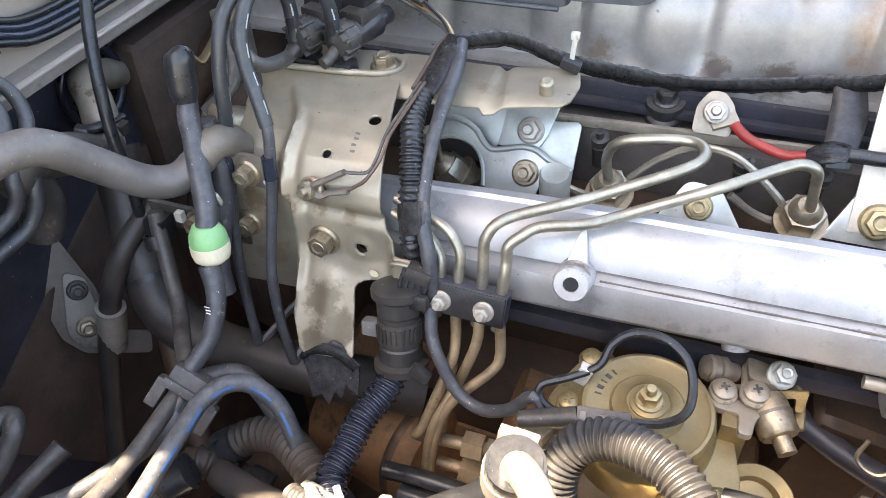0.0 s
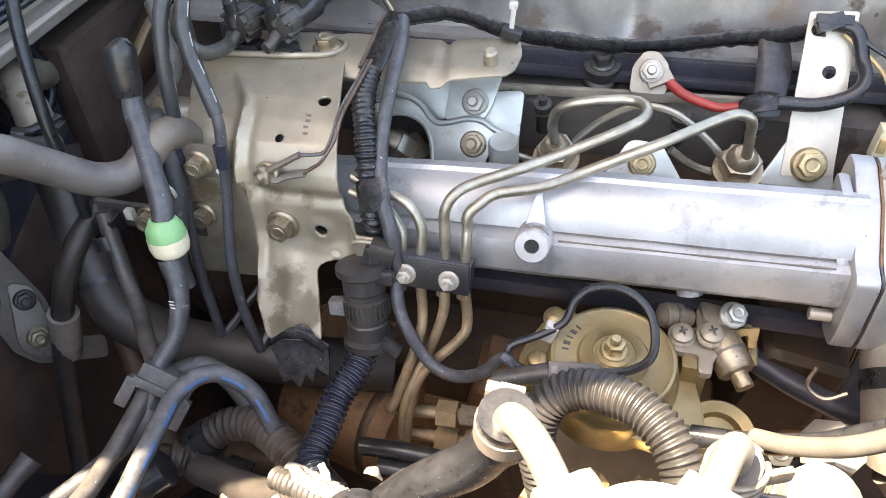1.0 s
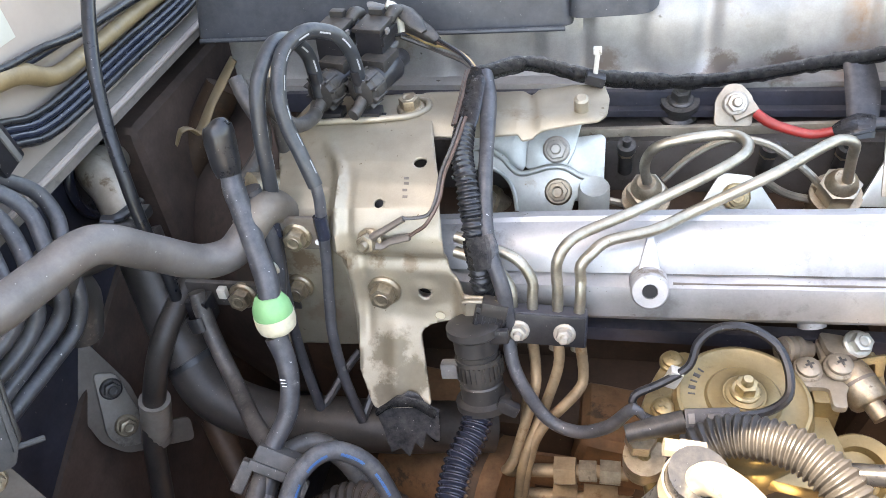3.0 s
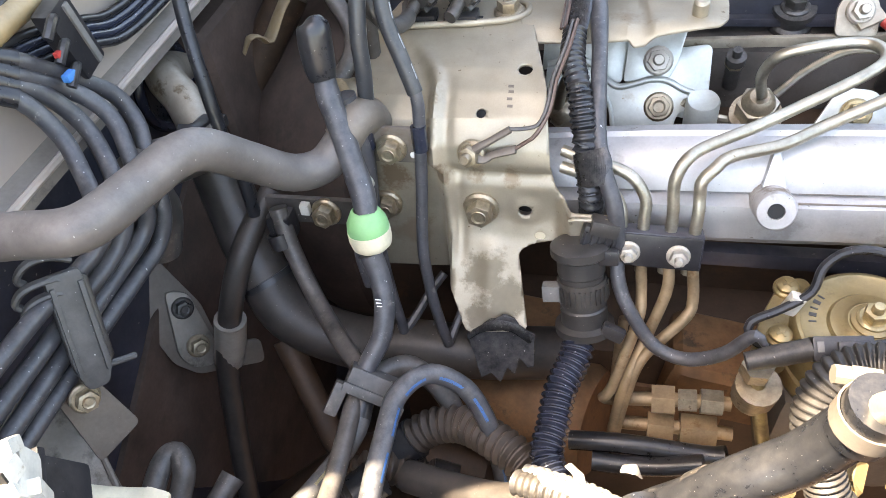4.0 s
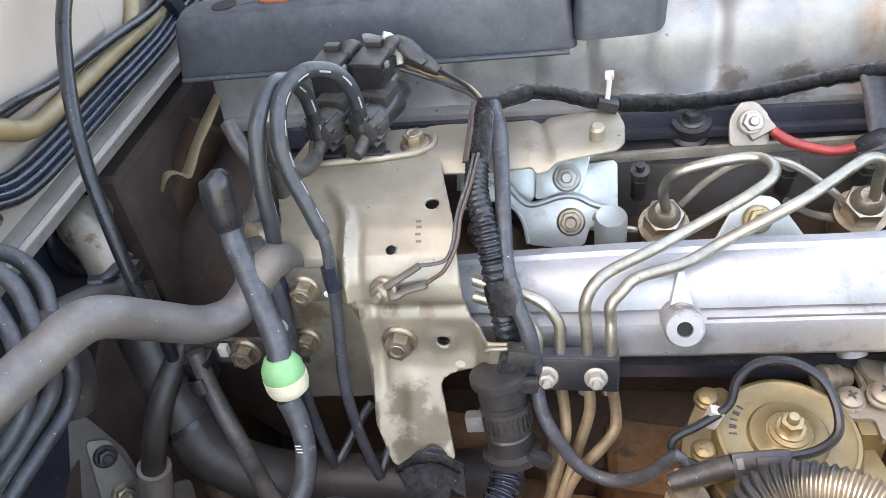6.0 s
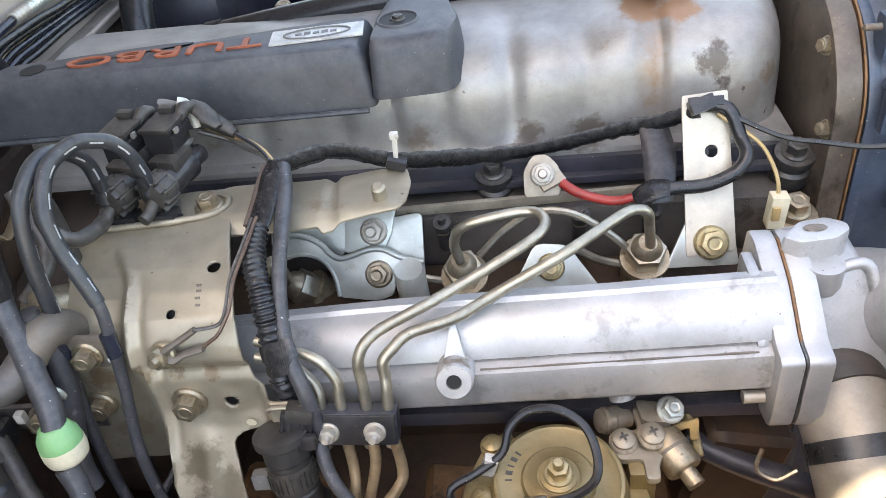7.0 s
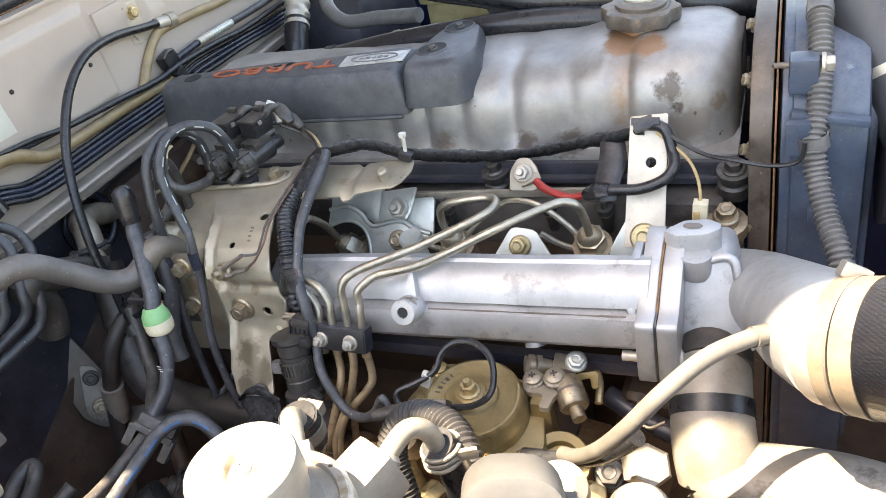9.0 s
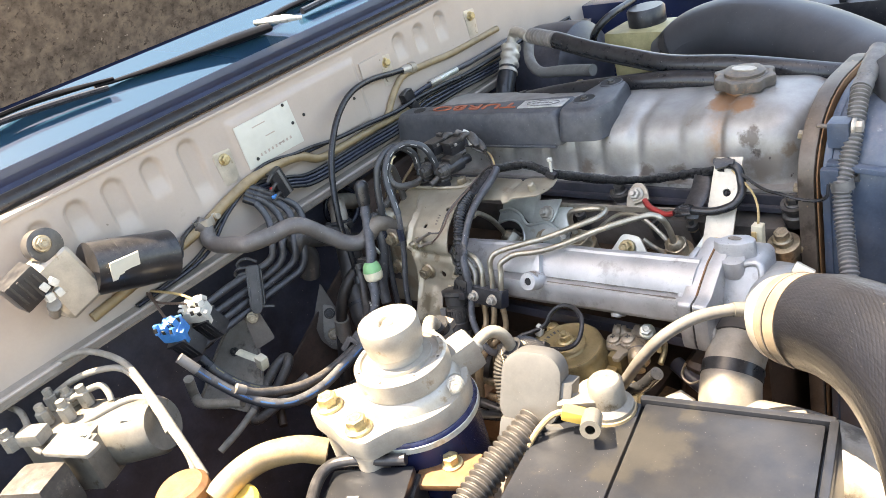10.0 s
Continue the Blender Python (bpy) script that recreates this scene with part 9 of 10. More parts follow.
af = thing("cable_ferrule", (-0.40, 0.64, 1.28), "dull grey metal cable end hooked on the cowl", "cable end")
part("ferrule_body", tube([(-0.400, 0.628, 1.2860), (-0.399, 0.640, 1.2845), (-0.398, 0.652, 1.2830)], 0.0066, 16, 0.003), "dustyalu", af)
part("ferrule_ring", tube([(-0.399, 0.645, 1.2840), (-0.3985, 0.650, 1.2833), (-0.398, 0.655, 1.2827)], 0.0082, 16, 0.002), "oldalu", af, "flanged ring")
part("ferrule_strap", box((0.003, 0.016, 0.026), Matrix.Translation((-0.4025, 0.600, 1.2950)) @ Matrix.Rotation(0.3, 4, "X"), 0.001), "dustyalu", af, "flat strap from the bolt")
sb = thing("ledge_clip", (-0.375, 0.33, 1.2), "dark line clip with red and blue tags", "clip")
clip_at = Vector((-0.378, 0.335, 1.242))
part("clip_body", box((0.010, 0.020, 0.040), Matrix.Translation(clip_at) @ Matrix.Rotation(0.2, 4, "X"), 0.002), "plastic", sb)
for k in range(3):
    hz = 0.014 - 0.013 * k
    part("clip_hook", tube([clip_at + Vector((0.002, -0.006, hz)), clip_at + Vector((0.007, -0.014, hz + 0.002)), clip_at + Vector((0.007, -0.022, hz - 0.003))], 0.0026, 8, 0.003), "plastic", sb)
part("clip_ridge", box((0.003, 0.004, 0.036), Matrix.Translation(clip_at + Vector((0.005, 0.004, 0.0))) @ Matrix.Rotation(0.2, 4, "X"), 0.0008), "conduitgrey", sb)
part("tag", box((0.003, 0.004, 0.003), Matrix.Translation(clip_at + Vector((0.007, -0.020, 0.002))), 0.0008), "red", sb, "faded red tag")
part("tag", box((0.004, 0.007, 0.004), Matrix.Translation(clip_at + Vector((0.007, -0.020, -0.010))), 0.0008), "blue", sb, "blue tag")

# wiper motor
wmz = thing("wiper_motor", (-0.36, 0.06, 1.2), "black cylindrical wiper motor with a white label and cast gearbox", "wiper motor")
wa, wb2 = Vector((-0.372, 0.063, 1.273)), Vector((-0.372, 0.153, 1.239))
part("motor_can", tube([wa, wa.lerp(wb2, 0.5), wb2], 0.030, 30, 0.01), "plastic", wmz)
part("motor_end", tube([wb2, wb2 + (wb2 - wa) * 0.08, wb2 + (wb2 - wa) * 0.15], [0.024, 0.014, 0.008], 20, 0.004), "plastic", wmz)
part("gearbox", box((0.040, 0.050, 0.070), Matrix.Translation(wa + Vector((0.0, -0.028, 0.004))) @ Matrix.Rotation(0.25, 4, "X"), 0.012, segs=3), "dustyalu", wmz, "cast metal gearbox")
part("gear_lug", lathe([(0, -0.01), (0.018, -0.01), (0.018, 0.012), (0.010, 0.014), (0, 0.012)], 22, at((-0.370, 0.034, 1.321), (1, 0, 0.2))), "rubbergrey", wmz)
bolt(wmz, Vector((-0.352, 0.030, 1.328)), (1, 0, 0.2), 0.009, "bolt")
part("motor_label", tube([wa.lerp(wb2, 0.28), wa.lerp(wb2, 0.64)], 0.0304, 30, 0.01, flat=1.0), "plastic", wmz)
part("label_patch", box((0.002, 0.034, 0.024), Matrix.Translation((-0.341, 0.090, 1.266)) @ Matrix.Rotation(-0.12, 4, "X") @ Matrix.Rotation(0.35, 4, "Y"), 0.0005), "paper", wmz, "white paper label")
hose("motor_cable", [wb2 + (wb2 - wa) * 0.15, (-0.395, 0.189, 1.240), (-0.402, 0.218, 1.245)], 0.003, "rubber", "black cable leaving the wiper motor", "cable", seg=8)
mc = thing("motor_plug", (-0.340, 0.012, 1.281), "white and black plug below the wiper motor", "connector")
shell_ = part("plug_shell", box((0.032, 0.036, 0.034), Matrix.Translation((-0.345, -0.007, 1.300)) @ Matrix.Rotation(0.3, 4, "X"), 0.004), "plastic", mc)
for k in range(4):
    part("shell_rib", box((0.034, 0.0025, 0.026), Matrix.Translation(Vector((-0.345, -0.007, 1.300)) + Vector((0, -0.012 + 0.008 * k, 0.0))) @ Matrix.Rotation(0.3, 4, "X"), 0.0006), "conduit", shell_)
for k in range(4):
    part("plug_face", box((0.008, 0.008, 0.009), Matrix.Translation(Vector((-0.330, 0.010, 1.289)) + Vector((0.0, -0.005 + 0.010 * (k % 2), -0.006 + 0.012 * (k // 2)))) @ Matrix.Rotation(0.2 * k, 4, "X"), 0.002), "white", mc)
hose("wound_cable", [(-0.335, 0.006, 1.272), (-0.574, 0.052, 1.150), (-0.582, 0.018, 1.140), (-0.637, -0.013, 1.130), (-0.694, -0.039, 1.130)], 0.0065, "greyhose", "cable wound in pale frayed tape", "cable", rough=0.2)
hose("wing_loom", [(-0.628, 0.076, 1.150), (-0.584, 0.110, 1.155), (-0.550, 0.147, 1.160), (-0.497, 0.160, 1.170)], 0.006, "conduit", "dusty loom below the wiper motor", "wiring loom", rough=0.1)
tagged(part("trim_wing_rail", tube([(-0.504, -0.037, 1.100), (-0.504, 0.090, 1.130), (-0.492, 0.179, 1.145)], 0.008, 10, 0.02), "ledge"), "grey rail below the ledge", kind="structure")
# ---- battery and the sunlit near side ----
bt = thing("battery", (0.25, 0.1, 0.95), "black battery with a dusty scratched lid", "battery")
bm_ = Matrix.Translation((0.210, 0.192, 1.165)) @ Matrix.Rotation(radians(11), 4, "Z")
part("case", box((0.205, 0.26, 0.20), bm_ @ Matrix.Translation((0.030, -0.130, -0.104)), 0.004), "battery", bt)
part("lid_plate", box((0.122, 0.245, 0.010), bm_ @ Matrix.Translation((0.063, -0.128, -0.002)), 0.003), "battery", bt)
part("lid_rim", box((0.132, 0.006, 0.012), bm_ @ Matrix.Translation((0.064, -0.0025, 0.0)), 0.002), "battery", bt)
part("lid_rim", box((0.006, 0.25, 0.012), bm_ @ Matrix.Translation((0.129, -0.128, 0.0)), 0.002), "battery", bt)
part("lid_step", box((0.070, 0.25, 0.006), bm_ @ Matrix.Translation((-0.036, -0.128, -0.003)), 0.002), "battery", bt)
tp = thing("battery_terminal", (0.192, 0.171, 1.165), "dusty battery post with a clamp, nut and yellow tag", "terminal")
tpm = Matrix.Translation((0.1895, 0.1745, -0.004))
part("post", lathe([(0, 1.198), (0.011, 1.198), (0.0135, 1.195), (0.0140, 1.178), (0.0185, 1.174), (0.0195, 1.166), (0, 1.164)], 26, tpm), "unitmetal", tp)
part("clamp_ring", lathe([(0.0142, 1.172), (0.020, 1.171), (0.021, 1.167), (0.019, 1.163), (0.0142, 1.163)], 26, tpm), "tan", tp)
part("clamp_jaw", box((0.030, 0.014, 0.012), Matrix.Translation((0.172, 0.160, 1.176)) @ Matrix.Rotation(0.5, 4, "Z"), 0.002), "unitmetal", tp)
part("clamp_nut", lathe([(0.0035, 0.010), (0.0075, 0.010), (0.0075, -0.010), (0, -0.010)], 18, at((0.1955, 0.1410, 1.1810), (0.4, -0.8, 0.2))), "unitmetal", tp)
part("tag", box((0.018, 0.010, 0.010), Matrix.Translation((0.1790, 0.1440, 1.1815)) @ Matrix.Rotation(0.4, 4, "Z") @ Matrix.Rotation(0.3, 4, "Y"), 0.003), "yellow", tp, "bright yellow tag")
part("tag_wire", tube([(0.174, 0.145, 1.1820), (0.165, 0.138, 1.1815), (0.157, 0.126, 1.174), (0.150, 0.112, 1.160)], 0.0024, 8, 0.004), "tan", tp)
cvr = thing("terminal_cover", (0.13, 0.165, 1.17), "grey dusty rounded plastic cover box", "cover")
cvm = at((0.1400, 0.1460, 1.1905), (0.35, -0.82, 0.45), (0, 0.45, 0.88))
part("cover_shell", prism(rounded(0.048, 0.060, 0.018, 6), 0.030, cvm, 0.004), "coverdust", cvr)
part("cover_side", box((0.010, 0.026, 0.030), cvm @ Matrix.Translation((0.027, -0.004, -0.018)), 0.002), "coverdust", cvr)
part("cover_foot", box((0.052, 0.026, 0.026), cvm @ Matrix.Translation((0.004, -0.036, -0.010)), 0.006), "coverdust", cvr)
hose("near_conduit", [(0.145, 0.136, 1.170), (0.141, 0.110, 1.165), (0.137, 0.083, 1.160), (0.136, 0.058, 1.155), (0.136, 0.029, 1.150)], 0.0125, "conduit", "thick dusty corrugated conduit beside the battery", "conduit", seg=20, ribs=(0.0055, 0.2))
hd = thing("hold_down", (0.089, 0.090, 1.140), "rusty battery hold-down bracket with a bolt", "bracket")
part("bracket", box((0.05, 0.035, 0.006), Matrix.Translation((0.089, 0.086, 1.140)) @ Matrix.Rotation(0.4, 4, "Z"), 0.002), "rust", hd)
bolt(hd, (0.089, 0.092, 1.143), (0, 0, 1), 0.009, "brass")
fbz = thing("fuse_box", (0.014, 0.050, 1.120), "dark plastic fuse box with a dusty ribbed lid", "fuse box")
fbm = Matrix.Translation((0.059, 0.018, 1.150)) @ Matrix.Rotation(radians(28), 4, "Z")
part("box_body", box((0.075, 0.085, 0.05), fbm @ Matrix.Translation((0, 0, -0.03)), 0.004), "plastic", fbz)
lid_ = part("lid", box((0.070, 0.080, 0.010), fbm, 0.003), "battery", fbz)
for k in range(3):
    part("lid_bar", box((0.010 + 0.004 * k, 0.004, 0.001), fbm @ Matrix.Translation((-0.008 + 0.004 * k, 0.008 - 0.012 * k, 0.0054)), 0), "conduitgrey", lid_)
part("lid_rim", tube([fbm @ Vector((-0.034, -0.03, 0.010)), fbm @ Vector((-0.036, 0.036, 0.012)), fbm @ Vector((0.03, 0.040, 0.012))], 0.005, 10, 0.004), "plastic", fbz)
hose("sunlit_hose", [(-0.099, -0.023, 1.130), (-0.098, 0.005, 1.135), (-0.091, 0.032, 1.135), (-0.072, 0.056, 1.130), (-0.054, 0.071, 1.120)], 0.0125, "tan", "dusty tan braided hose below the filter", "hose", seg=18)
yc = thing("reservoir_cap", (-0.110, -0.007, 1.120), "yellowed reservoir neck with a brown ribbed cap", "reservoir cap")
ym = Matrix.Translation((-0.086, -0.022, 1.125))
part("neck", lathe([(0.030, -0.05), (0.030, 0.0), (0.027, 0.003), (0.022, 0.0), (0, -0.004)], 30, ym), "yellow", yc)
part("cap", lathe([(0.0, 0.014), (0.020, 0.014), (0.024, 0.010), (0.024, -0.002), (0, -0.002)], 30, Matrix.Translation((-0.123, -0.035, 1.135))), "rust", yc, "brown ribbed cap")

# brake hydraulic unit in the corner
ab = thing("hydraulic_unit", (-0.381, -0.027, 1.100), "dusty aluminium brake hydraulic unit with pipe unions", "hydraulic unit")
abm = Matrix.Translation((-0.305, -0.030, 1.165)) @ Matrix.Rotation(radians(28), 4, "Z")
vblock = part("valve_block", box((0.085, 0.062, 0.06), abm @ Matrix.Translation((-0.02, 0.0, -0.034)), 0.004), "unitmetal", ab)
motor_ = part("motor", lathe([(0, 0.05), (0.026, 0.05), (0.030, 0.044), (0.030, -0.02), (0, -0.02)], 30, abm @ Matrix.Translation((0.035, 0.002, -0.030)) @ Matrix.Rotation(radians(80), 4, "Y")), "unitmetal", ab)
part("motor_label", box((0.016, 0.020, 0.001), abm @ Matrix.Translation((0.060, -0.006, 0.0008)), 0), "paper", motor_)
for k in range(6):
    part("label_bar", box((0.0012, 0.014, 0.0005), abm @ Matrix.Translation((0.014 + 0.0026 * k, -0.040, 0.0012)), 0), "inkshade", ab)
part("label_sheet", box((0.022, 0.018, 0.001), abm @ Matrix.Translation((0.020, -0.040, 0.0002)), 0), "paper", ab)
part("label_base", box((0.030, 0.026, 0.05), abm @ Matrix.Translation((0.020, -0.040, -0.0265)), 0.003), "unitmetal", ab)
part("plug_cover", box((0.05, 0.042, 0.05), abm @ Matrix.Translation((0.0, -0.085, -0.025)), 0.008), "rubbergrey", ab)
part("lever", prism(smooth_outline([(-0.03, -0.012), (0.03, -0.020), (0.034, -0.004), (-0.004, 0.010), (-0.02, 0.022), (-0.03, 0.018)], 0.004), 0.005, abm @ Matrix.Translation((0.030, -0.052, 0.010)), 0.001), "palepipe", ab)
part("cap_block", box((0.030, 0.020, 0.014), abm @ Matrix.Translation((-0.040, -0.030, 0.004)), 0.003), "palepipe", ab)
for k, (x_, y_) in enumerate(((-0.055, 0.022), (-0.034, 0.024), (-0.012, 0.022), (-0.045, -0.004), (-0.020, 0.0), (-0.060, -0.040))):
    part("union", lathe([(0, -0.006), (0.0075, -0.006), (0.0075, 0.010), (0.005, 0.011), (0.005, 0.018), (0, 0.018)], 6, abm @ Matrix.Translation((x_, y_, 0.003))), "palepipe", vblock)
for pts in ([(-0.408, -0.043, 1.178), (-0.399, -0.025, 1.186), (-0.388, -0.002, 1.194), (-0.363, 0.018, 1.197), (-0.304, 0.027, 1.192), (-0.247, 0.018, 1.178), (-0.186, 0.004, 1.158), (-0.135, -0.008, 1.130)],
            [(-0.364, -0.029, 1.176), (-0.349, -0.009, 1.184), (-0.326, 0.009, 1.188), (-0.301, 0.022, 1.187), (-0.268, 0.021, 1.180), (-0.221, 0.009, 1.164), (-0.171, -0.001, 1.140), (-0.152, -0.011, 1.120)],
            [(-0.340, -0.029, 1.172), (-0.323, -0.011, 1.178), (-0.313, 0.000, 1.178), (-0.300, -0.001, 1.172), (-0.294, -0.004, 1.166)],
            [(-0.301, -0.034, 1.160), (-0.284, -0.014, 1.166), (-0.272, 0.004, 1.168), (-0.254, 0.014, 1.168), (-0.237, 0.014, 1.162), (-0.205, 0.004, 1.148)],
            [(-0.420, -0.065, 1.168), (-0.378, -0.065, 1.170), (-0.322, -0.080, 1.160), (-0.313, -0.079, 1.155)]):
    hose("brake_pipe", pts, 0.0036, "palepipe", "sun-bleached metal brake pipe in the wing corner", "brake pipe", "brake pipes", seg=10)
hose("drain_pipe", [(-0.307, 0.075, 1.020), (-0.302, 0.106, 1.030), (-0.301, 0.133, 1.040)], 0.0045, "palepipe", "pale pipe end low beside the wing", "pipe", seg=10)
hose("bleached_hose", [(-0.325, 0.088, 1.115), (-0.337, 0.090, 1.085), (-0.310, 0.085, 1.085), (-0.260, 0.107, 1.085)], 0.006, "palepipe", "sun-bleached hose end with a joint", "hose")

# ---- low down: ribbed hoses and pump plumbing ----
cuffed_hose("ribbed_hose", [(-0.229, 0.270, 0.992), (-0.207, 0.280, 1.007), (-0.185, 0.280, 1.014), (-0.158, 0.265, 1.019), (-0.137, 0.250, 1.017), (-0.120, 0.240, 1.012)], 0.0118, "brownconduit", "dusty brown ribbed conduit low in the bay", "conduit", "low conduits", seg=20, ribs=(0.0055, 0.2))
cuffed_hose("ribbed_hose", [(-0.265, 0.240, 0.977), (-0.239, 0.255, 0.996), (-0.216, 0.260, 0.984), (-0.191, 0.260, 0.976)], 0.0112, "brownconduit", "dusty brown ribbed conduit low in the bay", "conduit", "low conduits", seg=20, ribs=(0.0055, 0.2))
cuffed_hose("ribbed_hose", [(-0.281, 0.200, 0.940), (-0.259, 0.215, 0.987), (-0.242, 0.230, 1.006), (-0.229, 0.240, 1.012)], 0.0108, "brownconduit", "dusty brown ribbed conduit low in the bay", "conduit", "low conduits", seg=20, ribs=(0.0055, 0.2))
hose("brown_pipe", [(-0.216, 0.250, 0.999), (-0.185, 0.240, 1.009), (-0.153, 0.230, 1.024), (-0.122, 0.225, 1.045)], 0.0098, "brownrubber", "dirty brown hose low in the bay", "hose", seg=18)
# Pale strands and tape ends carry the burnt-out sunlight in their colour.
sl = thing("sunlit_loom", (-0.11, 0.218, 1.045), "ragged taped loom joint, sunlight put into its pale strands", "wiring loom")
for k, (oy, oz, r_) in enumerate(((0.0, 0.0, 0.0085), (0.008, -0.004, 0.0066), (-0.008, -0.002, 0.0062), (0.002, 0.006, 0.0055))):
    part("taped_strand", tube([(-0.146 + 0.004 * k, 0.232 + oy, 1.042 + oz), (-0.126, 0.224 + oy * 1.2, 1.050 + oz), (-0.108, 0.217 + oy, 1.056 + oz), (-0.092, 0.212 + oy * 0.6, 1.060 + oz * 0.6), (-0.080, 0.202 + oy * 0.4, 1.066 + oz * 0.4)], [r_ * 0.8, r_ * 1.1, r_ * 1.15, r_, r_ * 0.9], 16, 0.002, ribs=(0.0044, 0.12), rough=0.22), ("conduit", "greyhose", "conduit", "greyhose")[k], sl)
for k in range(7):
    q_ = Vector((-0.138 + 0.009 * k, 0.215 + 0.012 * (k % 3), 1.054 + 0.003 * (k % 2)))
    part("tape_end", tube([q_, q_ + Vector((0.006, -0.008 + 0.006 * (k % 2), 0.004)), q_ + Vector((0.010, -0.015 + 0.012 * (k % 2), -0.002))], [0.0022, 0.0028, 0.0006], 6, 0.002, flat=0.35, rough=0.3), "greyhose", sl)
sh = thing("thick_hose", (-0.067, 0.188, 1.050), "thick black hose with moulded lines, half in the sun", "hose")
shp = [(-0.088, 0.205, 1.075), (-0.080, 0.190, 1.080), (-0.069, 0.171, 1.088), (-0.055, 0.150, 1.095), (-0.043, 0.133, 1.100)]
part("hose_wall", tube(shp, 0.0150, 22, 0.004), "rubber", sh)
for w_ in (0.15, 0.55):
    part("moulded_line", tube([Vector(shp[1]).lerp(Vector(shp[2]), w_), Vector(shp[1]).lerp(Vector(shp[2]), w_ + 0.05)], 0.0153, 24, 0.001), "brownrubber", sh)
for pts in ([(-0.124, 0.300, 0.979), (-0.089, 0.300, 0.982), (-0.042, 0.300, 0.979), (-0.029, 0.300, 0.982)], [(-0.109, 0.290, 0.974), (-0.075, 0.290, 0.975), (-0.043, 0.290, 0.985)], [(0.081, 0.300, 1.055), (0.111, 0.295, 1.064), (0.141, 0.290, 1.080), (0.166, 0.285, 1.108)]):
    hose("cable_run", pts, 0.0062, "rubber", "black control cable by the pump", "cable", "control cables", seg=12)
fu = thing("fuel_union_row", (-0.050, 0.330, 0.991), "row of brass-coloured hex unions on the pump head", "unions")
part("union_shaft", tube([(-0.090, 0.325, 0.995), (-0.058, 0.325, 0.999), (-0.028, 0.325, 1.000)], 0.0045, 12, 0.01), "rustpipe", fu)
part("union_shaft", tube([(-0.093, 0.320, 0.975), (-0.055, 0.320, 0.976), (-0.024, 0.320, 0.975)], 0.0045, 12, 0.01), "rustpipe", fu)
for ua, ub, ur, mt in (((-0.075, 0.325, 0.997), (-0.061, 0.325, 0.998), 0.0098, "rustpipe"), ((-0.059, 0.325, 0.999), (-0.048, 0.325, 1.000), 0.0075, "bolt"), ((-0.046, 0.325, 1.000), (-0.033, 0.325, 1.000), 0.0085, "bolt"), ((-0.076, 0.320, 0.975), (-0.060, 0.320, 0.975), 0.0095, "rustpipe"), ((-0.056, 0.320, 0.975), (-0.034, 0.320, 0.975), 0.011, "rustpipe")):
    part("union_nut", tube([ua, ub], ur, 6, 0.02), mt, fu, "hex union nut")
ub_ = thing("banjo_stack", (-0.017, 0.310, 1.027), "upright dusty banjo fitting on a pipe", "banjo fitting")
part("stem", tube([(-0.024, 0.310, 1.061), (-0.018, 0.305, 1.028), (-0.002, 0.290, 0.958)], 0.0042, 10, 0.01), "pump", ub_)
part("banjo", lathe([(0, -0.010), (0.012, -0.010), (0.0125, 0.010), (0, 0.010)], 18, at((-0.021, 0.310, 1.037), (0, -0.3, 1))), "bolt", ub_)
part("banjo_head", lathe([(0, 0.0), (0.009, 0.0), (0.009, 0.012), (0, 0.012)], 6, at((-0.024, 0.310, 1.054), (0, -0.3, 1))), "bolt", ub_)
rbk = thing("rusty_housing", (-0.065, 0.400, 0.926), "rust-orange cast housing behind the fuel pipes", "casting")
part("housing", box((0.10, 0.05, 0.045), Matrix.Translation((-0.065, 0.400, 0.915)) @ Matrix.Rotation(0.1, 4, "Y"), 0.016, segs=4), "rust", rbk)
part("boss", lathe([(0, -0.02), (0.016, -0.02), (0.018, 0.016), (0.012, 0.02), (0, 0.02)], 20, at((-0.120, 0.410, 0.940), (0, -1, 0.3))), "rust", rbk)
part("boss", lathe([(0, -0.02), (0.014, -0.02), (0.016, 0.016), (0.010, 0.02), (0, 0.02)], 20, at((-0.029, 0.400, 0.956), (0, -1, 0.3))), "rust", rbk)
ofl = thing("oil_filter", (-0.148, 0.360, 0.936), "rust-brown oil canister deep beside the block", "oil filter")
part("can", lathe([(0, 0.05), (0.040, 0.05), (0.044, 0.044), (0.044, -0.05), (0, -0.05)], 30, at((-0.154, 0.370, 0.913), (0.9, -0.3, 0.1))), "rust", ofl)
part("can_rim", lathe([(0.0445, 0.028), (0.0455, 0.030), (0.0455, 0.034), (0.0445, 0.036)], 30, at((-0.154, 0.370, 0.913), (0.9, -0.3, 0.1))), "block", ofl)
pl = thing("low_pipe", (-0.223, 0.250, 1.003), "dirty brown bent pipe low beside the wing", "pipe")
part("pipe", tube([(-0.403, 0.330, 0.734), (-0.338, 0.340, 0.803), (-0.294, 0.350, 0.835), (-0.238, 0.350, 0.845), (-0.197, 0.350, 0.836)], 0.020, 20, 0.006), "block", pl)
for pts in ([(-0.254, 0.220, 0.925), (-0.227, 0.200, 0.942), (-0.213, 0.180, 0.950)], [(-0.181, 0.220, 0.964), (-0.161, 0.200, 0.966), (-0.121, 0.190, 0.987)], [(-0.344, 0.184, 0.991), (-0.325, 0.169, 0.974)]):
    hose("low_rod", pts, 0.006, "block", "dirty rod low in the bay", "rod", "low rods", seg=10)
lj = thing("ball_joint", (-0.165, 0.210, 0.950), "dirty ball joint with a stepped boot", "ball joint")
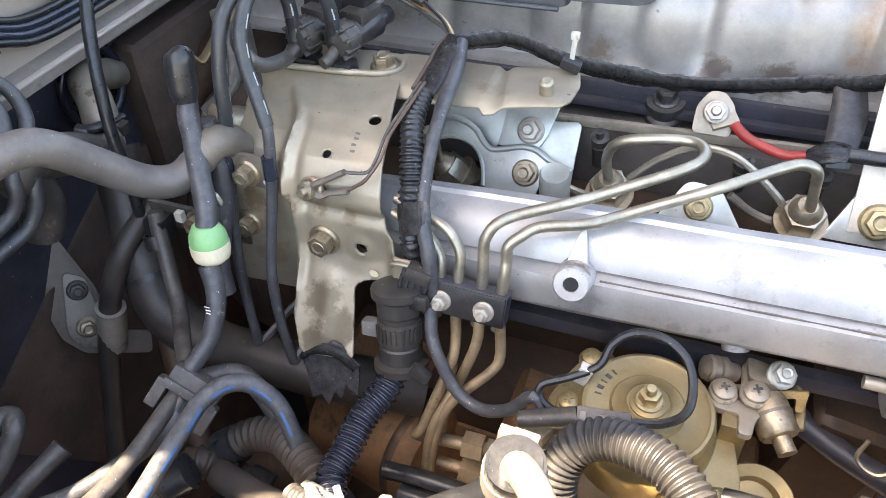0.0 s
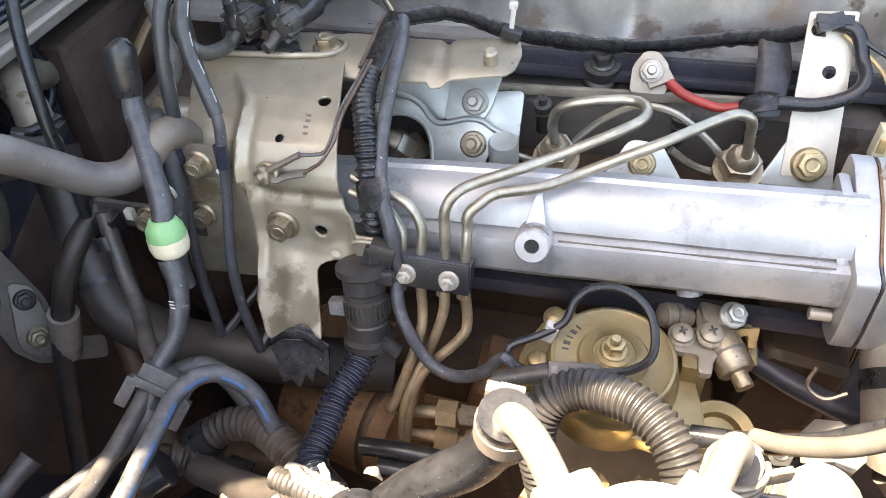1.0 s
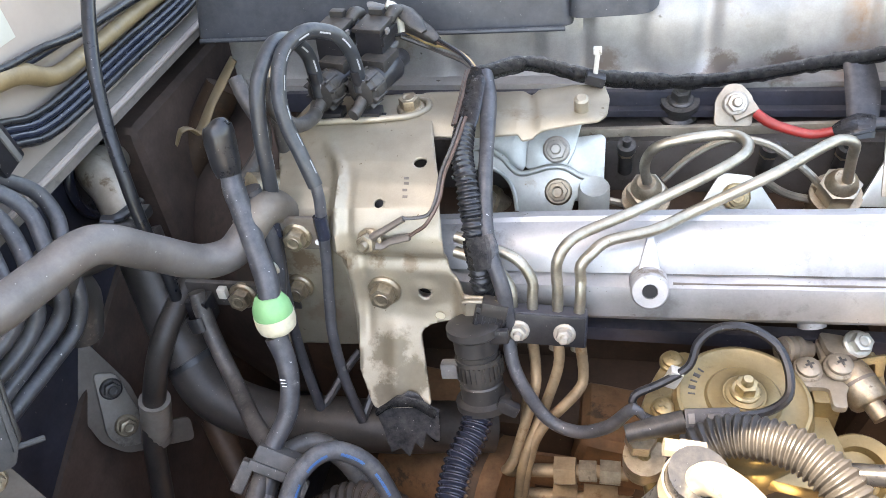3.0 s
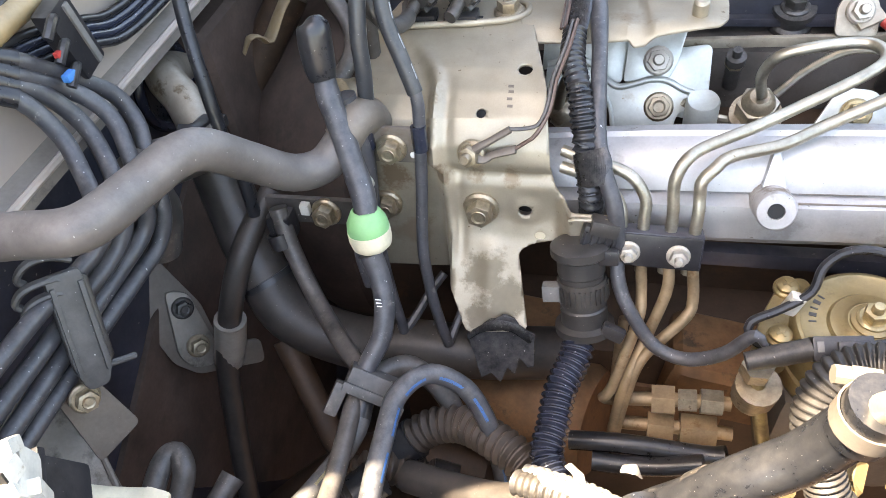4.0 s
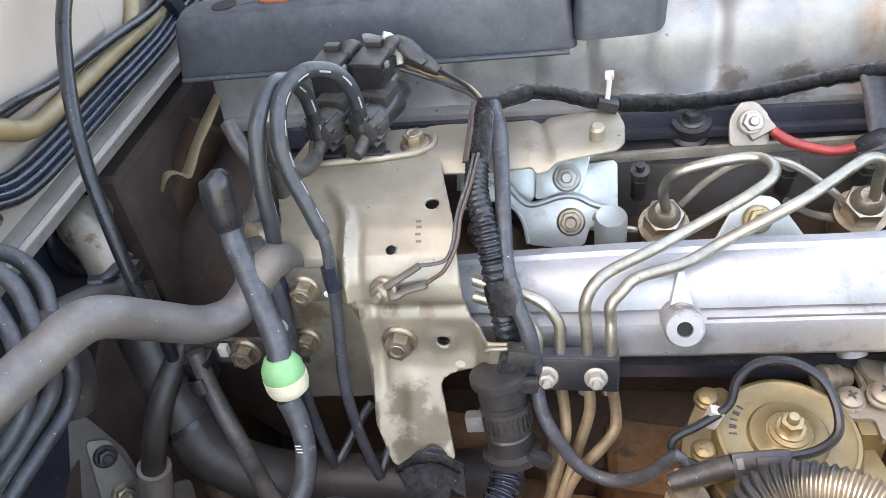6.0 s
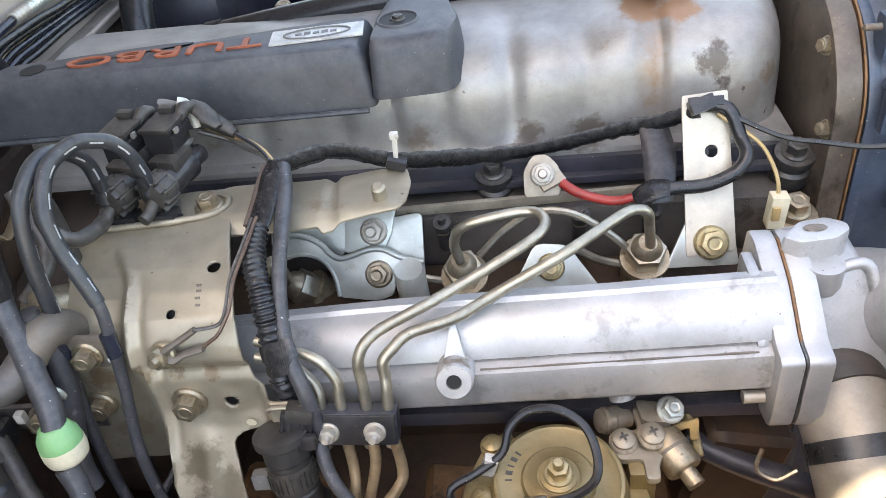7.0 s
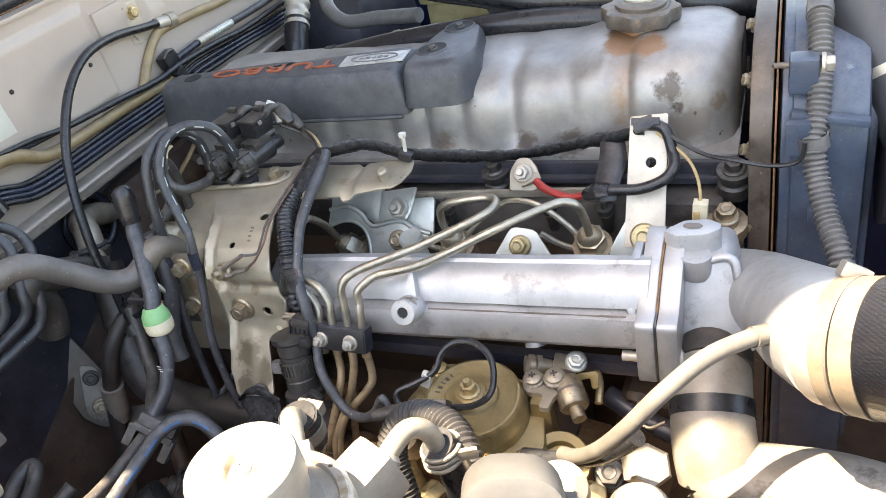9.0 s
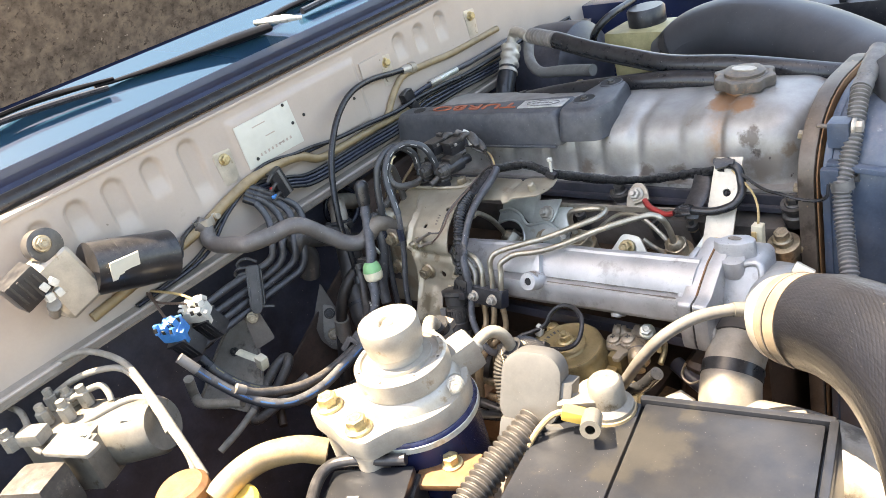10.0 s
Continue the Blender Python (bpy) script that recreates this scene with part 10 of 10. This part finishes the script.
part("boot", lathe([(0, 0.03), (0.018, 0.03), (0.020, 0.018), (0.015, 0.010), (0.022, 0.0), (0.024, -0.012), (0.016, -0.03), (0, -0.03)], 24, Matrix.Translation((-0.165, 0.210, 0.950))), "block", lj)
# Added pale lumps; their ragged outlines imitate jagged patches of sunlight.
rag_rng = random.Random(11)
for p_, a_, w_, h_ in (((-0.172, 0.226, 0.990), 0.4, 0.018, 0.026), ((-0.152, 0.236, 0.978), -0.3, 0.026, 0.018), ((-0.128, 0.232, 0.974), -0.6, 0.036, 0.016), ((-0.104, 0.220, 0.972), 0.2, 0.024, 0.020), ((-0.180, 0.234, 1.000), 0.9, 0.012, 0.018), ((-0.191, 0.194, 0.960), 0.3, 0.030, 0.024), ((-0.132, 0.208, 0.952), -0.4, 0.020, 0.036)):
    lt = thing("sun_patch_lump", p_, "dusty pale metal lump, ragged to stand for a patch of sun", "casting", "low castings")
    out_ = []
    for j in range(15):
        a2 = 2 * math.pi * j / 15
        grow = rag_rng.uniform(0.55, 1.1)
        out_.append((w_ * grow * math.cos(a2), h_ * grow * math.sin(a2)))
    lump = prism(out_, 0.012, None, 0.002)
    for v in lump.verts:
        v.co.z += 0.006 * noise.noise(Vector((v.co.x * 70, v.co.y * 70, a_ * 9)))
    lump.transform(Matrix.Translation(p_) @ Matrix.Rotation(a_, 4, "Z") @ Matrix.Rotation(0.6 * a_, 4, "X"))
    part("casting", lump, "dustyalu", lt)
    part("boss", lathe([(0, 0.010), (0.005, 0.010), (0.007, 0.006), (0.007, -0.01), (0, -0.01)], 12, at(Vector(p_) + Vector((-w_ * 0.35, 0, 0.002)), (0.2, -0.2, 1))), "dirtysteel", lt)
sc2 = thing("starter_housing", (0.002, 0.227, 0.980), "dusty yellowish starter housing with a stub shaft", "starter motor")
drm = at((0.012, 0.248, 0.930), (1, -0.1, 0.05))
part("drum", lathe([(0, 0.05), (0.022, 0.05), (0.026, 0.046), (0.026, 0.034), (0.034, 0.032), (0.036, 0.028), (0.036, 0.010), (0.031, 0.008), (0.031, -0.012), (0.038, -0.014), (0.038, -0.05), (0, -0.05)], 36, drm), "dirtysteel", sc2)
part("drum_band", lathe([(0.0365, 0.014), (0.0375, 0.015), (0.0375, 0.020), (0.0365, 0.021)], 36, drm), "rust", sc2)
for k in range(3):
    bolt(sc2, drm @ Vector((0.030 * math.cos(k * 2.1), 0.030 * math.sin(k * 2.1), 0.032)), (1, -0.1, 0.05), 0.0055, "darkbolt")
part("shaft", lathe([(0, 0.0), (0.007, 0.0), (0.007, 0.06), (0, 0.06)], 12, at((0.031, 0.257, 0.930), (1, -0.1, 0.05))), "darkbolt", sc2)
wn2 = thing("breather_union", (0.118, 0.235, 1.10), "dusty union and elbow under the breather hose", "union")
part("union_body", lathe([(0, 0.014), (0.010, 0.014), (0.017, 0.008), (0.018, -0.004), (0.012, -0.006), (0.012, -0.03), (0, -0.03)], 24, at((0.128, 0.238, 1.105), (0.1, -0.3, 1))), "dustyalu", wn2)
part("union_coil", lathe([(0.012, -0.01), (0.0175, -0.012), (0.0175, -0.016), (0.013, -0.018), (0.0175, -0.020), (0.0175, -0.024), (0.013, -0.026), (0.0165, -0.03), (0, -0.032)], 24, at((0.128, 0.238, 1.105), (0.1, -0.3, 1))), "brass", wn2)
part("hose_tail", tube([(0.112, 0.228, 1.112), (0.095, 0.230, 1.108), (0.075, 0.238, 1.10)], 0.006, 12, 0.004), "rubber", wn2)
for p_, r_, mt in (((0.163, 0.318, 1.040), 0.016, "dustyalu"), ((0.125, 0.300, 1.020), 0.012, "brass"), ((0.150, 0.275, 1.030), 0.014, "dustyalu")):
    fx = thing("lit_fitting", p_, "sunlit hex fitting below the manifold flange", "fitting", "lit fittings")
    part("hex", lathe([(0, 0.012), (r_ * 0.8, 0.012), (r_, 0.008), (r_, -0.012), (0, -0.012)], 6, at(p_, (0.4, -0.5, 0.7))), mt, fx)
    part("stem", lathe([(0, -0.012), (r_ * 0.5, -0.012), (r_ * 0.5, -0.04), (0, -0.04)], 12, at(p_, (0.4, -0.5, 0.7))), "rust", fx)
cr = thing("cross_rod", (0.15, 0.36, 1.03), "dark rod running below the flange", "rod")
part("rod", tube([(0.119, 0.400, 1.021), (0.153, 0.385, 1.012), (0.194, 0.370, 1.006)], 0.0085, 12, 0.01), "darkmetal", cr)
part("wire_hook", tube([(0.153, 0.36, 1.060), (0.150, 0.355, 1.048), (0.160, 0.350, 1.044), (0.172, 0.352, 1.050)], 0.0014, 6, 0.003), "bolt", cr)
# ---- far side of the bay ----
br = thing("brake_reservoir", (-0.165, 0.96, 1.16), "yellowed brake fluid reservoir with a black screw cap", "reservoir")
rm = Matrix.Translation((-0.168, 0.965, 1.205)) @ Matrix.Rotation(radians(-6), 4, "Z")
tank_ = part("tank", box((0.110, 0.075, 0.045), rm, 0.008), "reservoir", br)
part("tank_base", box((0.100, 0.065, 0.050), rm @ Matrix.Translation((0.003, 0, -0.045)), 0.008), "reservoir", br)
part("screw_cap", lathe([(0, 0.05), (0.028, 0.05), (0.031, 0.046), (0.031, 0.022), (0, 0.022)], 26, rm @ Matrix.Translation((0.002, 0.01, 0))), "plastic", br, "black screw cap")
part("level_line", box((0.111, 0.076, 0.002), rm @ Matrix.Translation((0, 0, -0.012)), 0.0005), "tan", tank_)
sv = thing("brake_servo", (-0.30, 0.98, 1.05), "dark round brake servo drum on the firewall", "brake servo")
part("drum", lathe([(0, 0.05), (0.06, 0.05), (0.095, 0.03), (0.10, 0.0), (0.10, -0.06), (0, -0.06)], 36, at((-0.33, 0.98, 1.14), (1, 0, 0.05))), "darkmetal", sv)
part("servo_line", tube([(-0.25, 0.93, 1.20), (-0.22, 0.90, 1.24), (-0.20, 0.92, 1.26), (-0.2, 1.0, 1.26)], 0.006, 10, 0.01), "rubber", sv)
rh = thing("coolant_riser", (-0.36, 0.81, 1.15), "black rubber riser hose with a dull metal elbow and clamp", "hose")
part("hose_wall", tube([(-0.350, 0.795, 1.10), (-0.355, 0.806, 1.176), (-0.362, 0.838, 1.21)], 0.016, 20, 0.008), "rubber", rh)
part("metal_collar", tube([(-0.360, 0.83, 1.203), (-0.364, 0.85, 1.222), (-0.368, 0.866, 1.238)], 0.0175, 20, 0.006, ribs=(0.016, 0.15)), "dustyalu", rh)
part("elbow", tube([(-0.366, 0.86, 1.236), (-0.362, 0.872, 1.258), (-0.335, 0.850, 1.268), (-0.290, 0.815, 1.268)], 0.0085, 14, 0.006), "dustyalu", rh, "dull bent metal pipe")
part("elbow", tube([(-0.300, 0.83, 1.262), (-0.285, 0.80, 1.235), (-0.25, 0.775, 1.222), (-0.20, 0.765, 1.226), (-0.14, 0.75, 1.23)], 0.0085, 14, 0.006), "conduitgrey", rh, "grey return pipe")
ac = thing("far_hose", (0.0, 0.72, 1.25), "black rubber hose with a pale crimped end, behind the valve cover", "hose")
part("crimp", tube([(-0.262, 0.79, 1.276), (-0.225, 0.765, 1.279), (-0.187, 0.743, 1.280)], 0.0125, 18, 0.004, ribs=(0.012, 0.12)), "greyhose", ac, "pale crimped sleeve")
part("hose_wall", tube([(-0.187, 0.743, 1.280), (-0.12, 0.725, 1.268), (-0.06, 0.715, 1.258), (0.009, 0.700, 1.250), (0.10, 0.695, 1.246), (0.20, 0.70, 1.23), (0.30, 0.74, 1.20)], 0.0125, 20, 0.008), "rubber", ac)
cuffed_hose("lower_far_hose", [(-0.24, 0.70, 1.205), (-0.15, 0.685, 1.222), (-0.06, 0.680, 1.232), (0.02, 0.680, 1.236), (0.10, 0.685, 1.23)], 0.0125, "rubber", "black hose along the far edge of the valve cover", "hose", seg=18, step=0.01)
fd_pts = [(-0.099, 0.920, 1.177), (-0.053, 0.920, 1.210), (0.025, 0.900, 1.227), (0.115, 0.860, 1.220), (0.199, 0.800, 1.206), (0.261, 0.740, 1.192), (0.320, 0.660, 1.135)]
fd = thing("far_duct", fd_pts[3], "wide black intake duct arching across the far side", "air duct")
part("duct_wall", tube(fd_pts, 0.048, 32, 0.010), "duct", fd)
part("mould_seam", tube([Vector(p) + Vector((0, -0.046, 0.012)) for p in fd_pts], 0.002, 6, 0.012), "duct", fd)
part("duct_band", tube([Vector(fd_pts[0]).lerp(Vector(fd_pts[1]), 0.3), Vector(fd_pts[0]).lerp(Vector(fd_pts[1]), 0.55)], 0.0495, 32, 0.006), "rubber", fd)
rd_pts = [(0.282, 0.620, 1.266), (0.314, 0.580, 1.226), (0.337, 0.550, 1.180), (0.364, 0.520, 1.141)]
rd = thing("radiator_hose", rd_pts[1], "thick black radiator hose in front of the belt cover", "hose")
part("hose_wall", tube(rd_pts, 0.030, 28, 0.008), "duct", rd)
part("hose_clamp", tube([Vector(rd_pts[1]).lerp(Vector(rd_pts[2]), 0.15), Vector(rd_pts[1]).lerp(Vector(rd_pts[2]), 0.27)], 0.0312, 28, 0.006), "dustyalu", rd, "dull steel clamp")
abx = thing("air_box", (0.25, 1.05, 1.15), "black plastic air filter box with clips", "air box")
part("lower_case", box((0.34, 0.22, 0.20), Matrix.Translation((0.20, 1.06, 1.08)), 0.012), "plastic", abx)
lid_ = part("lid", box((0.35, 0.23, 0.05), Matrix.Translation((0.20, 1.06, 1.215)), 0.014), "plastic", abx)
for k in range(5):
    part("lid_rib", box((0.010, 0.20, 0.012), Matrix.Translation((0.08 + 0.06 * k, 1.05, 1.243)), 0.003), "plastic", lid_)
for x_ in (0.10, 0.28):
    part("clip", box((0.02, 0.006, 0.05), Matrix.Translation((x_, 0.943, 1.195)), 0.002), "bright", abx, "spring steel clip")
fs = thing("fan_shroud", (0.45, 0.6, 1.0), "blue-grey radiator fan shroud with upright ribs", "fan shroud")
part("shroud", box((0.10, 0.50, 0.76), Matrix.Translation((0.56, 0.72, 0.88)), 0.02), "greyblue", fs)
for k in range(7):
    part("rib", box((0.008, 0.012, 0.30), Matrix.Translation((0.506, 0.52 + 0.06 * k, 1.10)), 0.003), "greyblue", fs)
pu2 = thing("fan_pulley", (0.335, 0.55, 1.15), "dark grooved belt pulley in front of the belt cover", "pulley")
part("pulley", lathe([(0, 0.028), (0.05, 0.028), (0.055, 0.022), (0.048, 0.016), (0.055, 0.010), (0.048, 0.004), (0.055, -0.002), (0.055, -0.014), (0, -0.014)], 36, at((0.325, 0.555, 1.155), (1, 0, 0))), "darkmetal", pu2)
part("belt", lathe([(0.0555, 0.020), (0.0575, 0.020), (0.0575, 0.002), (0.0555, 0.002)], 36, at((0.325, 0.555, 1.155), (1, 0, 0))), "rubber", pu2, "ribbed black belt")
for x_, y_, z_, s_ in ((-0.20, 0.80, 1.14, 0.09), (-0.05, 0.83, 1.12, 0.11), (0.08, 0.86, 1.13, 0.08), (-0.28, 0.72, 1.12, 0.07)):
    fz = thing("far_fitting", (x_, y_, z_ - s_ / 2), "dark dusty engine fitting on the exhaust side", "fitting", "far fittings")
    part("body", box((s_, s_ * 0.7, s_), Matrix.Translation((x_, y_, z_)) @ Matrix.Rotation(s_ * 5, 4, "Z"), s_ * 0.2, segs=3), "block", fz)
    bolt(fz, (x_, y_, z_ + s_ / 2), (0, -0.2, 1), 0.011, "bolt")
hose("far_pipe", [(-0.34, 0.70, 1.175), (-0.28, 0.685, 1.200), (-0.22, 0.70, 1.212), (-0.17, 0.72, 1.20)], 0.007, "rubber", "black pipe near the plastic cover", "pipe")

# wipers on the scuttle
wip = thing("windscreen_wiper", (-0.68, 0.40, 1.38), "black windscreen wiper lying along the glass with a bleached pivot cap", "wiper")
part("arm", tube([(-0.652, 0.600, 1.384), (-0.664, 0.540, 1.386), (-0.673, 0.480, 1.388), (-0.686, 0.390, 1.392), (-0.697, 0.300, 1.398)], [0.017, 0.019, 0.014, 0.009, 0.005], 10, 0.01, flat=0.45), "wiperblack", wip)
part("blade", tube([(-0.692, 0.330, 1.400), (-0.708, 0.250, 1.408), (-0.713, 0.200, 1.411), (-0.712, 0.150, 1.411), (-0.708, 0.020, 1.410)], [0.004, 0.008, 0.008, 0.008, 0.006], 10, 0.01, flat=0.6), "wiperblack", wip)
part("blade_rail", tube([(-0.682, 0.312, 1.392), (-0.692, 0.235, 1.399), (-0.700, 0.150, 1.404), (-0.702, 0.020, 1.405)], 0.0045, 8, 0.02), "rubber", wip, "narrow rail under the blade")
part("pivot_cap", tube([(-0.680, 0.596, 1.396), (-0.658, 0.612, 1.392), (-0.646, 0.632, 1.388), (-0.634, 0.660, 1.380)], [0.005, 0.011, 0.012, 0.005], 12, 0.004, flat=0.6, rough=0.15), "white", wip, "bleached peeling cap")
wip2 = thing("windscreen_wiper", (-0.69, 0.7, 1.39), "black windscreen wiper arm across the glass", "wiper")
part("arm", tube([(-0.680, 0.600, 1.392), (-0.690, 0.680, 1.396), (-0.692, 0.778, 1.398), (-0.700, 0.950, 1.41)], [0.007, 0.009, 0.008, 0.006], 10, 0.02, flat=0.5), "wiperblack", wip2)
part("blade", tube([(-0.665, 0.690, 1.384), (-0.668, 0.790, 1.388), (-0.675, 0.95, 1.40)], 0.006, 8, 0.03), "rubber", wip2)
